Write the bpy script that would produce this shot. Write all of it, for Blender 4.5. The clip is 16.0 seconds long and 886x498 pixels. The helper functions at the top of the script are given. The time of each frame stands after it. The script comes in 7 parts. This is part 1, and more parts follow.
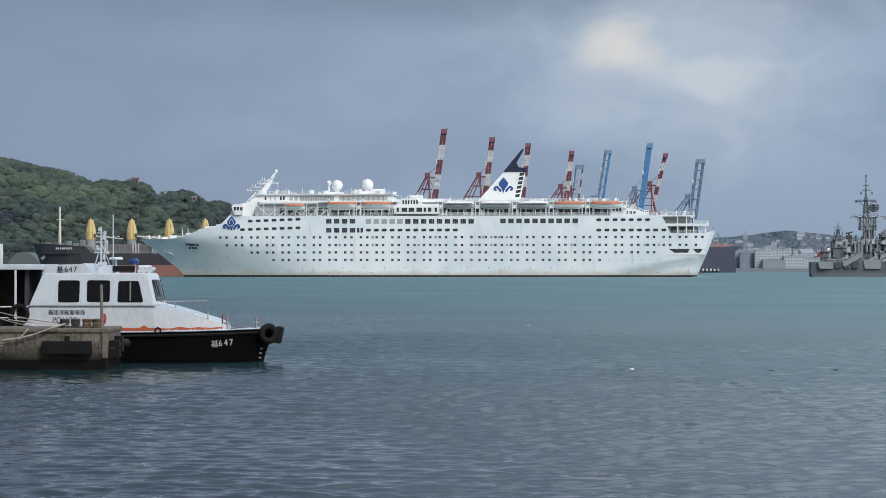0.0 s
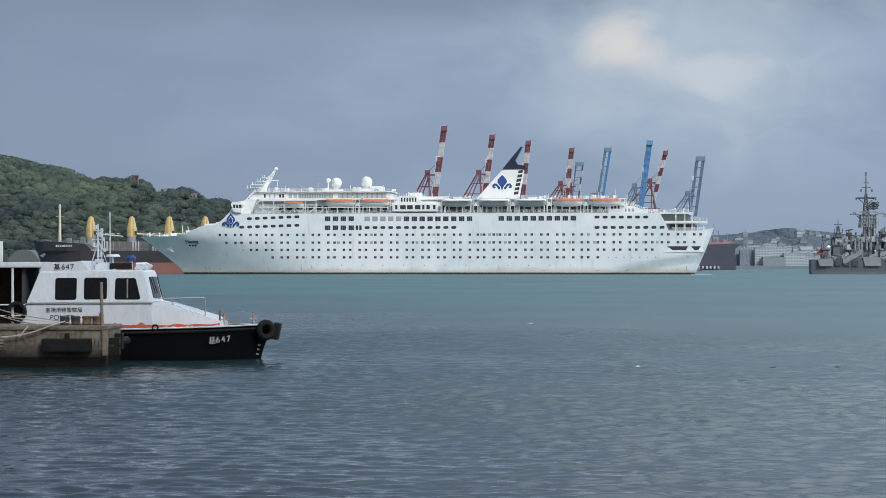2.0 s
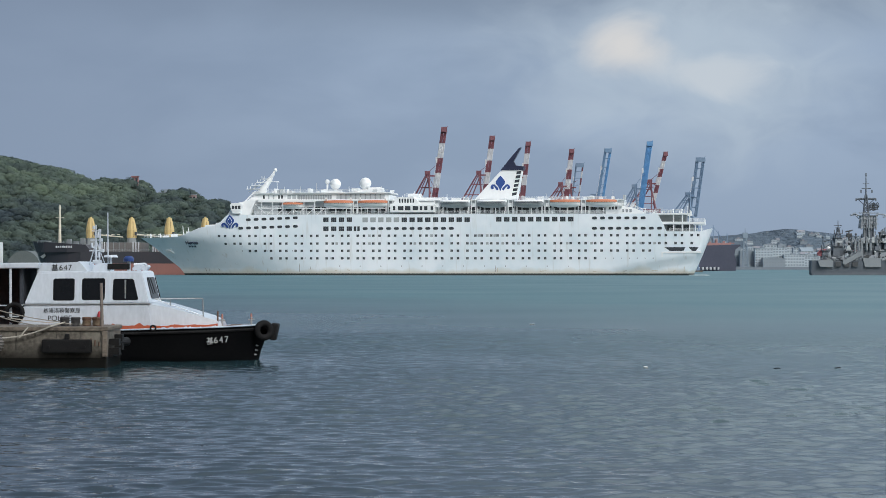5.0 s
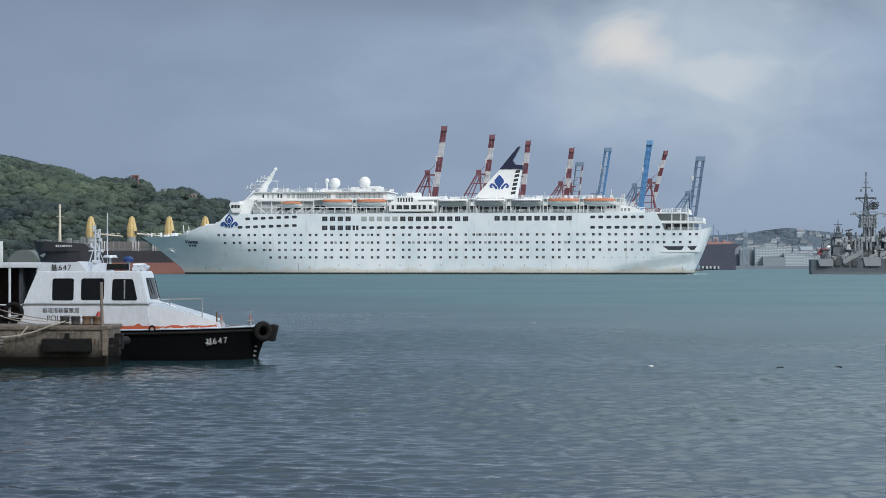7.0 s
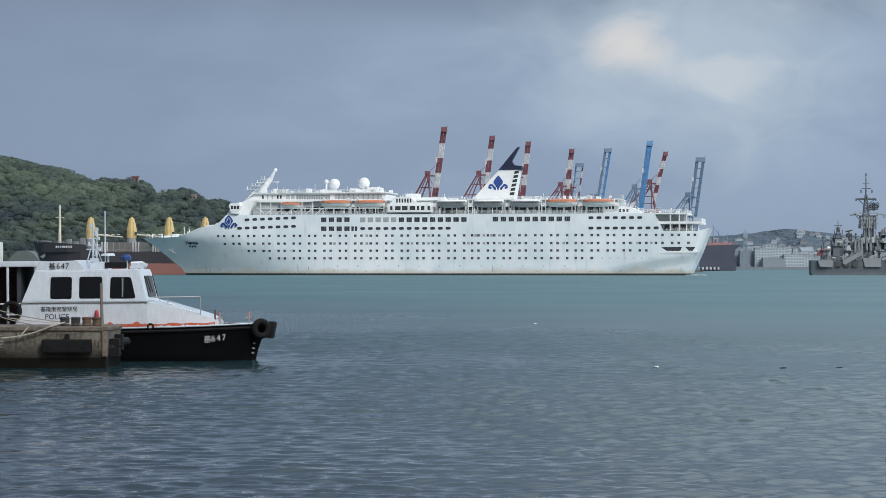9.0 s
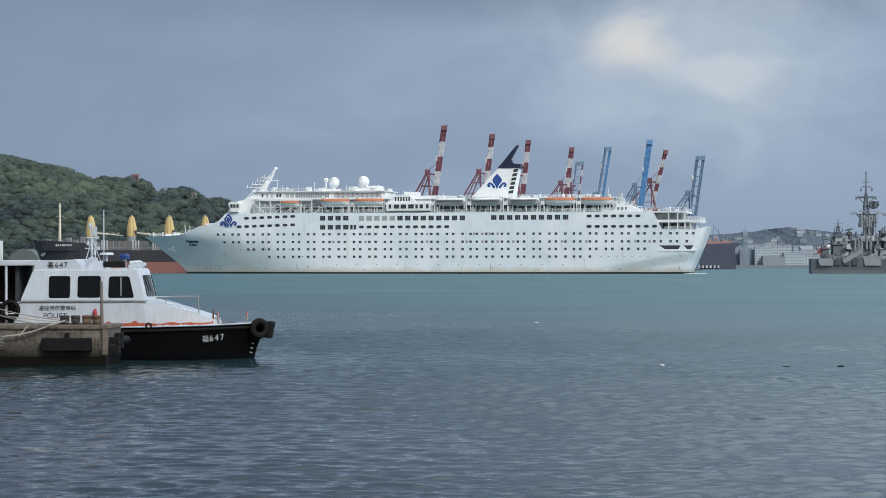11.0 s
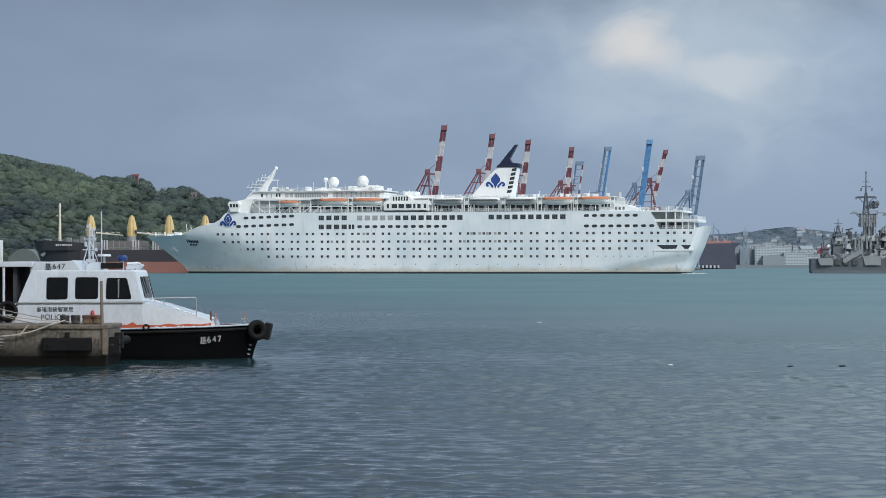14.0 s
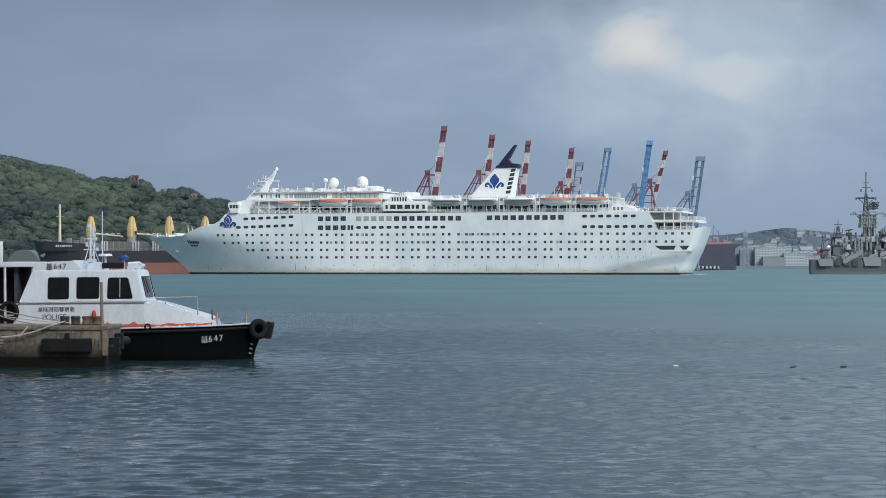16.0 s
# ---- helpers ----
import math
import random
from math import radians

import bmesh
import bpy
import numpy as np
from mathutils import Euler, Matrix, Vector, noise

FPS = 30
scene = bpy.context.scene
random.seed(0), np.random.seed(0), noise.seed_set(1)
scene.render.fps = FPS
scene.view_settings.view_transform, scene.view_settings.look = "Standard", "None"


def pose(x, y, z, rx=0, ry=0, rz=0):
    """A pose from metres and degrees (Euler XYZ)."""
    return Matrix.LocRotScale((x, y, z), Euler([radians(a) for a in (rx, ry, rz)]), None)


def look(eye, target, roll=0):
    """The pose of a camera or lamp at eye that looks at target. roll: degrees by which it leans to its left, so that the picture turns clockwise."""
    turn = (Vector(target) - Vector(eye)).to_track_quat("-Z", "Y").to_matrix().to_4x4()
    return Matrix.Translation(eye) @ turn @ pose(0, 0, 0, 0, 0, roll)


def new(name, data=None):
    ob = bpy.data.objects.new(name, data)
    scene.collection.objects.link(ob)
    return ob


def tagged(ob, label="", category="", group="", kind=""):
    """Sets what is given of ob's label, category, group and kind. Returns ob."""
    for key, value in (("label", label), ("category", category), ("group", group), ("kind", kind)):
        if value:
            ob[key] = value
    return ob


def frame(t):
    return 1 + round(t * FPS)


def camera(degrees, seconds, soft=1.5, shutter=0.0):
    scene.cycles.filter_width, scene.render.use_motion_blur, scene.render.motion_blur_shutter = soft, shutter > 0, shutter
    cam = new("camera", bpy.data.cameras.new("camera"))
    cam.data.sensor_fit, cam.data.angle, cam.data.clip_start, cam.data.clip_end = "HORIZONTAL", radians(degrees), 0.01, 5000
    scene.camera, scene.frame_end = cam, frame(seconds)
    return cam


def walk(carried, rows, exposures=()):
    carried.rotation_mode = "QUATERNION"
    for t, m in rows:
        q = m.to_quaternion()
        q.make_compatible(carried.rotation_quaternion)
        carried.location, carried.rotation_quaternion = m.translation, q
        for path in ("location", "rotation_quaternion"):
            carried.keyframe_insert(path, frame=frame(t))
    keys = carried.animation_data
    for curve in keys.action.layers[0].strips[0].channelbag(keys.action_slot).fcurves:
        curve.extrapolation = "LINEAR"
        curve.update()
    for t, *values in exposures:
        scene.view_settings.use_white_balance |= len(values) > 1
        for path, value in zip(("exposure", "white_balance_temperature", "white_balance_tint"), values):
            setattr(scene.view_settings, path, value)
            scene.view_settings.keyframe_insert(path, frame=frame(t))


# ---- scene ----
# A harbour with a white cruise ship turning beyond a moored police boat.
# World: x to the right, y away from the quay, z up; the water lies at z = 0.
cam = camera(22.0, 16.0, soft=0.6)
EYE = 3.0
PITCH = [(0.0, 0.513), (0.5, 0.510), (1.0, 0.492), (1.5, 0.470), (2.0, 0.448), (2.5, 0.492), (3.0, 0.513), (3.5, 0.479),
         (4.0, 0.492), (4.5, 0.486), (5.2, 0.466), (6.0, 0.456), (6.5, 0.448), (7.0, 0.448), (7.5, 0.467), (8.0, 0.448),
         (8.5, 0.451), (9.0, 0.470), (9.6, 0.461), (10.4, 0.446), (11.5, 0.426), (12.0, 0.448), (12.5, 0.429), (13.0, 0.492),
         (13.5, 0.473), (14.0, 0.426), (14.5, 0.448), (15.0, 0.470), (15.5, 0.467), (16.0, 0.448)]
walk(cam, [(t, pose(0, 0, EYE, 90 + a, 0, 0)) for t, a in PITCH], exposures=[(0.0, 0.03, 6180, 7), (16.0, 0.03, 6120, 6)])

# ---- light ----
SUN_ELEV, SUN_AZ = 40.0, 149.0      # azimuth clockwise from +y: behind the camera, to its right
world = bpy.data.worlds.new("world")
scene.world = world
world.use_nodes = True
wn = world.node_tree.nodes
sky_tex = wn.new("ShaderNodeTexSky")
sky_tex.sky_type, sky_tex.sun_disc = "NISHITA", False
sky_tex.sun_elevation, sky_tex.sun_rotation = radians(SUN_ELEV), radians(SUN_AZ)
sky_tex.dust_density, sky_tex.air_density = 4.0, 1.0
world.node_tree.links.new(sky_tex.outputs[0], wn["Background"].inputs[0])
wn["Background"].inputs[1].default_value = 0.07
sun_data = bpy.data.lights.new("sun", "SUN")
sun_data.energy, sun_data.angle, sun_data.color = 2.02, radians(18), (1.0, 0.985, 0.96)
sun = new("sun", sun_data)
_e, _a = radians(SUN_ELEV), radians(SUN_AZ)
sun.matrix_world = look((math.sin(_a) * math.cos(_e) * 50, math.cos(_a) * math.cos(_e) * 50, math.sin(_e) * 50), (0, 0, 0))


# ---- materials ----
def mat(name, rgb, rough=0.6, metal=0.0, rgb2=None, scale=1.0, amount=0.5, bump=0.0, fine=None, rand=0.0, spec=0.5, stretch=(1, 1, 1)):
    """Painted or natural surface: two colours mixed by noise at two scales, with relief."""
    m = bpy.data.materials.new(name)
    m.use_nodes = True
    n, l = m.node_tree.nodes, m.node_tree.links
    b = n["Principled BSDF"]
    b.inputs["Roughness"].default_value, b.inputs["Metallic"].default_value = rough, metal
    b.inputs["Specular IOR Level"].default_value = spec
    b.inputs["Base Color"].default_value = (*rgb, 1)
    if rgb2 is None:
        rgb2 = tuple(c * 0.8 for c in rgb)
    co = n.new("ShaderNodeTexCoord")
    mp = n.new("ShaderNodeMapping")
    mp.inputs["Scale"].default_value = stretch
    l.new(co.outputs["Object"], mp.inputs[0])
    a = n.new("ShaderNodeTexNoise")
    a.inputs["Scale"].default_value, a.inputs["Detail"].default_value = scale, 5
    f = n.new("ShaderNodeTexNoise")
    f.inputs["Scale"].default_value, f.inputs["Detail"].default_value = fine or scale * 7, 3
    for x in (a, f):
        l.new(mp.outputs[0], x.inputs["Vector"])
    mix = n.new("ShaderNodeMath")
    mix.operation = "MULTIPLY"
    l.new(a.outputs[0], mix.inputs[0]), l.new(f.outputs[0], mix.inputs[1])
    ramp = n.new("ShaderNodeMapRange")
    ramp.inputs[1].default_value, ramp.inputs[2].default_value, ramp.inputs[4].default_value = 0.15, 0.4, amount
    l.new(mix.outputs[0], ramp.inputs[0])
    c = n.new("ShaderNodeMix")
    c.data_type = "RGBA"
    c.inputs[6].default_value, c.inputs[7].default_value = (*rgb, 1), (*rgb2, 1)
    l.new(ramp.outputs[0], c.inputs[0])
    out = c.outputs[2]
    if rand:
        info = n.new("ShaderNodeObjectInfo")
        geo = n.new("ShaderNodeNewGeometry")
        add = n.new("ShaderNodeMath")
        add.operation = "ADD"
        l.new(info.outputs["Random"], add.inputs[0]), l.new(geo.outputs["Random Per Island"], add.inputs[1])
        r = n.new("ShaderNodeMapRange")
        r.inputs[2].default_value = 2.0
        r.inputs[3].default_value, r.inputs[4].default_value = 1 - rand, 1 + rand
        l.new(add.outputs[0], r.inputs[0])
        hsv = n.new("ShaderNodeHueSaturation")
        l.new(out, hsv.inputs["Color"]), l.new(r.outputs[0], hsv.inputs["Value"])
        out = hsv.outputs[0]
    l.new(out, b.inputs["Base Color"])
    if bump:
        bp = n.new("ShaderNodeBump")
        bp.inputs["Strength"].default_value, bp.inputs["Distance"].default_value = 0.6, bump
        l.new(mix.outputs[0], bp.inputs["Height"]), l.new(bp.outputs[0], b.inputs["Normal"])
    return m


def hull_paint(name, rgb, grime, boot, z_boot, rust, scale=0.035, fine=0.12, cover=0.7, rgb2=None, spec=0.5):
    """Ship's side: paint above, grime and rust runs that rise unevenly from the waterline, boot topping below."""
    m = mat(name, rgb, 0.45, rgb2=rgb2 or (rgb[0] * 0.83, rgb[1] * 0.91, rgb[2] * 0.95), scale=scale, amount=1.0, fine=fine, bump=0.02 if scale > 0.5 else 0, spec=spec)
    n, l = m.node_tree.nodes, m.node_tree.links
    b = n["Principled BSDF"]
    base = b.inputs["Base Color"].links[0].from_socket
    co = n.new("ShaderNodeTexCoord")
    sep = n.new("ShaderNodeSeparateXYZ")
    l.new(co.outputs["Object"], sep.inputs[0])
    mp = n.new("ShaderNodeMapping")
    mp.inputs["Scale"].default_value = (0.11, 0.11, 0.03)
    l.new(co.outputs["Object"], mp.inputs[0])
    nz = n.new("ShaderNodeTexNoise")
    nz.inputs["Scale"].default_value, nz.inputs["Detail"].default_value = 1.0, 9
    l.new(mp.outputs[0], nz.inputs["Vector"])
    hi = n.new("ShaderNodeMapRange")        # height of the grime
    hi.inputs[1].default_value, hi.inputs[2].default_value = 0.3, 0.75
    hi.inputs[3].default_value, hi.inputs[4].default_value = 0.6, grime
    l.new(nz.outputs[0], hi.inputs[0])
    div = n.new("ShaderNodeMath")
    div.operation = "DIVIDE"
    l.new(sep.outputs[2], div.inputs[0]), l.new(hi.outputs[0], div.inputs[1])
    gm = n.new("ShaderNodeMapRange")
    gm.inputs[1].default_value, gm.inputs[2].default_value = 0.3, 1.3
    gm.inputs[3].default_value, gm.inputs[4].default_value = cover, 0.0
    l.new(div.outputs[0], gm.inputs[0])
    c1 = n.new("ShaderNodeMix")
    c1.data_type = "RGBA"
    c1.inputs[7].default_value = (*rust, 1)
    l.new(gm.outputs[0], c1.inputs[0]), l.new(base, c1.inputs[6])
    rm = n.new("ShaderNodeMapping")          # narrow rust runs and scuffs
    rm.inputs["Scale"].default_value = (0.9, 0.9, 0.07)
    l.new(co.outputs["Object"], rm.inputs[0])
    rn = n.new("ShaderNodeTexNoise")
    rn.inputs["Scale"].default_value, rn.inputs["Detail"].default_value = 1.0, 4
    l.new(rm.outputs[0], rn.inputs["Vector"])
    rr_ = n.new("ShaderNodeMapRange")
    rr_.inputs[1].default_value, rr_.inputs[2].default_value, rr_.inputs[4].default_value = 0.6, 0.8, 0.42
    l.new(rn.outputs[0], rr_.inputs[0])
    c3 = n.new("ShaderNodeMix")
    c3.data_type = "RGBA"
    c3.inputs[7].default_value = (rust[0] * 0.8, rust[1] * 0.85, rust[2] * 1.1, 1)
    l.new(rr_.outputs[0], c3.inputs[0]), l.new(c1.outputs[2], c3.inputs[6])
    st = n.new("ShaderNodeMath")
    st.operation = "LESS_THAN"
    st.inputs[1].default_value = z_boot
    l.new(sep.outputs[2], st.inputs[0])
    c2 = n.new("ShaderNodeMix")
    c2.data_type = "RGBA"
    c2.inputs[7].default_value = (*boot, 1)
    l.new(st.outputs[0], c2.inputs[0]), l.new(c3.outputs[2], c2.inputs[6])
    l.new(c2.outputs[2], b.inputs["Base Color"])
    return m


WHITE = mat("white_paint", (0.85, 0.865, 0.87), 0.45, rgb2=(0.75, 0.775, 0.785), scale=0.15, amount=0.6)
WHITE_BOAT = mat("white_gelcoat", (0.57, 0.62, 0.685), 0.35, rgb2=(0.40, 0.445, 0.50), scale=0.9, amount=0.5, bump=0.004, stretch=(1.8, 1.8, 0.6))
HULL = hull_paint("hull_white", (0.84, 0.88, 0.925), 3.2, (0.03, 0.035, 0.035), 0.2, (0.52, 0.44, 0.28), cover=0.55, rgb2=(0.69, 0.77, 0.828))
GLASS = mat("dark_glass", (0.045, 0.054, 0.066), 0.1, rgb2=(0.085, 0.096, 0.108), scale=0.3)
TINTED = mat("tinted_glass", (0.004, 0.005, 0.006), 0.06, rgb2=(0.008, 0.008, 0.01), scale=0.8, spec=0.2)
GLASS_LIT = mat("pale_glass", (0.42, 0.45, 0.46), 0.2, rgb2=(0.3, 0.32, 0.34), scale=0.4)
FRAME_GREY = mat("window_frame_grey", (0.45, 0.48, 0.5), 0.5, scale=1)
ORANGE = mat("orange_cover", (0.58, 0.22, 0.11), 0.6, rgb2=(0.44, 0.15, 0.09), scale=0.8)
NAVY = mat("navy_paint", (0.015, 0.02, 0.055), 0.5, rgb2=(0.03, 0.035, 0.08), scale=0.4)
EMBLEM = mat("emblem_blue", (0.02, 0.06, 0.25), 0.5, rgb2=(0.03, 0.09, 0.3), scale=0.6)
DECK_GREY = mat("deck_grey", (0.28, 0.3, 0.31), 0.7, scale=0.3)
# stands in for shade in recesses; plain grey on trim and fittings
SHADOW_GREY = mat("shade_and_trim_grey", (0.3, 0.32, 0.33), 0.7, rgb2=(0.18, 0.2, 0.21), scale=0.4)
BLACK_HULL = mat("black_hull_paint", (0.003, 0.0033, 0.004), 0.5, spec=0.05, rgb2=(0.006, 0.006, 0.0065), scale=1.5, bump=0.006)
RUBBER = mat("black_rubber", (0.007, 0.007, 0.008), 0.75, spec=0.18, rgb2=(0.02, 0.02, 0.02), scale=4, bump=0.01)
RED_LEAD = mat("red_deck_paint", (0.45, 0.10, 0.03), 0.6, rgb2=(0.3, 0.08, 0.03), scale=3)
CONCRETE = mat("wet_concrete", (0.19, 0.16, 0.13), 0.8, spec=0.3, rgb2=(0.07, 0.06, 0.05), scale=0.9, amount=1.0, bump=0.03, stretch=(1, 1, 2))
STEEL = mat("galvanised_steel", (0.4, 0.42, 0.43), 0.4, 0.7, scale=3)
RUST = mat("rusty_iron", (0.13, 0.07, 0.045), 0.8, rgb2=(0.045, 0.03, 0.022), scale=5, bump=0.01)
ROPE = mat("rope", (0.42, 0.39, 0.34), 0.9, rgb2=(0.27, 0.25, 0.21), scale=9)
# crane red and white are dulled in the base colour for distance haze
CR_RED = mat("crane_red", (0.2, 0.075, 0.095), 0.6, rgb2=(0.165, 0.08, 0.1), scale=0.2)
CR_WHITE = mat("crane_white", (0.60, 0.61, 0.64), 0.6, rgb2=(0.46, 0.47, 0.5), scale=0.2)
CR_BLUE = mat("crane_blue", (0.115, 0.275, 0.52), 0.6, rgb2=(0.15, 0.3, 0.5), scale=0.2)
CR_SLATE = mat("crane_slate", (0.155, 0.23, 0.34), 0.6, rgb2=(0.19, 0.26, 0.35), scale=0.2)
# both foliage colours are shifted towards blue by painted distance haze
LEAF = mat("foliage", (0.066, 0.088, 0.102), 0.75, rgb2=(0.18, 0.23, 0.165), scale=0.011, amount=1.0, fine=0.035, rand=0.16, spec=0.1)
LEAF_FAR = mat("hazed_foliage", (0.165, 0.205, 0.25), 0.8, rgb2=(0.18, 0.22, 0.26), scale=0.01, amount=1.0, fine=0.05, rand=0.08, spec=0.1)
for leafy in (LEAF, LEAF_FAR):
    ln, ll = leafy.node_tree.nodes, leafy.node_tree.links
    lb = ln["Principled BSDF"]
    tr, mx = ln.new("ShaderNodeBsdfTranslucent"), ln.new("ShaderNodeMixShader")
    mx.inputs[0].default_value = 0.4
    ll.new(lb.inputs["Base Color"].links[0].from_socket, tr.inputs["Color"])
    ll.new(lb.outputs[0], mx.inputs[1]), ll.new(tr.outputs[0], mx.inputs[2]), ll.new(mx.outputs[0], ln["Material Output"].inputs[0])
SOIL = mat("hill_soil", (0.05, 0.064, 0.05), 0.9, scale=0.05, spec=0.1)


def water_material():
    m = bpy.data.materials.new("harbour_water")
    m.use_nodes = True
    n, l = m.node_tree.nodes, m.node_tree.links
    b = n["Principled BSDF"]
    b.inputs["Roughness"].default_value, b.inputs["IOR"].default_value = 0.12, 1.33
    b.inputs["Specular IOR Level"].default_value = 0.47
    co = n.new("ShaderNodeTexCoord")
    # slate by the quay, teal further out, ragged front: tint plus painted cloud shade
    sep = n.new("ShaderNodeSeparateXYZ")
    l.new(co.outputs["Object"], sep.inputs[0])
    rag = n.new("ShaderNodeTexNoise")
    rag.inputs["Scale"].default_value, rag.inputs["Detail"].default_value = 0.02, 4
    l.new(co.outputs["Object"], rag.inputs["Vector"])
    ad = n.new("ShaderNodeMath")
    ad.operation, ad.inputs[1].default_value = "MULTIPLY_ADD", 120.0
    sl = n.new("ShaderNodeMath")        # teal comes nearer on +x, painting in the brighter sky's reflection there
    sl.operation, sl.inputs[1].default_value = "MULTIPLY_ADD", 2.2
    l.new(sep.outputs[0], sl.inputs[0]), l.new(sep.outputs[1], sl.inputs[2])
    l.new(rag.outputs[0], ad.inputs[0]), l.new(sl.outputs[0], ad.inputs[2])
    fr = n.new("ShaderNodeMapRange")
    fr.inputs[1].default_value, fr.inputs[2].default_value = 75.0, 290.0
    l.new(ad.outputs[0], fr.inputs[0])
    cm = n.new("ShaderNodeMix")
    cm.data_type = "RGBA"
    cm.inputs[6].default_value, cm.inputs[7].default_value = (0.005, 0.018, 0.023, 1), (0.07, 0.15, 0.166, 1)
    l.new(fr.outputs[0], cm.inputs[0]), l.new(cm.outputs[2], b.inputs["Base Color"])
    last = None
    for scale, dist, detail, st in ((0.6, 0.06, 3, (1, 1.8, 1)), (2.6, 0.016, 4, (0.7, 1.6, 1))):
        mp = n.new("ShaderNodeMapping")
        mp.inputs["Scale"].default_value = st
        l.new(co.outputs["Object"], mp.inputs[0])
        t = n.new("ShaderNodeTexNoise")
        t.inputs["Scale"].default_value, t.inputs["Detail"].default_value = scale, detail
        l.new(mp.outputs[0], t.inputs["Vector"])
        bp = n.new("ShaderNodeBump")
        bp.inputs["Distance"].default_value = dist
        st_ = n.new("ShaderNodeMapRange")      # fine relief takes over where the ripples are no longer modelled
        for i_, v_ in enumerate((70.0, 150.0, 0.4, 1.0)):
            st_.inputs[i_ + 1].default_value = v_
        l.new(sep.outputs[1], st_.inputs[0]), l.new(st_.outputs[0], bp.inputs["Strength"])
        l.new(t.outputs[0], bp.inputs["Height"])
        if last:
            l.new(last.outputs[0], bp.inputs["Normal"])
        last = bp
    l.new(last.outputs[0], b.inputs["Normal"])
    # large patches of smoother and rougher water
    p = n.new("ShaderNodeTexNoise")
    p.inputs["Scale"].default_value, p.inputs["Detail"].default_value = 0.03, 2
    l.new(co.outputs["Object"], p.inputs["Vector"])
    r = n.new("ShaderNodeMapRange")
    r.inputs[1].default_value, r.inputs[2].default_value, r.inputs[3].default_value, r.inputs[4].default_value = 0.3, 0.7, 0.05, 0.13
    l.new(p.outputs[0], r.inputs[0])
    ro = n.new("ShaderNodeMath")        # open water further out is covered with finer chop
    ro.operation, ro.inputs[1].default_value = "MULTIPLY_ADD", 0.38
    l.new(fr.outputs[0], ro.inputs[0]), l.new(r.outputs[0], ro.inputs[2]), l.new(ro.outputs[0], b.inputs["Roughness"])
    return m


def cloud_material():
    """Overcast sky: soft grey layers, a brighter break where the light comes through."""
    m = bpy.data.materials.new("cloud_layer")
    m.use_nodes = True
    n, l = m.node_tree.nodes, m.node_tree.links
    n.remove(n["Principled BSDF"])
    em = n.new("ShaderNodeEmission")
    l.new(em.outputs[0], n["Material Output"].inputs[0])
    co = n.new("ShaderNodeTexCoord")

    def noise_tex(scale, detail, st, dist=0.0):
        mp = n.new("ShaderNodeMapping")
        mp.inputs["Scale"].default_value = st
        l.new(co.outputs["Object"], mp.inputs[0])
        t = n.new("ShaderNodeTexNoise")
        t.inputs["Scale"].default_value, t.inputs["Detail"].default_value, t.inputs["Distortion"].default_value = scale, detail, dist
        l.new(mp.outputs[0], t.inputs["Vector"])
        return t.outputs[0]

    def rng(s, a, b, c, d):
        r = n.new("ShaderNodeMapRange")
        r.interpolation_type = "SMOOTHSTEP"
        for i, v in enumerate((a, b, c, d)):
            r.inputs[i + 1].default_value = v
        l.new(s, r.inputs[0])
        return r.outputs[0]

    def mixc(f, a, b):
        c = n.new("ShaderNodeMix")
        c.data_type = "RGBA"
        l.new(f, c.inputs[0])
        for s, v in ((c.inputs[6], a), (c.inputs[7], b)):
            if isinstance(v, tuple):
                s.default_value = (*v, 1)
            else:
                l.new(v, s)
        return c.outputs[2]

    def math_(op, a, b):
        x = n.new("ShaderNodeMath")
        x.operation = op
        for s, v in zip(x.inputs, (a, b)):
            if isinstance(v, float):
                s.default_value = v
            else:
                l.new(v, s)
        return x.outputs[0]

    sep = n.new("ShaderNodeSeparateXYZ")
    l.new(co.outputs["Object"], sep.inputs[0])
    layer = noise_tex(0.0022, 5, (1, 1, 2.6), 0.3)
    col = mixc(rng(layer, 0.35, 0.66, 0.0, 1.0), (0.28, 0.345, 0.455), (0.34, 0.41, 0.525))
    up = rng(sep.outputs[2], 430.0, 640.0, 0.0, 1.0)         # darker cloud base overhead
    dark = math_("MULTIPLY", up, rng(noise_tex(0.0016, 3, (1, 1, 3)), 0.3, 0.6, 0.3, 1.0))
    col = mixc(dark, col, (0.19, 0.235, 0.31))
    lean = math_("ADD", sep.outputs[2], math_("MULTIPLY", sep.outputs[0], 0.8))
    thin = rng(lean, 1150.0, 3450.0, 0.0, 1.0)
    col = mixc(thin, col, (1.25, 1.4, 1.54))      # brightness added to cloud overhead and on +x, mostly unseen, to light the water

    col = mixc(rng(sep.outputs[0], -1000.0, 250.0, 0.75, 0.0), col, (0.222, 0.272, 0.368))

    col = mixc(rng(sep.outputs[2], 0.0, 360.0, 0.65, 0.0), col, (0.258, 0.312, 0.405))     # hazier towards the horizon

    def spot(x, z, rx, rz, warp):
        dx = math_("DIVIDE", math_("SUBTRACT", sep.outputs[0], x), rx)
        dz = math_("DIVIDE", math_("SUBTRACT", sep.outputs[2], z), rz)
        d = math_("SQRT", math_("ADD", math_("MULTIPLY", dx, dx), math_("MULTIPLY", dz, dz)), 0.0)
        w = math_("MULTIPLY", math_("SUBTRACT", noise_tex(0.006, 5, (1, 1, 1.5), 0.6), 0.5), warp)
        return math_("ADD", d, w)

    halo = rng(spot(500.0, 450.0, 420.0, 260.0, 1.2), 0.0, 1.25, 0.85, 0.0)
    col = mixc(halo, col, (0.47, 0.53, 0.60))
    core = rng(spot(370.0, 470.0, 100.0, 75.0, 1.5), 0.0, 1.15, 0.9, 0.0)
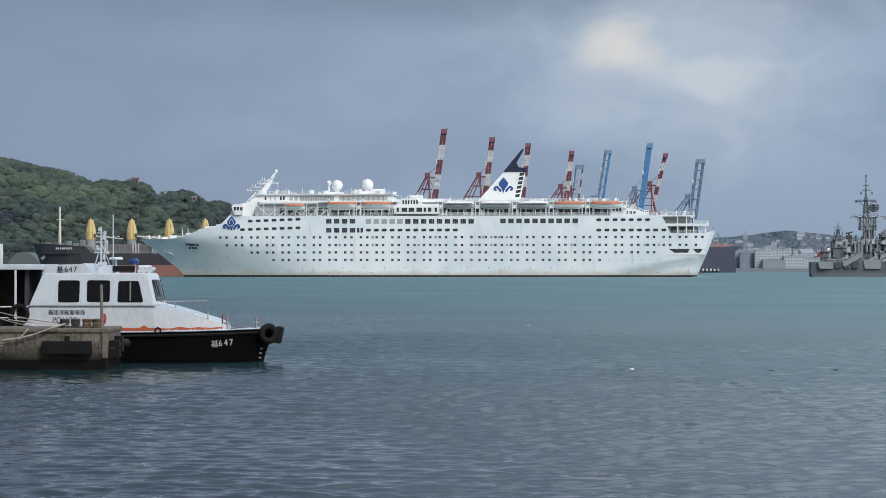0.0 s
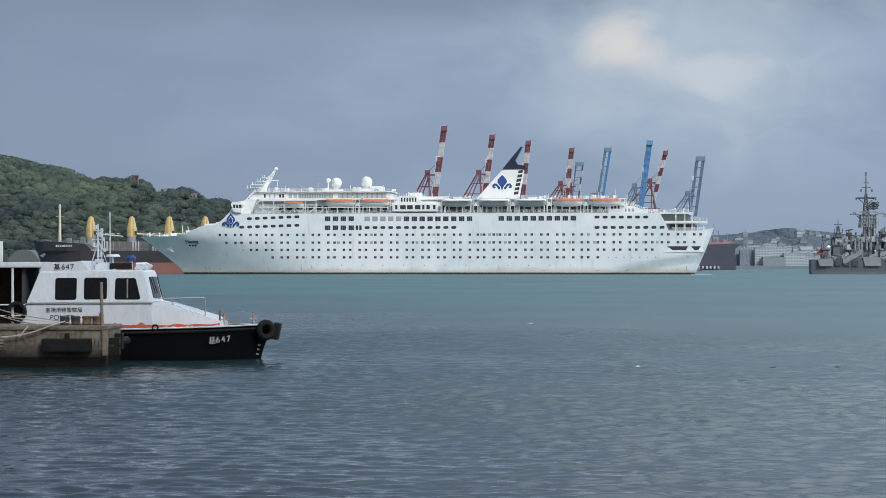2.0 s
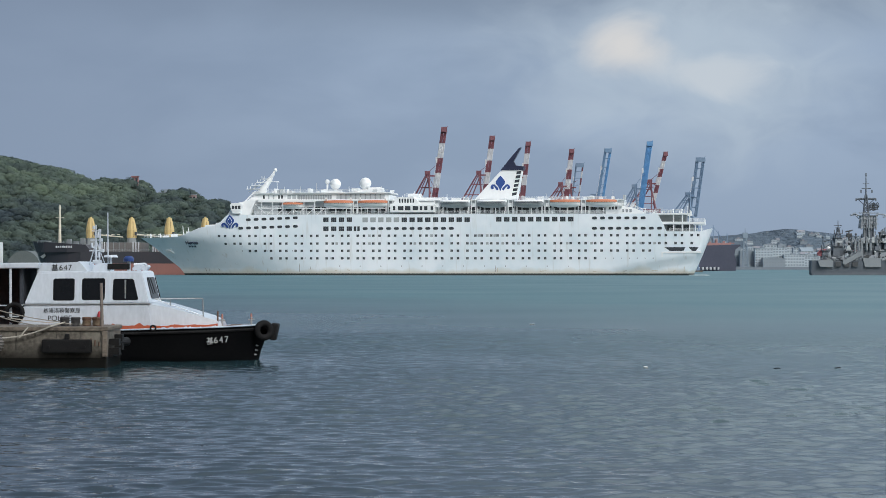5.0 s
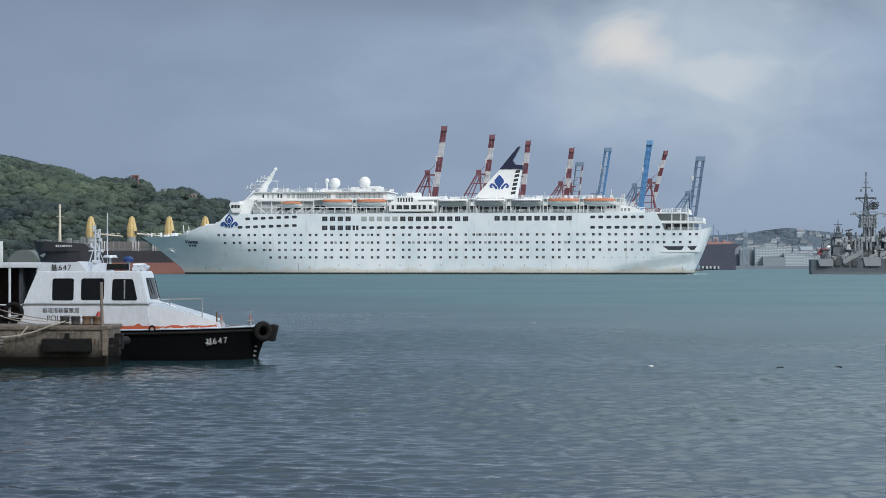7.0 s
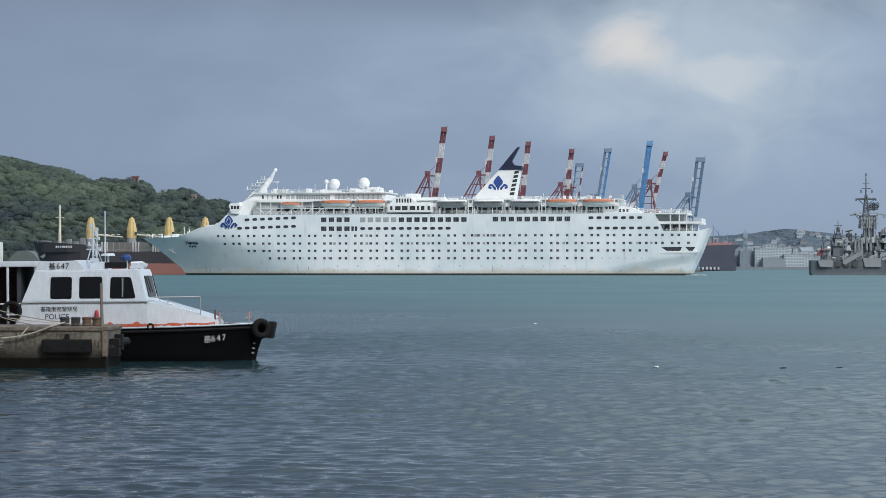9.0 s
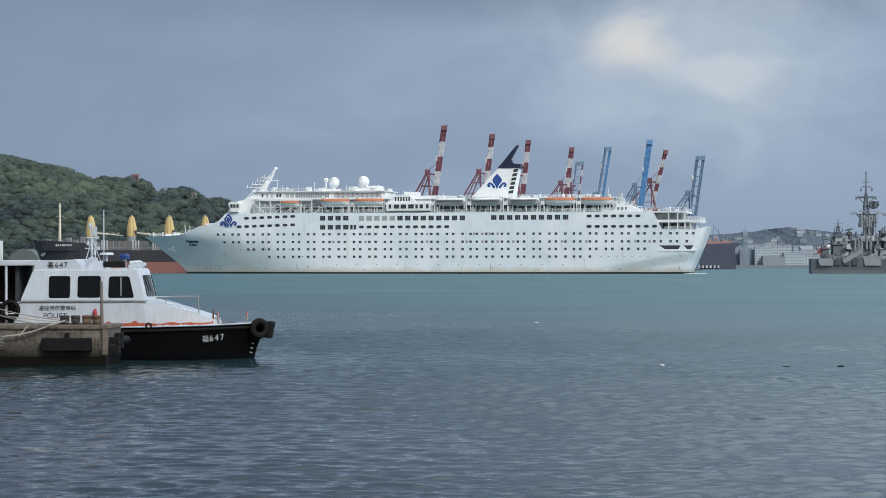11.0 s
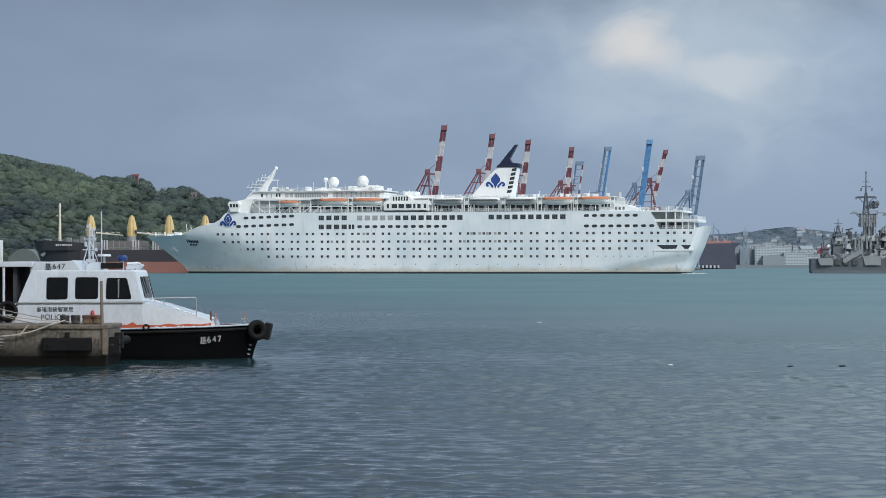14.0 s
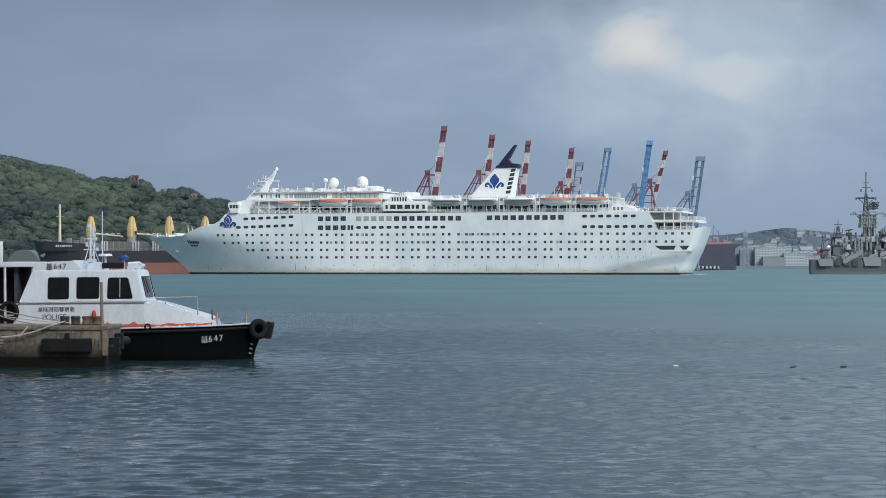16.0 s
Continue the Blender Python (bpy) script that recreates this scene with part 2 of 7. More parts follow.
    col = mixc(core, col, (0.70, 0.655, 0.625))
    core2 = rng(spot(560.0, 410.0, 135.0, 52.0, 2.4), 0.1, 1.1, 0.75, 0.0)
    col = mixc(core2, col, (0.58, 0.6, 0.63))
    l.new(col, em.inputs[0])
    return m


# ---- mesh helpers ----
def obj_of(name, bm, mats, parent=None, label="", smooth=False):
    me = bpy.data.meshes.new(name)
    if smooth:
        for f in bm.faces:
            f.smooth = True
    bm.to_mesh(me)
    bm.free()
    for m in (mats if isinstance(mats, (list, tuple)) else [mats]):
        me.materials.append(m)
    ob = new(name, me)
    if parent:
        ob.parent = parent
    if label:
        ob["label"] = label
    return ob


def part(name, bm, mats, parent, label="", smooth=False):
    return obj_of(name, bm, mats, parent, label, smooth)


def share(name, src, parent, m):
    ob = new(name, src.data)
    ob.parent = parent
    ob.matrix_basis = m
    return ob


def thing(name, m, label, category, group="", kind=""):
    e = new(name)
    e.matrix_basis = m
    e.empty_display_size = 0.2
    return tagged(e, label, category, group, kind)


def box(bm, x0, x1, y0, y1, z0, z1, mi=0, bevel=0.0):
    vs = [bm.verts.new((x, y, z)) for x in (x0, x1) for y in (y0, y1) for z in (z0, z1)]
    fs = [bm.faces.new([vs[i] for i in q]) for q in ((0, 1, 3, 2), (4, 6, 7, 5), (0, 4, 5, 1), (2, 3, 7, 6), (0, 2, 6, 4), (1, 5, 7, 3))]
    for f in fs:
        f.material_index = mi
    if bevel:
        es = list({e for f in fs for e in f.edges})
        r = bmesh.ops.bevel(bm, geom=es, offset=bevel, segments=2, affect="EDGES", profile=0.6)
        for f in r["faces"]:
            f.material_index = mi
    return vs


def prism(bm, pts, y0, y1, mi=0, axis="y"):
    """A polygon in x, z drawn out from y0 to y1."""
    n = len(pts)
    def mk(a, b, y):
        return (a, y, b) if axis == "y" else ((y, a, b) if axis == "x" else (a, b, y))
    A = [bm.verts.new(mk(a, b, y0)) for a, b in pts]
    B = [bm.verts.new(mk(a, b, y1)) for a, b in pts]
    fs = [bm.faces.new(A), bm.faces.new(B[::-1])]
    for i in range(n):
        fs.append(bm.faces.new((A[i], B[i], B[(i + 1) % n], A[(i + 1) % n])))
    for f in fs:
        f.material_index = mi
    bmesh.ops.recalc_face_normals(bm, faces=fs)
    return fs


def rod(bm, a, b, r, seg=6, r2=None, mi=0):
    a, b = Vector(a), Vector(b)
    d = b - a
    if d.length < 1e-6:
        return
    q = d.to_track_quat("Z", "Y")
    r2 = r if r2 is None else r2
    A, B = [], []
    for i in range(seg):
        w = 2 * math.pi * i / seg
        v = Vector((math.cos(w), math.sin(w), 0))
        A.append(bm.verts.new(a + q @ (v * r)))
        B.append(bm.verts.new(b + q @ (v * r2)))
    fs = [bm.faces.new(A[::-1]), bm.faces.new(B)]
    for i in range(seg):
        fs.append(bm.faces.new((A[i], A[(i + 1) % seg], B[(i + 1) % seg], B[i])))
    for f in fs:
        f.material_index = mi


def ball(bm, c, r, seg=16, rings=10, sc=(1, 1, 1), mi=0):
    g = bmesh.ops.create_uvsphere(bm, u_segments=seg, v_segments=rings, radius=r, matrix=Matrix.Translation(c) @ Matrix.Diagonal((*sc, 1)))
    for v in g["verts"]:
        for f in v.link_faces:
            f.material_index, f.smooth = mi, True


def torus(bm, c, R, r, axis="y", seg=20, ring=10, mi=0):
    vs = []
    for i in range(seg):
        a = 2 * math.pi * i / seg
        row = []
        for j in range(ring):
            b = 2 * math.pi * j / ring
            p, q, h = (R + r * math.cos(b)) * math.cos(a), (R + r * math.cos(b)) * math.sin(a), r * math.sin(b)
            v = (p, h, q) if axis == "y" else ((h, p, q) if axis == "x" else (p, q, h))
            row.append(bm.verts.new(Vector(c) + Vector(v)))
        vs.append(row)
    for i in range(seg):
        for j in range(ring):
            f = bm.faces.new((vs[i][j], vs[(i + 1) % seg][j], vs[(i + 1) % seg][(j + 1) % ring], vs[i][(j + 1) % ring]))
            f.smooth, f.material_index = True, mi


BOX_MESH = {}


def pieces(name, boxes, material, parent, label=""):
    """Boxes of one kind, each an object of its own; alike ones share a mesh."""
    for x0, x1, y0, y1, z0, z1 in boxes:
        key = (name, material.name, round(x1 - x0, 3), round(y1 - y0, 3), round(z1 - z0, 3))
        if key not in BOX_MESH:
            bm = bmesh.new()
            box(bm, -key[2] / 2, key[2] / 2, -key[3] / 2, key[3] / 2, -key[4] / 2, key[4] / 2)
            me = bpy.data.meshes.new(name)
            bm.to_mesh(me)
            bm.free()
            me.materials.append(material)
            BOX_MESH[key] = me
        ob = new(name, BOX_MESH[key])
        ob.parent = parent
        ob.location = ((x0 + x1) / 2, (y0 + y1) / 2, (z0 + z1) / 2)


def lerp(x, pts):
    return float(np.interp(x, [p[0] for p in pts], [p[1] for p in pts]))


# ---- water and sky ----
def build_water():
    """One sheet to the horizon; ripples are modelled where they lie near the quay."""
    rng = np.random.default_rng(5)
    gx = np.arange(-26.0, 26.01, 0.1)
    gy = np.concatenate([np.arange(22.0, 60.0, 0.06), np.arange(60.0, 118.0, 0.13)])
    X, Y = np.meshgrid(gx, gy)
    Z = np.zeros_like(X)
    for lam, amp, count in ((4.0, 0.006, 6), (1.9, 0.0065, 8), (1.05, 0.0066, 12), (0.64, 0.0066, 14), (0.4, 0.0036, 14)):
        for _ in range(count):
            w = lam * rng.uniform(0.75, 1.3)
            a = radians(rng.normal(-86, 30))
            k = 2 * math.pi / w
            s = np.sin(k * (X * math.cos(a) + Y * math.sin(a)) + rng.uniform(0, 6.28))
            s = 1.5 * np.exp(0.8 * (s - 1)) - 0.75       # narrow crests, broad troughs
            Z += amp * rng.uniform(0.6, 1.2) * s
    lee = 1 - 0.5 * np.exp(-(((X + 12) / 7.5) ** 4 + ((Y - 68) / 9) ** 4))     # calmer by the moored boat
    Z *= lee
    gust = 0.9 + 0.3 * np.sin(X * 0.16 + Y * 0.05 + 1.0) * np.sin(Y * 0.11 - X * 0.07) + 0.2 * np.sin(Y * 0.23 + 0.4 * X) * np.sin(0.37 * X - 0.09 * Y + 2.0)
    edge = np.minimum(np.minimum((X + 26) / 4, (26 - X) / 4), np.minimum((Y - 22) / 2, (117.9 - Y) / 25)).clip(0, 1)
    Z *= gust * edge
    ny, nx = X.shape
    verts = np.stack([X, Y, Z], -1).reshape(-1, 3)
    idx = np.arange(ny * nx).reshape(ny, nx)
    quads = np.stack([idx[:-1, :-1], idx[:-1, 1:], idx[1:, 1:], idx[1:, :-1]], -1).reshape(-1, 4)
    # outer part of the sheet, sharing the corner lines of the rippled part
    ox = [-4900, -1200, -300, -80, gx[0], gx[-1], 80, 300, 1200, 4900]
    oy = [-400, -60, gy[0], gy[-1], 250, 600, 1500, 4950]
    base = len(verts)
    extra = np.array([(x, y, 0.0) for y in oy for x in ox])
    qs = []
    for j in range(len(oy) - 1):
        for i in range(len(ox) - 1):
            if ox[i] == gx[0] and oy[j] == gy[0]:
                continue
            a = base + j * len(ox) + i
            qs.append((a, a + 1, a + 1 + len(ox), a + len(ox)))
    verts = np.concatenate([verts, extra])
    quads = np.concatenate([quads, np.array(qs)])
    me = bpy.data.meshes.new("water")
    me.vertices.add(len(verts))
    me.vertices.foreach_set("co", verts.astype(np.float32).ravel())
    me.loops.add(len(quads) * 4)
    me.loops.foreach_set("vertex_index", quads.astype(np.int32).ravel())
    me.polygons.add(len(quads))
    me.polygons.foreach_set("loop_start", np.arange(0, len(quads) * 4, 4, dtype=np.int32))
    me.polygons.foreach_set("use_smooth", np.ones(len(quads), dtype=bool))
    me.update(calc_edges=True)
    me.validate()
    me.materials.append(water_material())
    return tagged(new("water", me), "rippled slate and teal harbour water", "water", kind="structure")


def build_sky():
    """A curved curtain of cloud that stands behind everything."""
    bm = bmesh.new()
    R = 4850.0
    cols, rows = 72, 28
    grid = []
    for j in range(rows + 1):
        e = radians(-0.3 + 78.3 * (j / rows) ** 1.5)
        wide = lerp(math.degrees(e), [(0, 100), (12, 96), (26, 62), (90, 55)])
        row = []
        for i in range(cols + 1):
            a = radians(wide * (-1 + 2 * i / cols))
            row.append(bm.verts.new((math.sin(a) * math.cos(e) * R, math.cos(a) * math.cos(e) * R, math.sin(e) * R)))
        grid.append(row)
    for j in range(rows):
        for i in range(cols):
            bm.faces.new((grid[j][i], grid[j][i + 1], grid[j + 1][i + 1], grid[j + 1][i]))
    ob = obj_of("backdrop_clouds", bm, cloud_material(), smooth=True)
    return tagged(ob, "overcast grey blue clouds with one bright break", "sky", kind="structure")


def build_quay():
    """The quay on which the camera stands."""
    bm = bmesh.new()
    box(bm, -80, 80, -60, 1.5, -2, 1.4, 0, 0.08)
    return tagged(obj_of("quay_near", bm, CONCRETE), "concrete quay edge at the water", "quay", kind="structure")


build_quay()
water = build_water()
clouds = build_sky()


# ---- cruise ship: local x runs from bow to stern, -y is the side towards the quay ----
STEM = [(-3, -105.6), (0, -106.9), (2.2, -108.5), (6.4, -113.9), (11, -119.7), (14.6, -125.1)]
STERN = [(-3, 98.9), (0, 100.2), (8.5, 104.0), (18, 107.5)]
TOP = [(-126, 14.5), (-111.5, 14.8), (-106, 15.2), (-102, 16.8), (-97.5, 18.6), (-91.5, 19.5), (-88.6, 20.9), (-85.8, 23.7),
       (86.6, 23.7), (90.4, 16.7), (104, 16.7), (108.2, 18.0)]


KNUCKLE = [(60, 0.6), (74, 3.0), (88, 5.6), (104, 8.2), (110, 9.0)]


def half_breadth(s, z):
    s0 = lerp(z, [(0, -36), (8, -54), (15, -76), (24, -84)])
    b = 14.0
    if s < s0:
        f = min(1.0, (s0 - s) / (s0 - lerp(z, STEM)))
        b *= 1 - f ** lerp(z, [(0, 1.9), (15, 2.3), (24, 2.4)])
    e = lerp(z, STERN)
    if s > e - 2.5:
        b *= 1 - 0.24 * min(1.0, (s - e + 2.5) / 2.5) ** 1.6
    if z < 1.5 and s > 70:
        b *= 1 - 0.12 * ((s - 70) / 32) ** 2 * (1.5 - z) / 4.5
    if s > 60:      # the plating tucks in under a knuckle that climbs to the stern
        zc = lerp(s, KNUCKLE)
        if z < zc:
            b -= 1.5 * min(1.0, (zc - z) / 3.5) ** 0.8 * min(1.0, (s - 60) / 14)
    return max(b, 0.05)


def ship_hull():
    bm = bmesh.new()
    stations = sorted({round(s, 2) for s in np.concatenate([np.linspace(-125.1, -80, 46), np.linspace(-80, 84, 50), np.linspace(84, 103, 16), np.linspace(103.4, 108.1, 13),
                                                             np.array([-85.8, -88.6, -91.5, 86.6, 90.4])])})
    levels = [0, 0.06, 0.11, 0.15, 0.19, 0.23, 0.27, 0.31, 0.35, 0.39, 0.43, 0.47, 0.52, 0.6, 0.68, 0.76, 0.84, 0.92, 1.0]
    port, star = [], []
    for s in stations:
        q = (s + 125.1) / 233.2
        pr, sr = [], []
        for v in levels:
            z = -3 + (lerp(s, TOP) + 3) * v
            a, e = lerp(z, STEM), lerp(z, STERN)
            ss = a + q * (e - a)
            w = min(1.0, max(0.0, (abs(s) - 60) / 45))
            ss = s + (ss - s) * w * w * (3 - 2 * w)
            b = half_breadth(ss, z)
            pr.append(bm.verts.new((ss, -b, z)))
            sr.append(bm.verts.new((ss, b, z)))
        port.append(pr), star.append(sr)
    n = len(stations)
    for i in range(n - 1):
        for j in range(len(levels) - 1):
            bm.faces.new((port[i][j], port[i + 1][j], port[i + 1][j + 1], port[i][j + 1]))
            bm.faces.new((star[i][j + 1], star[i + 1][j + 1], star[i + 1][j], star[i][j]))
        f = bm.faces.new((port[i][-1], port[i + 1][-1], star[i + 1][-1], star[i][-1]))
    for j in range(len(levels) - 1):
        bm.faces.new((port[-1][j], star[-1][j], star[-1][j + 1], port[-1][j + 1]))
        bm.faces.new((star[0][j], port[0][j], port[0][j + 1], star[0][j + 1]))
    bmesh.ops.recalc_face_normals(bm, faces=bm.faces[:])
    for f in bm.faces:
        f.smooth = abs(f.normal.z) < 0.75
    for e in bm.edges:
        if len(e.link_faces) == 2 and e.calc_face_angle() > 0.5:
            e.smooth = False
    return bm


def on_side(s, z, out=0.03):
    """Pose of a piece that lies on the ship's near side at s, z: its local x along the side, y inboard."""
    b = half_breadth(s, z)
    db = (half_breadth(s + 0.5, z) - half_breadth(s - 0.5, z))
    dz = (half_breadth(s, z + 0.5) - half_breadth(s, z - 0.5))
    tx = Vector((1, -db, 0)).normalized()
    tz = Vector((0, -dz, 1)).normalized()
    ny = tz.cross(tx).normalized()
    tz = tx.cross(ny)
    m = Matrix((tx, ny, tz)).transposed().to_4x4()
    return Matrix.Translation(Vector((s, -b, z)) - ny * out) @ m


def window_mesh(w, h, oval=False, bars=1, name="window", glass=None):
    bm = bmesh.new()
    d = 0.08
    if oval:
        pts = []
        r = h / 2
        for i in range(12):
            a = 2 * math.pi * i / 12
            pts.append((math.cos(a) * r + (w / 2 - r if math.cos(a) > 0 else r - w / 2), math.sin(a) * r))
        prism(bm, [(x * 1.14, z * 1.22) for x, z in pts], -0.02, 0.1, 1)
        prism(bm, pts, -0.06, 0.1, 0)
    else:
        box(bm, -w / 2 - d, w / 2 + d, -0.02, 0.1, -h / 2 - d, h / 2 + d, 1)
        for i in range(bars):
            x0 = -w / 2 + w * i / bars + (0.05 if i else 0)
            box(bm, x0, -w / 2 + w * (i + 1) / bars, -0.06, 0.1, -h / 2, h / 2, 0)
    me = bpy.data.meshes.new(name)
    bm.to_mesh(me)
    bm.free()
    me.materials.append(glass or GLASS)
    me.materials.append(FRAME_GREY)
    return me


def lifeboat(parent, s, z, length=11.8, height=3.4, cover=ORANGE, name="lifeboat", hull=None):
    """Open-ended boat shape hung at the ship's side."""
    bm = bmesh.new()
    n, rows = 18, []
    for i in range(n + 1):
        u = -1 + 2 * i / n
        wdt = 1.9 * (1 - abs(u) ** 3.2) + 0.05
        keel = 0.35 * abs(u) ** 3 * height * 0.6
        rows.append([bm.verts.new((u * length / 2, y * wdt, zz)) for y, zz in
                     ((0, keel), (-0.55, keel + 0.12 * height), (-0.92, 0.35 * height), (-1.0, 0.62 * height), (1.0, 0.62 * height), (0.92, 0.35 * height), (0.55, keel + 0.12 * height))])
    for i in range(n):
        for j in range(7):
            if j != 3:
                bm.faces.new((rows[i][j], rows[i + 1][j], rows[i + 1][(j + 1) % 7], rows[i][(j + 1) % 7]))
    bm.faces.new(rows[0][::-1]), bm.faces.new(rows[-1])
    bmesh.ops.recalc_face_normals(bm, faces=bm.faces[:])
    lb = part(name, bm, hull or WHITE, parent, "white lifeboat hull", smooth=True)
    lb.matrix_basis = pose(s, -12.6, z)
    bm = bmesh.new()
    rows = []
    for i in range(n + 1):
        u = -1 + 2 * i / n
        w = 1.96 * (1 - abs(u) ** 3.2) + 0.06
        rows.append([bm.verts.new((u * length / 2 * 1.01, y * w, zz * height)) for y, zz in ((-1, 0.62), (-1, 0.74), (-0.75, 0.88 - 0.06 * u * u), (0, 0.96 - 0.08 * u * u), (0.75, 0.88 - 0.06 * u * u), (1, 0.74), (1, 0.62))])
    for i in range(n):
        for j in range(6):
            bm.faces.new((rows[i][j], rows[i + 1][j], rows[i + 1][j + 1], rows[i][j + 1]))
    bm.faces.new(rows[0][::-1]), bm.faces.new(rows[-1])
    bmesh.ops.recalc_face_normals(bm, faces=bm.faces[:])
    part("cover", bm, cover, lb, "", smooth=True)
    bm = bmesh.new()
    rod(bm, (-length / 2 * 0.98, -2.0, 0.55 * height), (length / 2 * 0.98, -2.0, 0.55 * height), 0.09)
    part("rubbing_strake", bm, SHADOW_GREY if cover is ORANGE else NAVY, lb)
    if cover is WHITE:      # dark bands and a slatted gunwale on the tenders; top band paints the gap's shade
        for k, zz in enumerate((0.3, 0.42, 0.68)):
            bm = bmesh.new()
            e = length / 2 * (0.8, 0.9, 0.93)[k]
            rod(bm, (-e, (-1.83, -1.9, -1.98)[k], zz * height), (e, (-1.83, -1.9, -1.98)[k], zz * height), (0.06, 0.1, 0.2)[k], 5)
            part("side_band", bm, SHADOW_GREY, lb)
        bm = bmesh.new()
        box(bm, -length * 0.12, length * 0.2, -0.9, 0.9, height * 0.9, height * 1.12, 0, 0.15)
        part("wheel_cover", bm, WHITE, lb)
    return lb


def davit(parent, s, z0, z1):
    bm = bmesh.new()
    prism(bm, [(-10.2, z0), (-9.6, z0), (-9.8, z1 - 0.7), (-12.2, z1 - 0.1), (-12.9, z1 + 0.3), (-13.0, z1 - 0.1), (-12.2, z1 - 0.6), (-10.4, z1 - 1.4)], s - 0.25, s + 0.25, 0, "x")
    rod(bm, (s, -12.8, z1 + 0.1), (s, -12.8, z1 - 1.0), 0.07, 5)
    rod(bm, (s, -13.4, z0), (s, -13.4, z0 + 1.1), 0.15, 5)
    part("davit", bm, WHITE, parent)


def railing(bm, pts, h=1.1, step=2.0, r=0.04, rails=3):
    for a, b in zip(pts, pts[1:]):
        a, b = Vector(a), Vector(b)
        k = max(1, int((b - a).length / step))
        for i in range(k + 1):
            p = a.lerp(b, i / k)
            rod(bm, p, p + Vector((0, 0, h)), r, 4)
        for j in range(rails):
            z = Vector((0, 0, h * (j + 1) / rails))
            rod(bm, a + z, b + z, r, 4)


def fleur(bm, k):
    """Heraldic lily in x, z, about k metres high."""
    leaf = [(0, 1.0), (0.19, 0.8), (0.38, 0.54), (0.37, 0.34), (0.16, 0.08), (0.07, -0.1), (0, -0.3), (-0.07, -0.1), (-0.16, 0.08), (-0.37, 0.34), (-0.38, 0.54), (-0.19, 0.8)]
    prism(bm, [(x * k, z * k) for x, z in leaf], -0.06, 0.1)
    for sgn in (-1, 1):
        pts = [(0.17, -0.02), (0.3, 0.1), (0.46, 0.27), (0.64, 0.28), (0.79, 0.14), (0.79, -0.04), (0.66, -0.12), (0.54, -0.08), (0.55, 0.02), (0.64, 0.04), (0.6, 0.12), (0.5, 0.1), (0.38, -0.06), (0.28, -0.22), (0.17, -0.18)]
        prism(bm, [(sgn * x * k, z * k) for x, z in pts][::sgn], -0.065, 0.1)


def lettering(name, text, size, m, material, parent, depth=0.004, spread=1.0):
    cu = bpy.data.curves.new(name, "FONT")
    cu.body, cu.size, cu.extrude, cu.space_character = text, size, depth, spread
    tmp = new(name, cu)
    me = bpy.data.meshes.new_from_object(tmp.evaluated_get(bpy.context.evaluated_depsgraph_get()))
    bpy.data.objects.remove(tmp)
    me.materials.clear()
    me.materials.append(material)
    ob = new(name, me)
    ob.parent = parent
    ob.matrix_basis = m
    return ob


SCRAPE = mat("scraped_paint", (0.3, 0.29, 0.27), 0.8, rgb2=(0.42, 0.42, 0.41), scale=0.6)
RUST_RUN = mat("rust_run", (0.52, 0.46, 0.36), 0.8, rgb2=(0.66, 0.64, 0.57), scale=0.5)


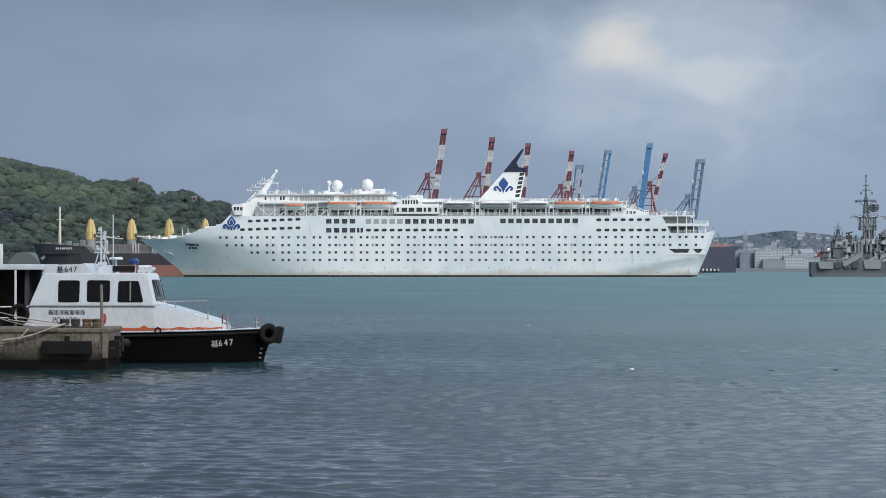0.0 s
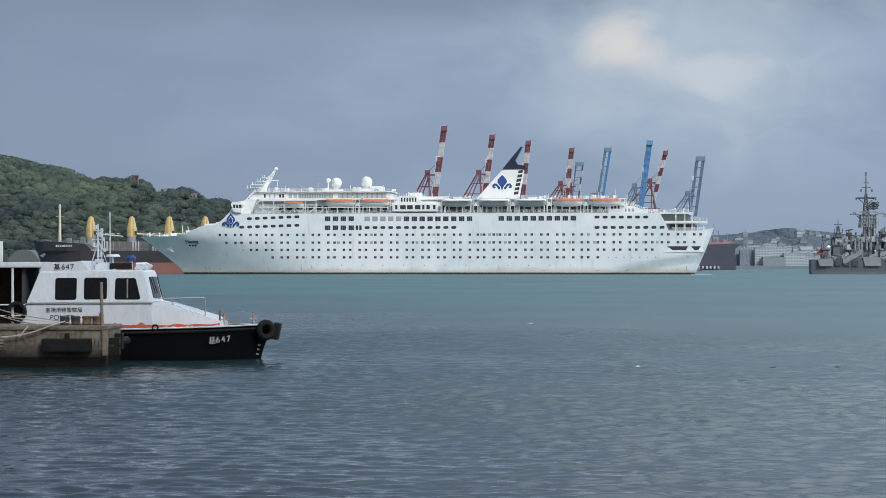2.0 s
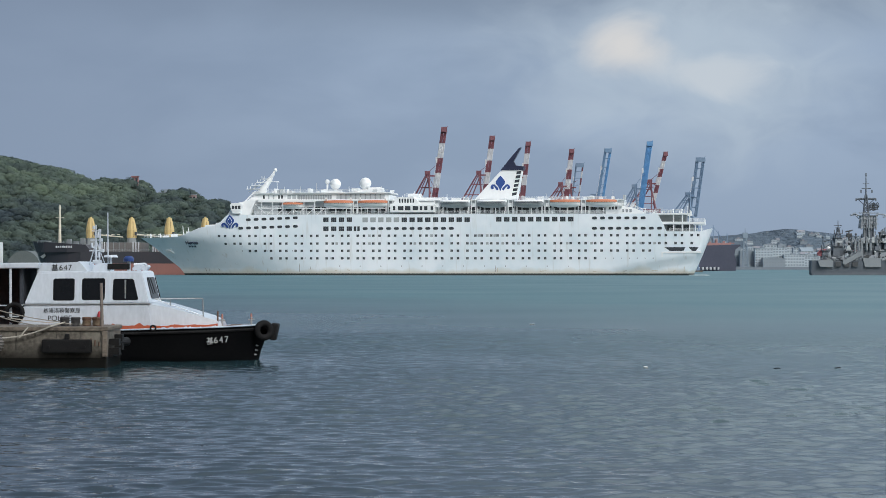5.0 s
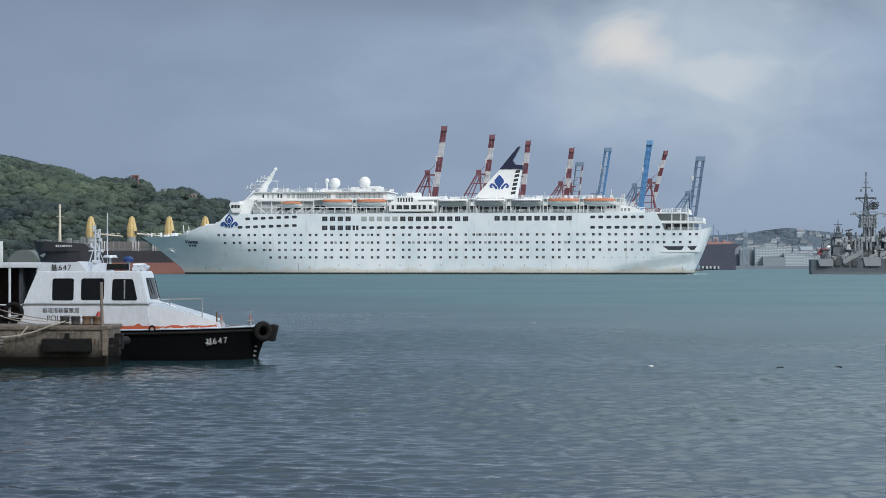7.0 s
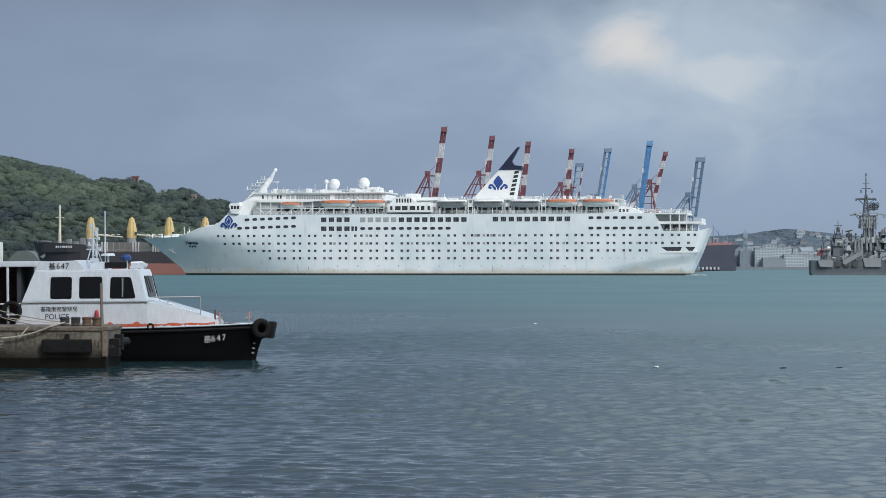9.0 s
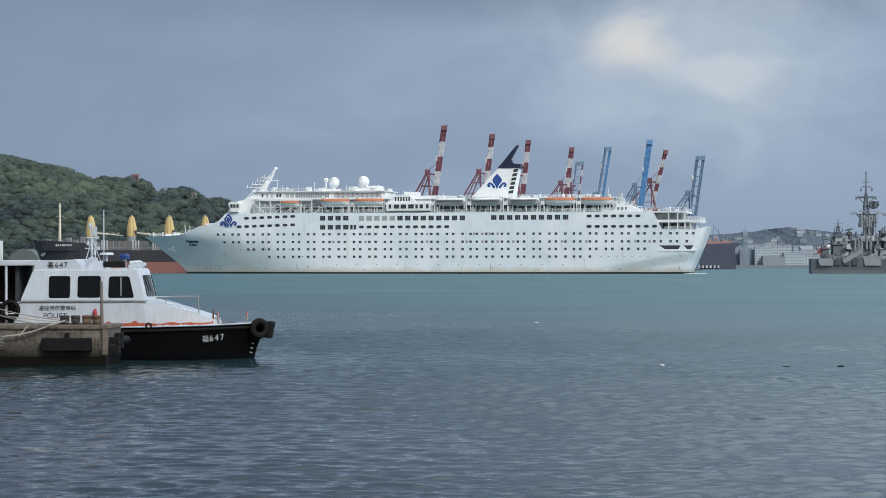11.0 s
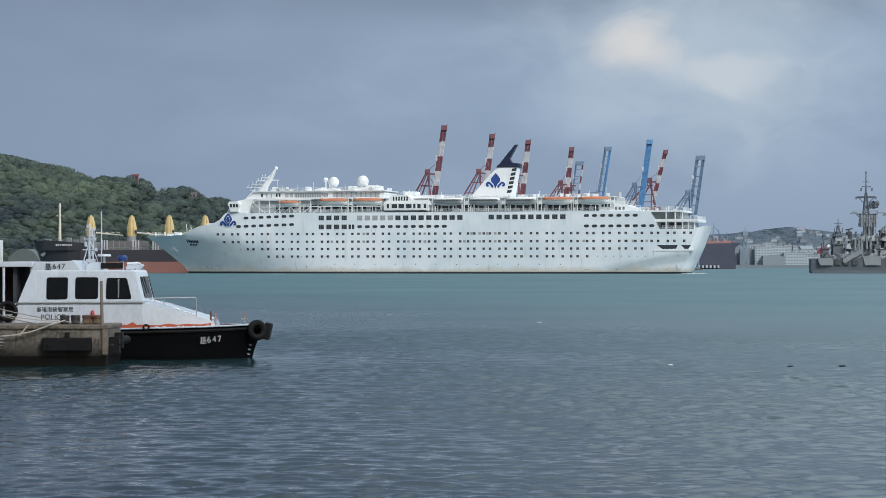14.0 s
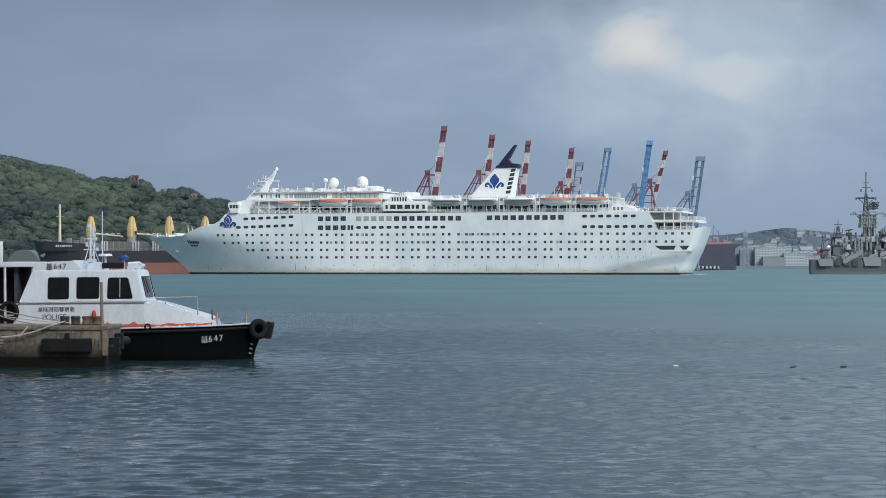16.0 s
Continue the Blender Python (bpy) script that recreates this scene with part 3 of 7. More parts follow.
def build_cruise_ship():
    ship = thing("cruise_ship", pose(0, 917, 0), "white cruise ship with orange lifeboats and a raked funnel", "cruise ship")
    hull = part("hull", ship_hull(), HULL, ship, "white hull with grimy waterline", smooth=False)
    small, square, oval = window_mesh(0.9, 0.85, bars=2), window_mesh(2.05, 1.75, bars=3), window_mesh(1.9, 1.05, True)
    # square panes coloured pale to look like lit rooms
    lit = window_mesh(2.05, 1.75, bars=3, glass=GLASS_LIT)
    porthole = window_mesh(0.35, 0.35, True)

    def put(me, s, z):
        w = new("window", me)
        w.parent = hull
        w.matrix_basis = on_side(s, z)

    for z, a, b in ((15.2, -89.6, 102.8), (12.1, -87.2, 100.4), (9.2, -77.2, 87.0), (6.2, -68.3, 62.2)):
        for start, k0, k1 in ((-45.3, -8, 9), (14.5, 0, 6), (55.6, 0, 8)):
            for k in range(k0, k1 + 1):
                for off in (0.0, 2.52):
                    s = start + 6.29 * k + off
                    if off and start + 6.29 * k in (start + 6.29 * k1,) and start < 50:
                        continue
                    if a <= s <= b:
                        put(small, s, z)
    for i in range(8):
        put(oval, -80.3 + 22.3 * i / 7, 18.3 + 0.7 * i / 7)
    for i in range(7):
        put(oval, -77.2 + 19.2 * i / 6, 21.7 + 0.7 * i / 6)
    for i in range(12):
        put(oval, -29.7 + 34.6 * i / 11, 18.05)
    for i in range(9):
        put(oval, 61.6 + 25.5 * i / 8, 17.95)
    for i in range(7):
        put(oval, 61.6 + 19.1 * i / 6, 22.0)
    for i in range(4):
        put(square, -45.6 + 9.5 * i / 3, 18.0)
        put(square, -45.6 + 9.5 * i / 3, 21.6)
    for s in (-33.8, -32.4):
        put(window_mesh(0.9, 1.75), s, 18.0)
    for i in range(14):
        put(lit if i < 5 else square, -29.7 + 40.9 * i / 13, 21.5)
    for i in range(10):
        put(square, 23.8 + 28.5 * i / 9, 21.6)
    for i in range(9):
        put(porthole, -80 + 5.2 * i, 6.3 if i > 4 else 9.2)
    for i in range(7):
        put(porthole, 66 + 3.1 * i, 6.2)
    for i in range(12):
        put(porthole, -40 + 8.3 * i, 3.1)
    curtained = window_mesh(0.9, 0.85, bars=1, glass=GLASS_LIT)
    for s in (-28.0, -3.0, 15.9, 19.2, 22.2, 25.4, 58.2):
        put(curtained, s, 15.2)
    for s in (-41.2, -28.0, -9.7, -3.0, 13.0, 19.2, 25.4, 31.6, 50.9, 60.5, 77.3, 79.8, 85.2):
        put(curtained, s, 12.1)
    # emblem and lettering bars
    bm = bmesh.new()
    fleur(bm, 4.4)
    part("emblem", bm, EMBLEM, hull, "blue lily emblem").matrix_basis = on_side(-84.7, 19.3, 0.3)
    bm = bmesh.new()
    prism(bm, [(0, 3.5), (0.75, 2.4), (0.95, 1.6), (0.5, 0.8), (0, 0.2), (-0.5, 0.8), (-0.95, 1.6), (-0.75, 2.4)], -0.1, 0.05, 0)
    prism(bm, [(0, 3.15), (0.62, 2.3), (0.8, 1.6), (0.4, 0.9), (0, 0.45), (-0.4, 0.9), (-0.8, 1.6), (-0.62, 2.3)], -0.14, 0.05, 1)
    part("emblem_inlay", bm, [WHITE, EMBLEM], hull, "white inlay in the lily").matrix_basis = on_side(-84.7, 19.3, 0.3)
    bm = bmesh.new()
    for i in range(3):
        box(bm, i * 1.3 - 1.9, i * 1.3 - 1.1, -0.03, 0.05, -1.5, -0.7)
    part("name_bars", bm, NAVY, hull).matrix_basis = on_side(-101.5, 12.0, 0.1)
    lettering("ship_name", "Henna", 2.25, on_side(-101.5, 12.0, 0.1) @ pose(-2.9, -0.02, 0, 90), NAVY, hull, 0.12)
    # scrapes and rust runs on the plating
    for s, z, h, tilt, mt in ((-96.6, 1.1, 2.3, -18, SCRAPE), (-90.6, 1.2, 1.8, -22, SCRAPE), (-95.2, 1.1, 1.2, 8, SCRAPE), (-56.4, 0.9, 3.3, 2, SCRAPE), (-52.0, 1.8, 1.3, 0, SCRAPE),
                              (-45.2, 1.1, 1.0, -70, RUST_RUN), (-41.0, 1.2, 1.2, -78, RUST_RUN), (-36.0, 1.4, 1.2, -75, RUST_RUN), (-70.0, 0.9, 1.4, 0, RUST_RUN), (-28, 1.0, 1.6, -80, RUST_RUN),
                              (22.5, 0.8, 3.0, 2, SCRAPE), (23.3, 0.7, 2.0, -3, RUST_RUN), (61, 0.9, 2.0, 84, RUST_RUN), (73, 1.0, 1.6, 70, SCRAPE),
                              (96.6, 0.8, 2.4, 3, RUST_RUN), (92.4, 1.0, 1.4, 60, RUST_RUN), (84.0, 1.2, 2.5, 86, RUST_RUN), (40.0, 1.0, 3.0, 84, RUST_RUN)):
        bm = bmesh.new()
        w = 0.14 if mt is SCRAPE else 0.17
        prism(bm, [(-w, 0), (w, 0), (w * 0.5, h * 0.7), (0, h), (-w * 0.7, h * 0.6)], -0.02, 0.2)
        part("hull_scrape", bm, mt, hull).matrix_basis = on_side(s, z, 0.03) @ pose(0, 0, 0, 0, tilt, 0)
    bm = bmesh.new()      # anchor in its pocket
    prism(bm, [(-1.8, 0.9), (0.4, 1.2), (2.2, 0.1), (1.9, -0.5), (0.2, 0.1), (-1.4, 0.2)], -0.35, 0.1)
    prism(bm, [(-2.0, 1.2), (1.4, 2.0), (1.6, 1.6), (-1.8, 0.9)], -0.15, 0.1)
    part("anchor", bm, WHITE, hull).matrix_basis = on_side(-112.3, 8.6, 0.15)
    # stern gallery: dark plates painting the shade in openings, with their ledge
    bm = bmesh.new()
    for pts in ([(89.0, 10.5), (97.2, 10.5), (96.4, 9.0), (91.2, 9.0)], [(98.4, 10.5), (102.3, 10.5), (101.2, 9.0), (99.8, 9.0)]):
        prism(bm, pts, -half_breadth(96, 9.6) - 0.05, -half_breadth(99, 9.6) + 0.6)
    part("mooring_port", bm, GLASS, hull)
    bm = bmesh.new()
    prism(bm, [(87.8, 8.7), (103.4, 8.9), (103.2, 8.3), (88.4, 8.2), (88.3, 6.6), (87.9, 6.6)], -14.25, -12.4)
    part("fender_ledge", bm, WHITE, hull)

    # boat deck: inner house, its roof, posts
    bm = bmesh.new()
    box(bm, -76, 73, -9.6, 9.6, 23.72, 29.2, 0)
    # grey walls: the shade of the boat deck recess put into the colour
    house = part("boat_deck_house", bm, FRAME_GREY, ship)
    pieces("deck_window", [(s, s + 2.3, -9.68, -9.5, 24.2, 26.9) for s in range(-66, 72, 3) if not -20 < s < 0], GLASS, house)
    bm = bmesh.new()
    box(bm, -73.5, -20.6, -12.0, 12.0, 29.2, 29.5)
    box(bm, -20.6, 73, -10.6, 10.6, 29.2, 29.45)
    part("boat_deck_roof", bm, WHITE, ship)
    pieces("deck_post", [(s, s + 0.3, -13.5, -13.2, 23.75, 29.2 if s < -50 else 26.0) for s in list(np.arange(-72, -20, 4.3)) + list(np.arange(1, 72, 7.1))], WHITE, ship)
    pieces("deck_beam", [(-73.5, -50, -13.5, -13.1, 28.7, 29.2), (-73.5, -21, -13.5, -13.2, 26.0, 26.25)], WHITE, ship)
    bm = bmesh.new()
    railing(bm, [(-84, -13.9, 23.75), (86, -13.9, 23.75)], 1.2, 2.4, 0.05)
    part("side_railing", bm, WHITE, ship)
    for s, kind in ((-40.8, 0), (-26.9, 0), (50.0, 0), (64.3, 0), (6.2, 1), (21.0, 1), (35.6, 1)):
        lifeboat(ship, s, 26.2, cover=ORANGE if not kind else WHITE, hull=WHITE if not kind else FRAME_GREY)
        for e in (-5.0, 5.0):
            davit(ship, s + e, 23.75, 30.2)
    for s in (-33.8, -19.6, -1.0, 13.6, 28.3, 42.8, 57.2, 71.6):      # winch platforms between the boats
        bm = bmesh.new()
        box(bm, s - 0.9, s + 0.9, -13.3, -10.8, 26.6, 26.9)
        box(bm, s - 0.5, s + 0.5, -12.6, -11.4, 26.9, 28.0, 0, 0.15)
        rod(bm, (s - 0.8, -13.1, 23.8), (s - 0.8, -13.1, 29.6), 0.16, 5)
        rod(bm, (s + 0.8, -13.1, 23.8), (s + 0.8, -13.1, 29.6), 0.16, 5)
        rod(bm, (s - 1.0, -13.1, 29.3), (s + 1.0, -13.1, 29.3), 0.2, 5)
        part("winch_platform", bm, WHITE, ship)
    lifeboat(ship, -59.6, 26.0, 8.6, 2.8, name="tender_boat")
    for e in (-3.4, 3.6):
        davit(ship, -59.6 + e, 23.75, 28.6)
    # upper house forward, with its long window band
    bm = bmesh.new()
    prism(bm, [(-78.5, 29.5), (-20.8, 29.5), (-20.8, 31.6), (-21.6, 32.3), (-74.5, 32.3)], -10.2, 10.2)
    up = part("upper_house", bm, WHITE, ship)
    bm = bmesh.new()
    box(bm, -75.5, -20.2, -11.2, 11.2, 32.3, 32.65)
    part("sun_deck", bm, WHITE, ship)
    pieces("upper_window", [(-70 + 2.0 * i, -70 + 2.0 * i + (0.6 if i < 2 else 1.5), -10.26, -10.1, 30.0, 31.7) for i in range(24) if i not in (2, 3, 13)], FRAME_GREY, up)
    # grey strips on the solid wall, painted as a gallery's shaded gaps
    pieces("gallery_shade_strip", [(-57.5 + 1.0 * i, -57.0 + 1.0 * i, -10.3, -10.1, 29.9, 31.6) for i in range(14)], SHADOW_GREY, up)
    pieces("gallery_shade_strip", [(-40.5 + 2.0 * i, -39.9 + 2.0 * i, -10.3, -10.1, 29.9, 31.8) for i in range(9)], SHADOW_GREY, up)
    bm = bmesh.new()
    prism(bm, [(-80.5, 29.4), (-79.9, 29.6), (-76.0, 33.2), (-76.4, 33.6)], -6.0, -5.4)
    for k in range(5):
        rod(bm, (-80.3 + 0.9 * k, -5.7, 29.6 + 0.85 * k), (-78.0 + 0.9 * k, -5.7, 29.4 + 0.6 * k), 0.12, 4)
    part("bridge_frame", bm, WHITE, ship)
    bm = bmesh.new()      # gallery under the boats: rails, ladders and lockers in front of the inner house
    railing(bm, [(-73, -12.4, 26.3), (-50, -12.4, 26.3)], 1.0, 1.4, 0.05)
    for k in range(6):
        x = -70 + 4.1 * k
        rod(bm, (x, -12.2, 23.8), (x + 3.0, -12.2, 26.2), 0.16, 4)
    part("deck_ladder", bm, WHITE, ship)
    bm = bmesh.new()
    for k in range(24):
        x = -70 + 6.0 * k
        box(bm, x, x + 1.2 + 0.5 * (k % 3), -10.6, -9.7, 23.75, 24.9 + 0.4 * (k % 4), 0, 0.08)
    part("gallery_locker", bm, FRAME_GREY, ship)
    pieces("upper_window", [(-72.0, -71.3, -10.26, -10.1, 30.2, 31.6), (-65.8, -65.1, -10.27, -10.1, 30.2, 31.6), (-64.6, -63.9, -10.27, -10.1, 30.2, 31.6)], GLASS, up)
    # bridge with wing
    bm = bmesh.new()
    prism(bm, [(-86.2, 23.75), (-77, 23.75), (-74.5, 29.5), (-77.5, 29.5), (-81.8, 28.6), (-83.8, 27.6)], -12.2, 12.2)
    br = part("bridge", bm, WHITE, ship)
    for y in (-13.4, 13.4):
        bm = bmesh.new()
        prism(bm, [(-83.4, 24.2), (-80.6, 24.2), (-80.2, 25.6), (-79.7, 27.4), (-80.4, 28.4), (-84.0, 28.4), (-84.6, 27.4), (-83.9, 25.6)], y - 1.6, y + 1.6)
        part("bridge_wing", bm, WHITE, br)
        pieces("wing_window", [(-83.7 + i * 1.25, -82.7 + i * 1.25, y - 1.66, y + 1.66, 26.0, 27.3) for i in range(3)], GLASS, br)
    bm = bmesh.new()
    for a in (-79.5, -66.0):     # slanting stays over the fore deck
        rod(bm, (a + 3, -11.5, 29.4), (a + 9, -12.5, 24.2), 0.22, 6)
    part("stay", bm, WHITE, ship)
    # foremast raked aft with yards, scanners and a top ball
    bm = bmesh.new()
    prism(bm, [(-77.2, 32.5), (-73.0, 32.5), (-72.6, 34.6), (-70.9, 37.2), (-69.0, 41.6), (-69.5, 41.8), (-72.4, 38.0), (-75.6, 34.6)], -0.8, 0.8)
    mast = part("foremast", bm, WHITE, ship)
    bm = bmesh.new()
    for (x, z, w) in ((-80.5, 34.3, 4.6), (-78.6, 35.6, 4.0), (-76.5, 37.0, 3.0), (-74.8, 38.4, 2.0)):
        box(bm, x, x + w * 1.2, -w * 0.8, w * 0.8, z, z + 0.22)
        rod(bm, (x + 0.4, -w * 0.6, z), (x + 0.4, -w * 0.6, z + 1.2), 0.12)
        rod(bm, (x + 1.0, 0, z), (x + 1.2, 0, z + 1.4), 0.14)
    rod(bm, (-70.6, 0, 37.4), (-67.6, 0, 37.4), 0.18)
    rod(bm, (-68.4, 0, 37.4), (-68.2, 0, 34.5), 0.1)
    rod(bm, (-79.5, 0, 30.5), (-76.2, 0, 33.5), 0.3)
    for k in range(6):
        rod(bm, (-79.5 + 1.7 * k, -1.2, 33.4 + 1.2 * k), (-77.0 + 1.55 * k, -1.2, 33.0 + 1.35 * k), 0.13, 4)
        rod(bm, (-79.9 + 1.7 * k, -1.2, 33.2 + 1.2 * k), (-78.2 + 1.7 * k, -1.2, 34.4 + 1.2 * k), 0.13, 4)
    part("yard", bm, WHITE, mast)
    bm = bmesh.new()
    ball(bm, (-69.0, 0, 42.2), 0.75)
    part("mast_ball", bm, WHITE, mast)
    # radar domes on pedestals
    for s, z, r, y in ((-43.6, 36.2, 2.2, -3.5), (-31.4, 36.4, 2.4, -3.5), (-47.0, 37.2, 1.0, -3.2)):
        bm = bmesh.new()
        ball(bm, (0, 0, z), r, 20, 14)
        d = part("radar_dome", bm, WHITE, ship)
        d.location = (s, y, 0)
        bm = bmesh.new()
        rod(bm, (0, 0, 32.6), (0, 0, z - r * 0.8), 0.8 * r / 2.2, 10)
        box(bm, -2.3 * r / 2, 2.3 * r / 2, -2, 2, 32.6, 33.6, 0, 0.1)
        part("pedestal", bm, WHITE, d)
    bm = bmesh.new()
    box(bm, -37, -25, -6, 6, 32.65, 33.9, 0, 0.15)
    box(bm, -30, -25, -5, 5, 33.9, 34.8, 0, 0.2)
    part("dome_deck_house", bm, WHITE, ship)
    # midship pavilion
    bm = bmesh.new()
    box(bm, -19.6, -1.6, -14.6, -6, 24.4, 27.5, 0, 0.15)
    prism(bm, [(-19.2, 27.5), (-16.4, 30.6), (-10.4, 30.6), (-8.2, 28.4), (-2.2, 28.4), (-1.9, 27.5)], -13.4, 13.4)
    pav = part("pavilion", bm, WHITE, ship)
    pieces("pavilion_window", [(-16.2 + i * 1.1, -15.6 + i * 1.1, -13.46, -13.3, 28.3, 29.9) for i in range(6)], GLASS, pav)
    pieces("pavilion_window", [(s, s + w, -14.66, -14.5, 25.3, 26.9) for s, w in ((-18.4, 0.9), (-16.4, 2.2), (-13.6, 2.2), (-10.5, 2.2), (-7.6, 0.9), (-5.9, 1.3), (-3.3, 1.0))], GLASS, pav)
    bm = bmesh.new()
    for i in range(10):
        rod(bm, (-16 + i * 0.9, -5, 30.6), (-16 + i * 0.9, -5, 31.4 + 0.5 * (i % 3)), 0.12)
    box(bm, -19, 1, -7, 7, 29.5, 30.5, 0, 0.1)
    box(bm, -14, -9.5, -4, 4, 30.6, 32.2, 0, 0.1)
    part("pool_structure", bm, WHITE, ship)
    r = random.Random(21)      # vents, lockers and light posts along the upper decks
    for i in range(46):
        s = r.uniform(-72, 74)
        z = 32.65 if s < -21 else 29.45
        if 11 < s < 34 or -20 < s < 0 and z < 30:
            continue
        w, h = r.uniform(0.4, 1.6), r.uniform(0.5, 1.9)
        pieces("deck_locker", [(round(s, 1), round(s, 1) + round(w, 1), -8.6 + r.choice((0, 2, 5)), -7.4 + 5, z, z + round(h, 1))], r.choice((WHITE, WHITE, FRAME_GREY)), ship)
    for i in range(22):
        s = -70 + 6.6 * i
        if 8 < s < 36:
            continue
        z = 32.65 if s < -21 else 29.45
        pieces("light_post", [(s, s + 0.14, -9.9, -9.76, z, z + (2.4 if i % 3 else 3.6))], WHITE, ship)
    bm = bmesh.new()
    railing(bm, [(-74.5, -11.0, 32.65), (-21, -11.0, 32.65)], 1.1, 2.2, 0.05)
    railing(bm, [(-20, -10.4, 29.45), (66, -10.4, 29.45)], 1.1, 2.4, 0.05)
    part("sun_deck_railing", bm, WHITE, ship)
    # funnel: raked white casing, dark fin and vents
    bm = bmesh.new()
    def funnel(t, w):
        return [bm.verts.new((lerp(t, [(0, 12.8), (1, 23.6)]) + (0 if k in (1, 2) else 0.0) if k in (0, 3) else lerp(t, [(0, 29.6), (1, 32.0)]), (-w if k in (0, 1) else w), 29.4 + 12.2 * t)) for k in range(4)]
    a, b = funnel(0, 5.2), funnel(1, 3.4)
    for i in range(4):
        bm.faces.new((a[i], a[(i + 1) % 4], b[(i + 1) % 4], b[i]))
    bm.faces.new(b), bm.faces.new(a[::-1])
    bmesh.ops.bevel(bm, geom=bm.edges[:], offset=0.5, segments=3, affect="EDGES")
    bmesh.ops.recalc_face_normals(bm, faces=bm.faces[:])
    fun = part("funnel", bm, WHITE, ship, "white raked funnel casing")
    bm = bmesh.new()
    prism(bm, [(23.3, 41.6), (32.6, 41.6), (32.8, 43.0), (29.4, 43.4), (28.4, 45.2), (31.4, 50.6), (30.6, 50.5), (26.6, 45.8)], -1.5, 1.5)
    prism(bm, [(23.4, 41.5), (32.4, 41.5), (32.6, 42.6), (24.2, 42.6)], -3.3, 3.3)
    part("funnel_fin", bm, NAVY, fun, "dark blue swept fin")
    for i in range(6):      # slanting louvre slots along the after edge
        z0 = 31.2 + i * 1.72
        z1 = z0 + 1.15
        x0, x1 = (lerp(z, [(29.4, 29.6), (41.6, 32.0)]) for z in (z0, z1))
        w = lerp(z0, [(29.4, 5.25), (41.6, 3.45)])
        bm = bmesh.new()
        prism(bm, [(x0 - 1.9, z0), (x0 - 0.12, z0 + 0.25), (x1 - 0.12, z1 + 0.25), (x1 - 1.9, z1)], -w, w)
        part("funnel_vent", bm, GLASS, fun)
    bm = bmesh.new()
    fleur(bm, 4.9)
    part("funnel_emblem", bm, EMBLEM, fun, "blue lily emblem").matrix_basis = pose(23.4, -4.55, 34.4, -8.4, 0, 0)
    # aft houses and terraces
    bm = bmesh.new()
    prism(bm, [(66, 23.72), (66, 28.6), (70.4, 28.4), (71.6, 26.8), (76.0, 26.4), (80.5, 24.6), (80.5, 23.72)], -10.8, 10.8)
    ah = part("aft_house", bm, WHITE, ship)
    pieces("aft_window", [(67.0 + 1.3 * k, 67.8 + 1.3 * k, -10.86, -10.7, 25.4, 26.6) for k in range(3)] + [(72.2 + 1.5 * k, 73.1 + 1.5 * k, -10.86, -10.7, 24.3, 25.4) for k in range(3)], GLASS, ah)
    bm = bmesh.new()
    railing(bm, [(66.2, -10.6, 28.6), (70.4, -10.6, 28.4)], 1.0, 1.2, 0.05)
    railing(bm, [(71.8, -10.6, 26.8), (76.0, -10.6, 26.4), (80.3, -10.6, 24.7)], 1.0, 1.3, 0.05)
    part("aft_house_railing", bm, WHITE, ship)
    bm = bmesh.new()
    box(bm, 84, 99.3, -13.4, 13.4, 23.3, 23.9)
    box(bm, 88, 104.8, -13.2, 13.2, 19.5, 20.5)
    part("terrace", bm, WHITE, ship)
    bm = bmesh.new()
    box(bm, 84, 97.5, -9.5, 9.5, 20.5, 23.3)
    box(bm, 86, 100, -9.8, 9.8, 16.7, 19.5)
    # house coloured grey for the shade under the terrace decks
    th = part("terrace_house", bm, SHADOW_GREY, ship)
    pieces("terrace_glazing", [(s, s + 2.2, -9.9, -9.7, 17.4, 19.2) for s in (90, 93.2, 96.4)], GLASS, th)
    pieces("terrace_post", [(s - 0.2, s + 0.2, -13.1, -12.7, 16.7, 23.4) for s in (92.5, 96.0, 98.8)], WHITE, ship)
    pieces("terrace_post", [(s - 0.2, s + 0.2, -12.1, -11.7, 16.7, 19.6) for s in (101, 103.4)], WHITE, ship)
    bm = bmesh.new()
    railing(bm, [(80, -13.2, 23.9), (99, -13.2, 23.9), (99, 13.2, 23.9)], 1.2, 2.0, 0.05)
    railing(bm, [(99, -13, 20.5), (104.6, -13, 20.5), (104.6, 13, 20.5)], 1.2, 2.0, 0.05)
    railing(bm, [(91, -13.3, 16.8), (104, -12, 16.8)], 1.1, 2.0, 0.05)
    part("terrace_railing", bm, WHITE, ship)
    r2 = random.Random(5)
    for i in range(16):      # awning frames, lockers and vents on the aft sun deck
        x, y, h = 79.5 + 1.15 * i, r2.uniform(-9, -3), r2.uniform(0.7, 2.4)
        bm = bmesh.new()
        if i % 3 == 0:
            for dx in (0, 1.8):
                rod(bm, (x + dx, y, 23.9), (x + dx, y, 23.9 + h), 0.09, 5)
            rod(bm, (x - 0.2, y, 23.9 + h), (x + 2.0, y, 23.9 + h), 0.11, 5)
        elif i % 3 == 1:
            box(bm, x, x + r2.uniform(0.5, 1.3), y - 0.6, y + 0.6, 23.9, 23.9 + h * 0.6, 0, 0.1)
        else:
            rod(bm, (x, y, 23.9), (x, y, 23.9 + h * 0.7), 0.2, 7)
            ball(bm, (x, y, 23.9 + h * 0.7), 0.38, 8, 6)
        part("deck_fitting", bm, r2.choice((WHITE, FRAME_GREY, WHITE, SHADOW_GREY)), ship)
    bm = bmesh.new()
    rod(bm, (97.6, 0, 23.9), (97.6, 0, 27), 0.08)
    part("stern_staff", bm, WHITE, ship)
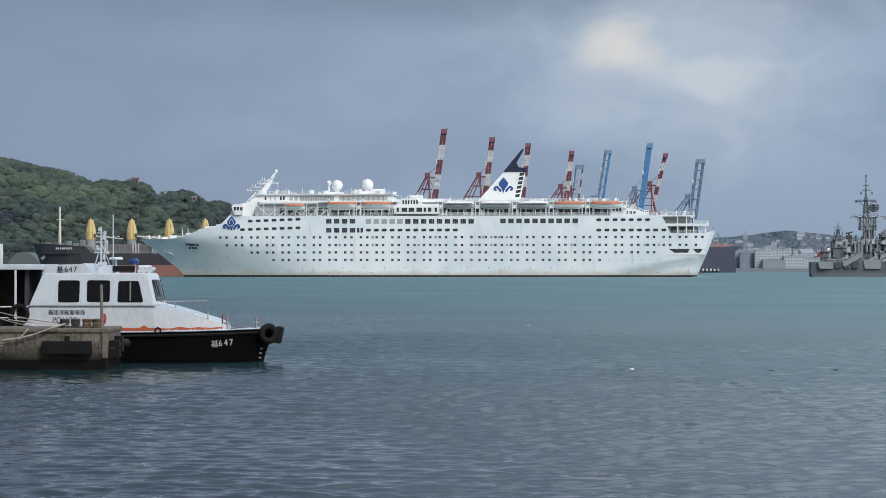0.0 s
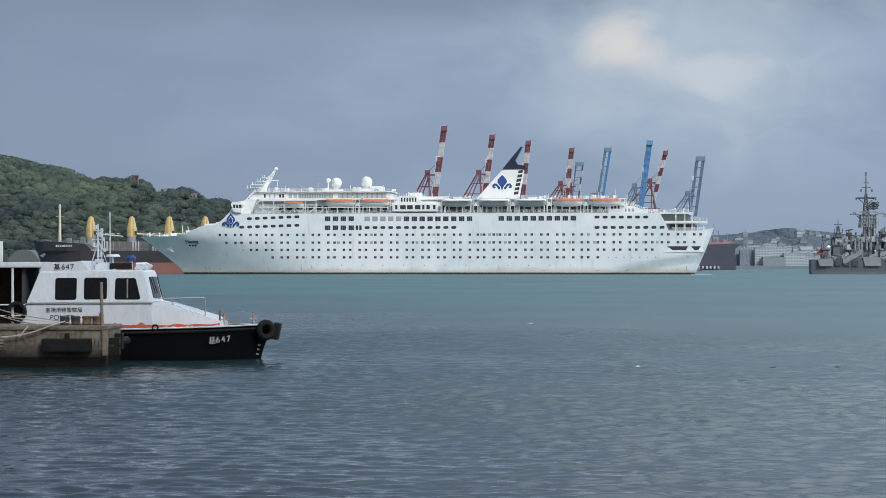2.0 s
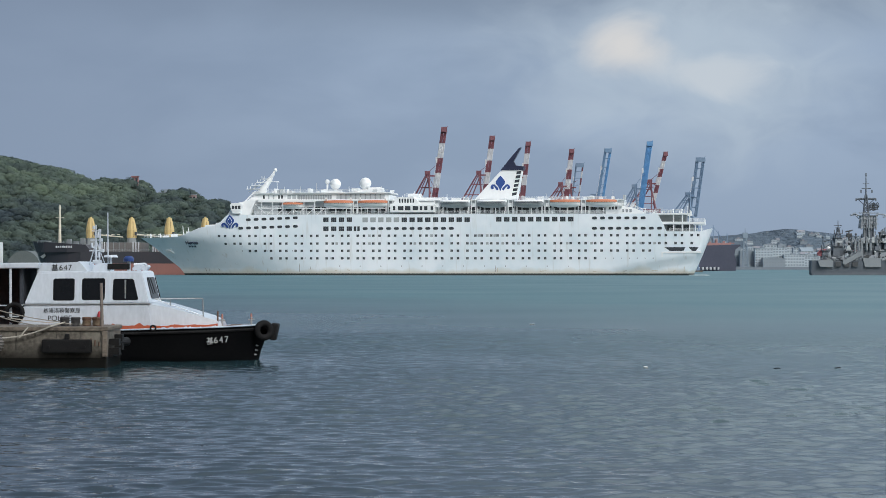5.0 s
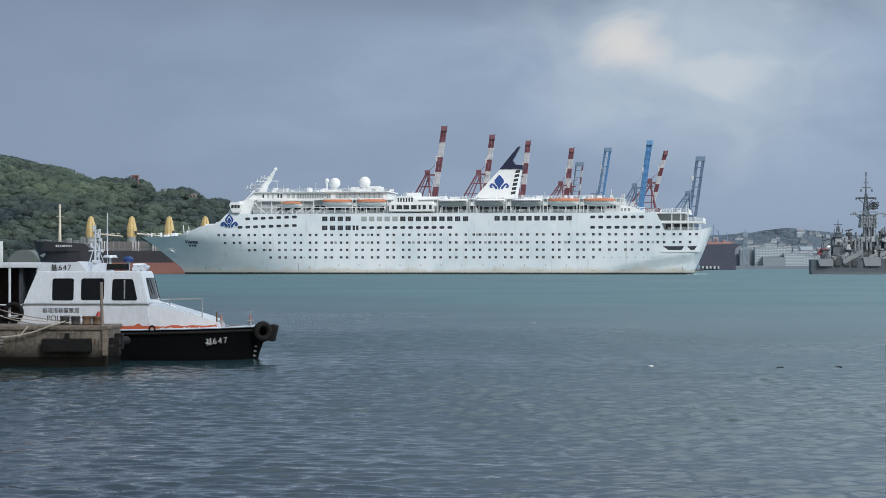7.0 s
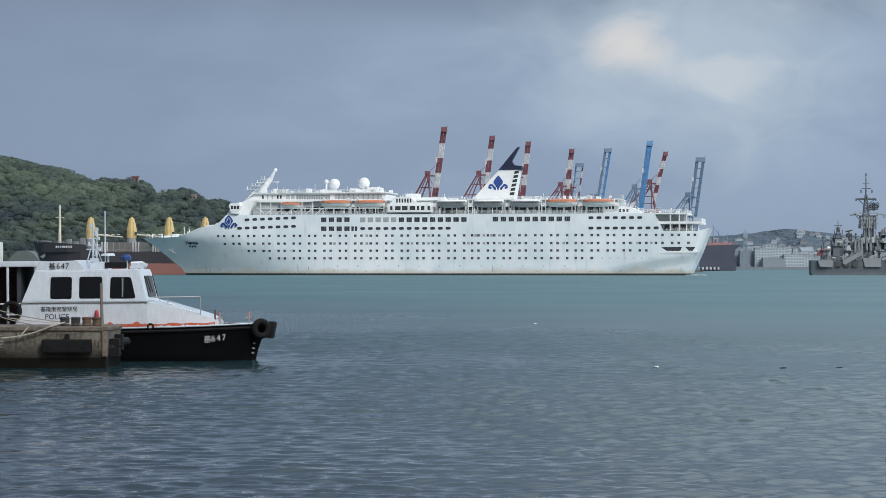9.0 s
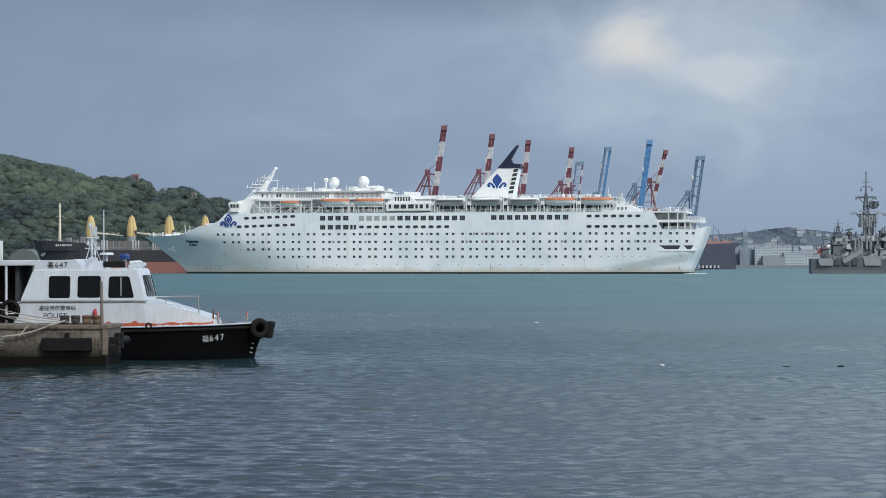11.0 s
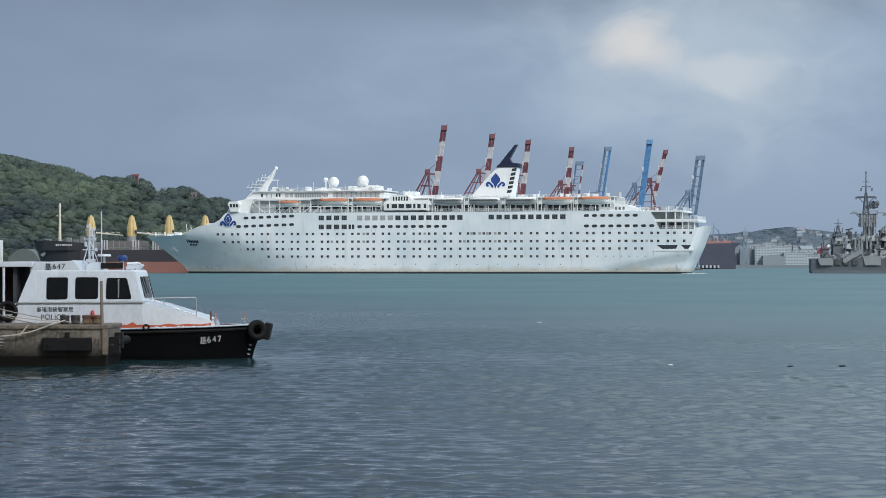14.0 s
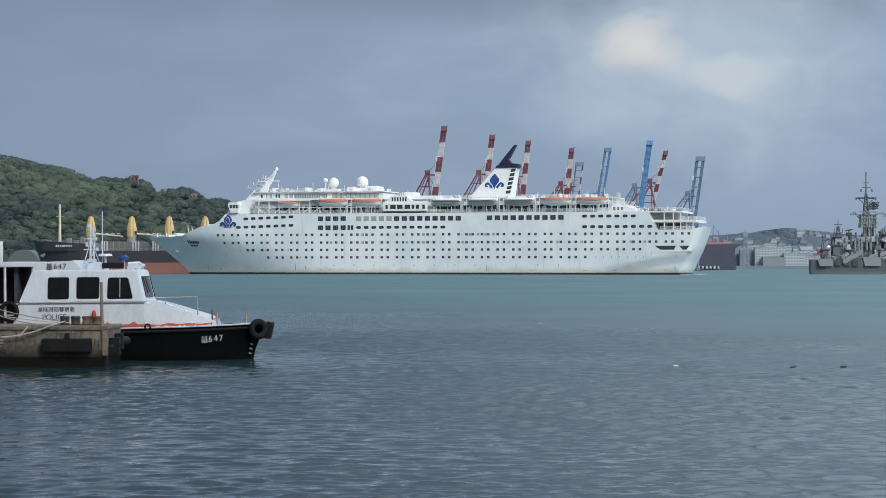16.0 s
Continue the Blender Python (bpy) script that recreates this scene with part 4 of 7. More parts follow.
    # fore deck gear
    bm = bmesh.new()
    box(bm, -112.0, -110.2, -2, 2, 14.7, 16.2, 0, 0.1)
    box(bm, -115.5, -113.6, -1.5, 1.5, 14.6, 15.6, 0, 0.1)
    box(bm, -105.5, -103.4, -3, 3, 15.0, 17.2, 0, 0.1)
    rod(bm, (-104.0, -3.2, 15.2), (-104.6, -3.2, 19.0), 0.14, 5)
    for x in (-121, -117, -106.8):
        rod(bm, (x, 0, 14.6), (x, 0, 16.4), 0.3)
    rod(bm, (-107.2, 0, 14.6), (-107.6, 0, 19.5), 0.15)
    prism(bm, [(-103, 15.6), (-102.2, 17.6), (-100.4, 17.8), (-100, 18.6), (-97.4, 18.9), (-97.0, 19.8), (-93, 20.0), (-92.6, 20.6), (-88, 21.0), (-88, 17)], -4.5, 4.5)
    railing(bm, [(-123.5, -0.9, 14.6), (-117, -3.3, 14.7), (-108, -7, 15.0)], 1.1, 1.5, 0.04)
    part("fore_deck_gear", bm, WHITE, ship)
    return ship


cruise_ship = build_cruise_ship()


# ---- police boat: local x towards the bow, z = 0 at its waterline ----
def boat_beam(x, z):
    tip = 3.98 + 0.45 * max(0, min(1, z / 1.2))
    f = max(0.0, (x - 0.6) / (tip - 0.6))
    b = (1.62 + 0.16 * min(1, max(0, z))) * (1 - min(1, f) ** 2.4)
    return max(b, 0.03)


def build_police_boat():
    boat = thing("police_boat", pose(0, 0, 0), "moored white and black harbour police boat", "police boat")
    sheer = [(-8.6, 0.92), (-0.5, 0.94), (2.7, 1.0), (4.43, 1.05)]
    bm = bmesh.new()
    st = list(np.linspace(-8.6, 0.5, 14)) + list(np.linspace(0.9, 4.43, 18))
    lv = [0, 0.25, 0.45, 0.7, 0.9, 1.0]
    L, R = [], []
    for s in st:
        l_, r_ = [], []
        for v in lv:
            z = -0.5 + (lerp(s, sheer) + 0.5) * v
            tip = 3.98 + 0.45 * max(0, min(1, z / 1.2))
            x = s if s < 0.6 else 0.6 + (s - 0.6) * (tip - 0.6) / (4.43 - 0.6)
            b = boat_beam(x, z) * (1 if v > 0.2 else 0.8)
            l_.append(bm.verts.new((x, -b, z))), r_.append(bm.verts.new((x, b, z)))
        L.append(l_), R.append(r_)
    for i in range(len(st) - 1):
        for j in range(len(lv) - 1):
            bm.faces.new((L[i][j], L[i + 1][j], L[i + 1][j + 1], L[i][j + 1])).smooth = True
            bm.faces.new((R[i][j + 1], R[i + 1][j + 1], R[i + 1][j], R[i][j])).smooth = True
    for A, rev in ((0, 1), (-1, 0)):
        for j in range(len(lv) - 1):
            bm.faces.new((L[A][j], R[A][j], R[A][j + 1], L[A][j + 1]))
    bmesh.ops.recalc_face_normals(bm, faces=bm.faces[:])
    hull = part("hull", bm, BLACK_HULL, boat, "glossy black hull")
    bm = bmesh.new()      # deck and the pale gunwale line
    for a, b in zip(st, st[1:]):
        za, zb = lerp(a, sheer) - 0.05, lerp(b, sheer) - 0.05
        ba, bb = boat_beam(a, 1) - 0.02, boat_beam(b, 1) - 0.02
        bm.faces.new([bm.verts.new(p) for p in ((a, -ba, za), (b, -bb, zb), (b, bb, zb), (a, ba, za))])
    part("deck", bm, RED_LEAD, boat, "worn red deck paint")
    bm = bmesh.new()
    for sg in (-1, 1):
        for a, b in zip(st, st[1:]):
            rod(bm, (a, sg * boat_beam(a, 1.1), lerp(a, sheer) + 0.01), (b, sg * boat_beam(b, 1.1), lerp(b, sheer) + 0.01), 0.028, 6)
    part("gunwale", bm, mat("gunwale_blue_grey", (0.52, 0.63, 0.72), 0.4, rgb2=(0.27, 0.32, 0.37), scale=2, amount=0.9), boat)
    bm = bmesh.new()
    for sg in (-1, 1):
        for a, b in zip(st[2:-2], st[3:-1]):
            rod(bm, (a, sg * (boat_beam(a, 0.8) + 0.03), lerp(a, sheer) - 0.12), (b, sg * (boat_beam(b, 0.8) + 0.03), lerp(b, sheer) - 0.12), 0.05, 6)
    part("rubbing_strake", bm, RUBBER, boat)
    bm = bmesh.new()      # raised orange deck edge, chipped along its top
    r = random.Random(3)
    xs = np.arange(-0.85, 2.82, 0.055)
    tops = []
    for x in xs:
        h = 0.13 - 0.012 * x + 0.02 * noise.noise(Vector((x * 3.1, 0, 5))) + r.uniform(-0.008, 0.008)
        if x > 0.9:
            h += 0.05 * noise.noise(Vector((x * 2.3, 4, 1)))
        for c in (-0.52, 0.33):      # upright lugs
            h += 0.1 * max(0.0, 1 - abs(x - c) / 0.13)
        tops.append(lerp(x, sheer) + max(0.03, h))
    rows = []
    for x, zt in zip(xs, tops):
        y = -boat_beam(x, 1) + 0.14
        rows.append([bm.verts.new(p) for p in ((x, y, 0.86), (x, y, zt), (x, y + 0.07, zt - 0.01), (x, y + 0.07, 0.86))])
    for a, b in zip(rows, rows[1:]):
        for k in range(4):
            bm.faces.new((a[k], b[k], b[(k + 1) % 4], a[(k + 1) % 4]))
    bm.faces.new(rows[0]), bm.faces.new(rows[-1][::-1])
    bmesh.ops.recalc_face_normals(bm, faces=bm.faces[:])
    part("deck_edge", bm, mat("chipped_orange", (0.45, 0.095, 0.04), 0.7, rgb2=(0.27, 0.075, 0.04), scale=4), boat, "chipped orange deck edge")
    chips = random.Random(6)
    bm = bmesh.new()
    for x in (0.98, 1.22, 1.71, 1.88, 2.24, 2.58):
        y, w = -boat_beam(x, 1) + 0.125, chips.uniform(0.05, 0.26)
        zb = lerp(x, sheer)
        prism(bm, [(x, zb + 0.0), (x + w, zb + 0.0), (x + w * 0.8, zb + 0.07), (x + w * 0.3, zb + 0.05)], y, y + 0.08)
    part("chipped_patch", bm, WHITE_BOAT, boat, "bare white patches on the deck edge")

    # cabin: lower body, upper wheelhouse, trunk
    bm = bmesh.new()
    def loft(secs):
        rows = []
        for x0, x1, hw, z in secs:
            rows.append([bm.verts.new(p) for p in ((x0, -hw, z), (x1, -hw, z), (x1 + (0.18 if x1 > -1 else 0), 0, z), (x1, hw, z), (x0, hw, z))])
        for a, b in zip(rows, rows[1:]):
            for i in range(5):
                bm.faces.new((a[i], a[(i + 1) % 5], b[(i + 1) % 5], b[i]))
        bm.faces.new(rows[-1]), bm.faces.new(rows[0][::-1])
    loft([(-3.72, 0.72, 1.36, 0.85), (-3.42, 0.60, 1.36, 1.78)])
    bmesh.ops.recalc_face_normals(bm, faces=bm.faces[:])
    bmesh.ops.bevel(bm, geom=bm.edges[:], offset=0.03, segments=2, affect="EDGES")
    cabin = part("cabin", bm, WHITE_BOAT, boat, "white cabin with dark windows")
    bm = bmesh.new()
    loft([(-3.42, 0.60, 1.36, 1.80), (-3.02, 0.36, 1.2, 2.80), (-2.98, 0.30, 1.12, 2.84)])
    bmesh.ops.recalc_face_normals(bm, faces=bm.faces[:])
    bmesh.ops.bevel(bm, geom=[e for e in bm.edges], offset=0.025, segments=2, affect="EDGES")
    wheel = part("wheelhouse", bm, WHITE_BOAT, cabin)
    bm = bmesh.new()
    prism(bm, [(-3.08, 2.80), (-2.9, 3.10), (-1.75, 3.13), (-1.68, 3.16), (-1.45, 2.88), (-1.4, 2.80)], -1.14, 1.14)
    bmesh.ops.bevel(bm, geom=bm.edges[:], offset=0.02, segments=2, affect="EDGES")
    part("roof_step", bm, WHITE_BOAT, cabin)
    bm = bmesh.new()
    box(bm, -3.46, 0.64, -1.40, 1.40, 1.76, 1.80, 0, 0.01)
    part("ledge", bm, STEEL, cabin)
    bm = bmesh.new()      # fore trunk
    rows = []
    for x, hw, z in ((0.3, 1.345, 1.87), (1.2, 1.22, 1.72), (2.1, 0.98, 1.45), (2.65, 0.72, 1.28), (2.85, 0.6, 1.16)):
        rows.append([bm.verts.new(p) for p in ((x, -hw - 0.03, 0.9), (x, -hw, z - 0.06), (x, 0, z + 0.06), (x, hw, z - 0.06), (x, hw + 0.03, 0.9))])
    for a, b in zip(rows, rows[1:]):
        for i in range(4):
            bm.faces.new((a[i], b[i], b[i + 1], a[i + 1]))
    bm.faces.new(rows[-1]), bm.faces.new(rows[0][::-1])
    bmesh.ops.recalc_face_normals(bm, faces=bm.faces[:])
    for f in bm.faces:
        f.smooth = True
    for e in bm.edges:
        e.smooth = not (len(e.link_faces) == 2 and e.calc_face_angle() > 0.5)
    part("fore_trunk", bm, WHITE_BOAT, boat)

    def pane(quad, name="window"):
        """A pane in a rubber frame in the leaning wheelhouse side."""
        def yy(z):
            return -lerp(z, [(1.8, 1.36), (2.8, 1.2)])
        bm = bmesh.new()
        bm.faces.new([bm.verts.new((x, yy(z) - 0.022, z)) for x, z in quad])
        bmesh.ops.bevel(bm, geom=bm.verts[:], offset=0.05, segments=3, affect="VERTICES", profile=0.5)
        g = bmesh.ops.extrude_face_region(bm, geom=bm.faces[:])
        bmesh.ops.translate(bm, verts=[v for v in g["geom"] if isinstance(v, bmesh.types.BMVert)], vec=(0, 0.06, 0))
        bmesh.ops.recalc_face_normals(bm, faces=bm.faces[:])
        w = part(name, bm, TINTED, cabin, "dark tinted pane")
        bm = bmesh.new()
        cx, cz = sum(q[0] for q in quad) / 4, sum(q[1] for q in quad) / 4
        bm.faces.new([bm.verts.new((x + math.copysign(0.025, x - cx), yy(z) - 0.014, z + math.copysign(0.025, z - cz))) for x, z in quad])
        bmesh.ops.bevel(bm, geom=bm.verts[:], offset=0.07, segments=4, affect="VERTICES", profile=0.5)
        g = bmesh.ops.extrude_face_region(bm, geom=bm.faces[:])
        bmesh.ops.translate(bm, verts=[v for v in g["geom"] if isinstance(v, bmesh.types.BMVert)], vec=(0, 0.05, 0))
        bmesh.ops.recalc_face_normals(bm, faces=bm.faces[:])
        part("window_frame", bm, RUBBER, w)
        return w
    pane([(-2.47, 1.92), (-1.83, 1.92), (-1.83, 2.58), (-2.47, 2.58)])
    pane([(-1.54, 1.93), (-0.85, 1.93), (-0.85, 2.58), (-1.54, 2.58)])
    w = pane([(-0.55, 1.92), (0.24, 1.92), (0.07, 2.56), (-0.53, 2.56)])
    bm = bmesh.new()
    box(bm, -0.18, -0.14, -1.36, -1.2, 1.95, 2.55)
    part("mullion", bm, STEEL, w)
    # raked windscreen panes
    for sg in (-1, 1):
        bm = bmesh.new()
        def fp(u, v):
            z = 1.92 + 0.72 * v
            xb = lerp(z, [(1.8, 0.6), (2.8, 0.36)])
            hw = lerp(z, [(1.8, 1.36), (2.8, 1.2)])
            return Vector((xb + 0.18 * (1 - u) + 0.03, sg * hw * u, z))
        vs = [bm.verts.new(fp(u, v)) for u, v in ((0.1, 0.02), (0.72, 0.02), (0.72, 0.98), (0.1, 0.98))]
        bm.faces.new(vs)
        bmesh.ops.bevel(bm, geom=bm.verts[:], offset=0.07, segments=3, affect="VERTICES", profile=0.5)
        g = bmesh.ops.extrude_face_region(bm, geom=bm.faces[:])
        bmesh.ops.translate(bm, verts=[v for v in g["geom"] if isinstance(v, bmesh.types.BMVert)], vec=(-0.05, 0, 0))
        bmesh.ops.recalc_face_normals(bm, faces=bm.faces[:])
        w = part("windscreen", bm, TINTED, cabin)
        if sg > 0:
            continue
        bm = bmesh.new()
        rod(bm, fp(0.56, 0.95) + Vector((0.035, 0, 0)), fp(0.44, 0.25) + Vector((0.035, 0, 0)), 0.016, 5)
        part("wiper", bm, RUBBER, w)
    # aft shelter
    bm = bmesh.new()
    box(bm, -8.3, -2.95, -1.35, 1.35, 2.94, 3.12, 0, 0.04)
    aft = part("shelter_roof", bm, WHITE_BOAT, boat)
    for x in (-3.88, -6.0, -8.1):
        for y in (-1.28, 1.28):
            bm = bmesh.new()
            rod(bm, (x, y, 0.9), (x, y, 2.95), 0.045, 8)
            part("shelter_post", bm, WHITE_BOAT, aft)
    # walls coloured dark to give the shade inside the shelter
    bm = bmesh.new()
    box(bm, -8.0, -3.5, 0.9, 1.0, 0.9, 2.94)
    box(bm, -3.62, -3.5, -1.1, 1.0, 0.9, 2.94)
    box(bm, -8.3, -8.2, -1.2, 1.2, 0.9, 2.94)
    part("shelter_wall", bm, mat("shelter_shade", (0.03, 0.035, 0.045), 0.9, rgb2=(0.07, 0.08, 0.1), scale=2), aft, "wall painted dark as the shelter's shaded inside")
    bm = bmesh.new()
    box(bm, -8.0, -4.45, -1.22, -1.18, 2.05, 2.94)
    part("rolled_curtain", bm, mat("grey_canvas", (0.2, 0.23, 0.27), 0.9, rgb2=(0.12, 0.14, 0.17), scale=2), aft)
    bm = bmesh.new()
    box(bm, -8.4, -3.45, -1.5, -1.44, 0.95, 1.05)
    rod(bm, (-8.2, -1.4, 1.75), (-3.45, -1.4, 1.75), 0.025)
    rod(bm, (-8.2, -1.4, 1.4), (-3.45, -1.4, 1.4), 0.02)
    part("side_rail", bm, WHITE_BOAT, boat)
    bm = bmesh.new()
    torus(bm, (-3.72, -1.46, 1.52), 0.27, 0.07)
    part("ring_fender", bm, RUBBER, boat)

    # roof gear
    bm = bmesh.new()
    pts = [(-1.38, 2.84)] + [(-1.1 + 0.27 * math.cos(a), 2.86 + 0.24 * math.sin(a)) for a in np.linspace(math.pi, 0, 10)] + [(-0.82, 2.84)]
    prism(bm, pts, -0.5, 0.5)
    part("roof_hatch", bm, WHITE_BOAT, boat)
    bm = bmesh.new()
    rod(bm, (-1.34, 0, 3.05), (-1.34, 0, 4.35), 0.042, 8, 0.028)
    rod(bm, (-1.24, 0.05, 3.05), (-1.2, 0.05, 4.2), 0.03, 6)
    for z, w in ((3.5, 0.22), (3.85, 0.18), (4.15, 0.13)):
        rod(bm, (-1.34 - w, 0, z), (-1.34 + w, 0, z), 0.02)
        box(bm, -1.34 + w - 0.04, -1.34 + w + 0.04, -0.05, 0.05, z - 0.05, z + 0.06)
    box(bm, -1.42, -1.17, -0.2, 0.2, 3.08, 3.2, 0, 0.02)
    for z, dx, h in ((3.3, 0.1, 0.16), (3.62, -0.12, 0.13), (3.95, 0.09, 0.15), (4.22, -0.06, 0.1)):
        rod(bm, (-1.34 + dx, -0.04, z), (-1.34 + dx, -0.04, z + h), 0.042, 8, 0.034)
        box(bm, -1.36 + min(dx, 0), -1.32 + max(dx, 0), -0.06, 0.02, z - 0.02, z + 0.02)
    rod(bm, (-1.62, 0.1, 2.9), (-1.36, 0.0, 3.7), 0.02, 5)
    rod(bm, (-1.0, 0.1, 2.9), (-1.32, 0.0, 3.8), 0.016, 5)
    mast = part("mast", bm, WHITE_BOAT, boat, "white mast with lights")
    bm = bmesh.new()
    rod(bm, (-0.96, 0.1, 2.84), (-0.96, 0.1, 4.75), 0.02, 6)
    part("whip_antenna", bm, WHITE_BOAT, mast)
    bm = bmesh.new()
    rod(bm, (-0.87, 0.1, 2.84), (-0.87, 0.1, 3.28), 0.04, 8)
    rod(bm, (-0.87, 0.1, 3.28), (-0.87, 0.1, 3.36), 0.24, 18, 0.2)
    part("radar", bm, WHITE_BOAT, boat, "flat white radar scanner")
    bm = bmesh.new()
    box(bm, -0.87, -0.18, -0.55, -0.3, 2.88, 3.07, 0, 0.01)
    part("sign_board", bm, RUBBER, boat, "black board on the roof")
    bm = bmesh.new()
    rod(bm, (-0.23, -0.2, 2.84), (-0.23, -0.2, 3.18), 0.06, 8)
    base = part("beacon", bm, WHITE_BOAT, boat)
    bm = bmesh.new()
    rod(bm, (-0.23, -0.2, 3.14), (-0.23, -0.2, 3.24), 0.17, 16, 0.18)
    rod(bm, (-0.23, -0.2, 3.24), (-0.23, -0.2, 3.32), 0.18, 16, 0.1)
    part("beacon_lens", bm, mat("blue_lens", (0.02, 0.05, 0.19), 0.45), base, "blue beacon lens")
    bm = bmesh.new()
    for i in range(7):
        rod(bm, (0.0 + 0.05 * i, -0.55, 2.9 + 0.03 * (i % 3)), (0.02 + 0.05 * i, 0.5, 2.92 + 0.05 * ((i + 1) % 3)), 0.06 + 0.02 * (i % 2), 8)
    rod(bm, (-0.02, -0.5, 3.03), (0.34, -0.4, 3.05), 0.05, 8)
    rod(bm, (0.34, -0.5, 2.82), (0.40, -0.5, 3.02), 0.05, 8)
    part("canvas_bundle", bm, WHITE_BOAT, boat, "rolled white canvas")
    PALE = mat("pale_lettering", (0.38, 0.39, 0.4), 0.6, rgb2=(0.2, 0.2, 0.21), scale=6)
    # bow fittings
    for sg in (-1,):
        bm = bmesh.new()
        pa = [(0.75, sg * 1.05, 1.92), (2.27, sg * 0.85, 1.93), (2.29, sg * 0.85, 0.96)]
        for a, b in zip(pa, pa[1:]):
            rod(bm, a, b, 0.022, 6)
        rod(bm, (1.25, sg * 1.0, 1.7), (1.25, sg * 1.0, 1.92), 0.018, 6)
        rod(bm, (0.75, sg * 1.05, 1.92), (2.3, sg * 0.85, 1.35), 0.014, 6)
        part("bow_rail", bm, STEEL, boat, "steel bow rail")
    FADED_RED = mat("faded_red_paint", (0.36, 0.13, 0.1), 0.7, rgb2=(0.5, 0.36, 0.3), scale=14)
    for x, y in ((2.86, -0.55), (3.78, -0.3)):
        bm = bmesh.new()
        rod(bm, (x, y, 1.0), (x, y, 1.3), 0.035, 8)
        rod(bm, (x - 0.1, y, 1.22), (x + 0.1, y, 1.22), 0.025, 8)
        p = part("bow_bitt", bm, STEEL, boat)
        bm = bmesh.new()
        rod(bm, (x, y, 1.25), (x, y, 1.42), 0.036, 8, 0.03)
        part("bitt_head", bm, FADED_RED, p, "faded red painted head")
    bm = bmesh.new()
    rod(bm, (2.72, -0.6, 1.0), (2.72, -0.6, 1.5), 0.03)
    part("jackstaff", bm, RUST, boat)
    bm = bmesh.new()
    box(bm, 3.05, 3.4, -0.2, 0.25, 0.93, 1.06, 0, 0.02)
    part("windlass", bm, RUST, boat)
    bm = bmesh.new()
    torus(bm, (0, 0, 0), 0.235, 0.105, "y", 24, 10)
    t = part("tyre_fender", bm, RUBBER, boat, "old tyre hung at the bow")
    t.matrix_basis = pose(4.2, -0.46, 0.87, 0, 0, 30)
    bm = bmesh.new()
    box(bm, -0.1, 0.13, -0.3, 0.3, -0.28, 0.27, 0, 0.05)
    t = part("bow_fender", bm, RUBBER, boat)
    t.matrix_basis = pose(4.48, 0.0, 0.83, 0, 12, 0)
    bm = bmesh.new()
    torus(bm, (0.80, -1.80, 1.0), 0.085, 0.03, "y", 16, 6)
    part("fairlead", bm, RUBBER, boat)
    for i in range(3):
        x = 3.86 + 0.03 * i
        b = boat_beam(x, 0.2 + 0.17 * i)
        pieces("draught_mark", [(x, x + 0.035, -b - 0.015, -b + 0.1, 0.06 + 0.15 * i, 0.11 + 0.15 * i), (x + 0.05, x + 0.075, -b - 0.012, -b + 0.1, 0.06 + 0.15 * i, 0.09 + 0.15 * i)], PALE, hull)
    bm = bmesh.new()
    ball(bm, (-0.98, -1.45, 1.38), 0.09, 12, 10, (0.8, 0.9, 1.9))
    part("net_float", bm, mat("red_plastic", (0.4, 0.03, 0.04), 0.5), boat, "small red plastic float")
    # writing
    INK = mat("black_lettering", (0.02, 0.022, 0.03), 0.5)
    lettering("roof_number", "647", 0.255, pose(-2.33, -1.155, 2.87, 90), INK, cabin, 0.004, 1.14)
    lettering("roof_character", "\u57fa", 0.23, pose(-2.58, -1.155, 2.87, 90), INK, cabin)
    lettering("side_characters", "\u57fa\u9686\u6e2f\u52d9\u8b66\u5bdf\u5c40", 0.172, pose(-2.81, -1.366, 1.51, 90), INK, cabin)
    lettering("side_word", "POLICE", 0.24, pose(-2.67, -1.366, 1.25, 90), INK, cabin)
    yb = boat_beam(2.95, 0.65)
    ang = math.degrees(math.atan2(boat_beam(3.3, 0.65) - boat_beam(2.6, 0.65), 0.7))
    lettering("hull_number", "647", 0.28, pose(2.69, -boat_beam(2.69, 0.65) - 0.09, 0.49, 88, -4, -ang * 0.9), PALE, hull, 0.004, 1.32)
    lettering("hull_character", "\u57fa", 0.25, pose(2.46, -boat_beam(2.42, 0.65) - 0.06, 0.47, 88, -3, -ang * 0.6), PALE, hull)
    return boat


police_boat = build_police_boat()


# ---- concrete pontoon with its mooring gear ----
def swag(bm, a, b, sag, r, n=14):
    a, b = Vector(a), Vector(b)
    pts = [a.lerp(b, i / n) - Vector((0, 0, sag * 4 * (i / n) * (1 - i / n))) for i in range(n + 1)]
    for p, q in zip(pts, pts[1:]):
        rod(bm, p, q, r, 6)


TIDE = hull_paint("tidal_concrete", (0.19, 0.174, 0.148), 0.78, (0.006, 0.006, 0.005), 0.26, (0.008, 0.008, 0.007), 1.1, 7.0, 0.98, (0.06, 0.054, 0.047), 0.12)
STAIN = mat("dark_weeping_stain", (0.075, 0.068, 0.058), 0.85, rgb2=(0.13, 0.12, 0.1), scale=6, spec=0.2)
LIFT = pose(0, 0, 0.045)


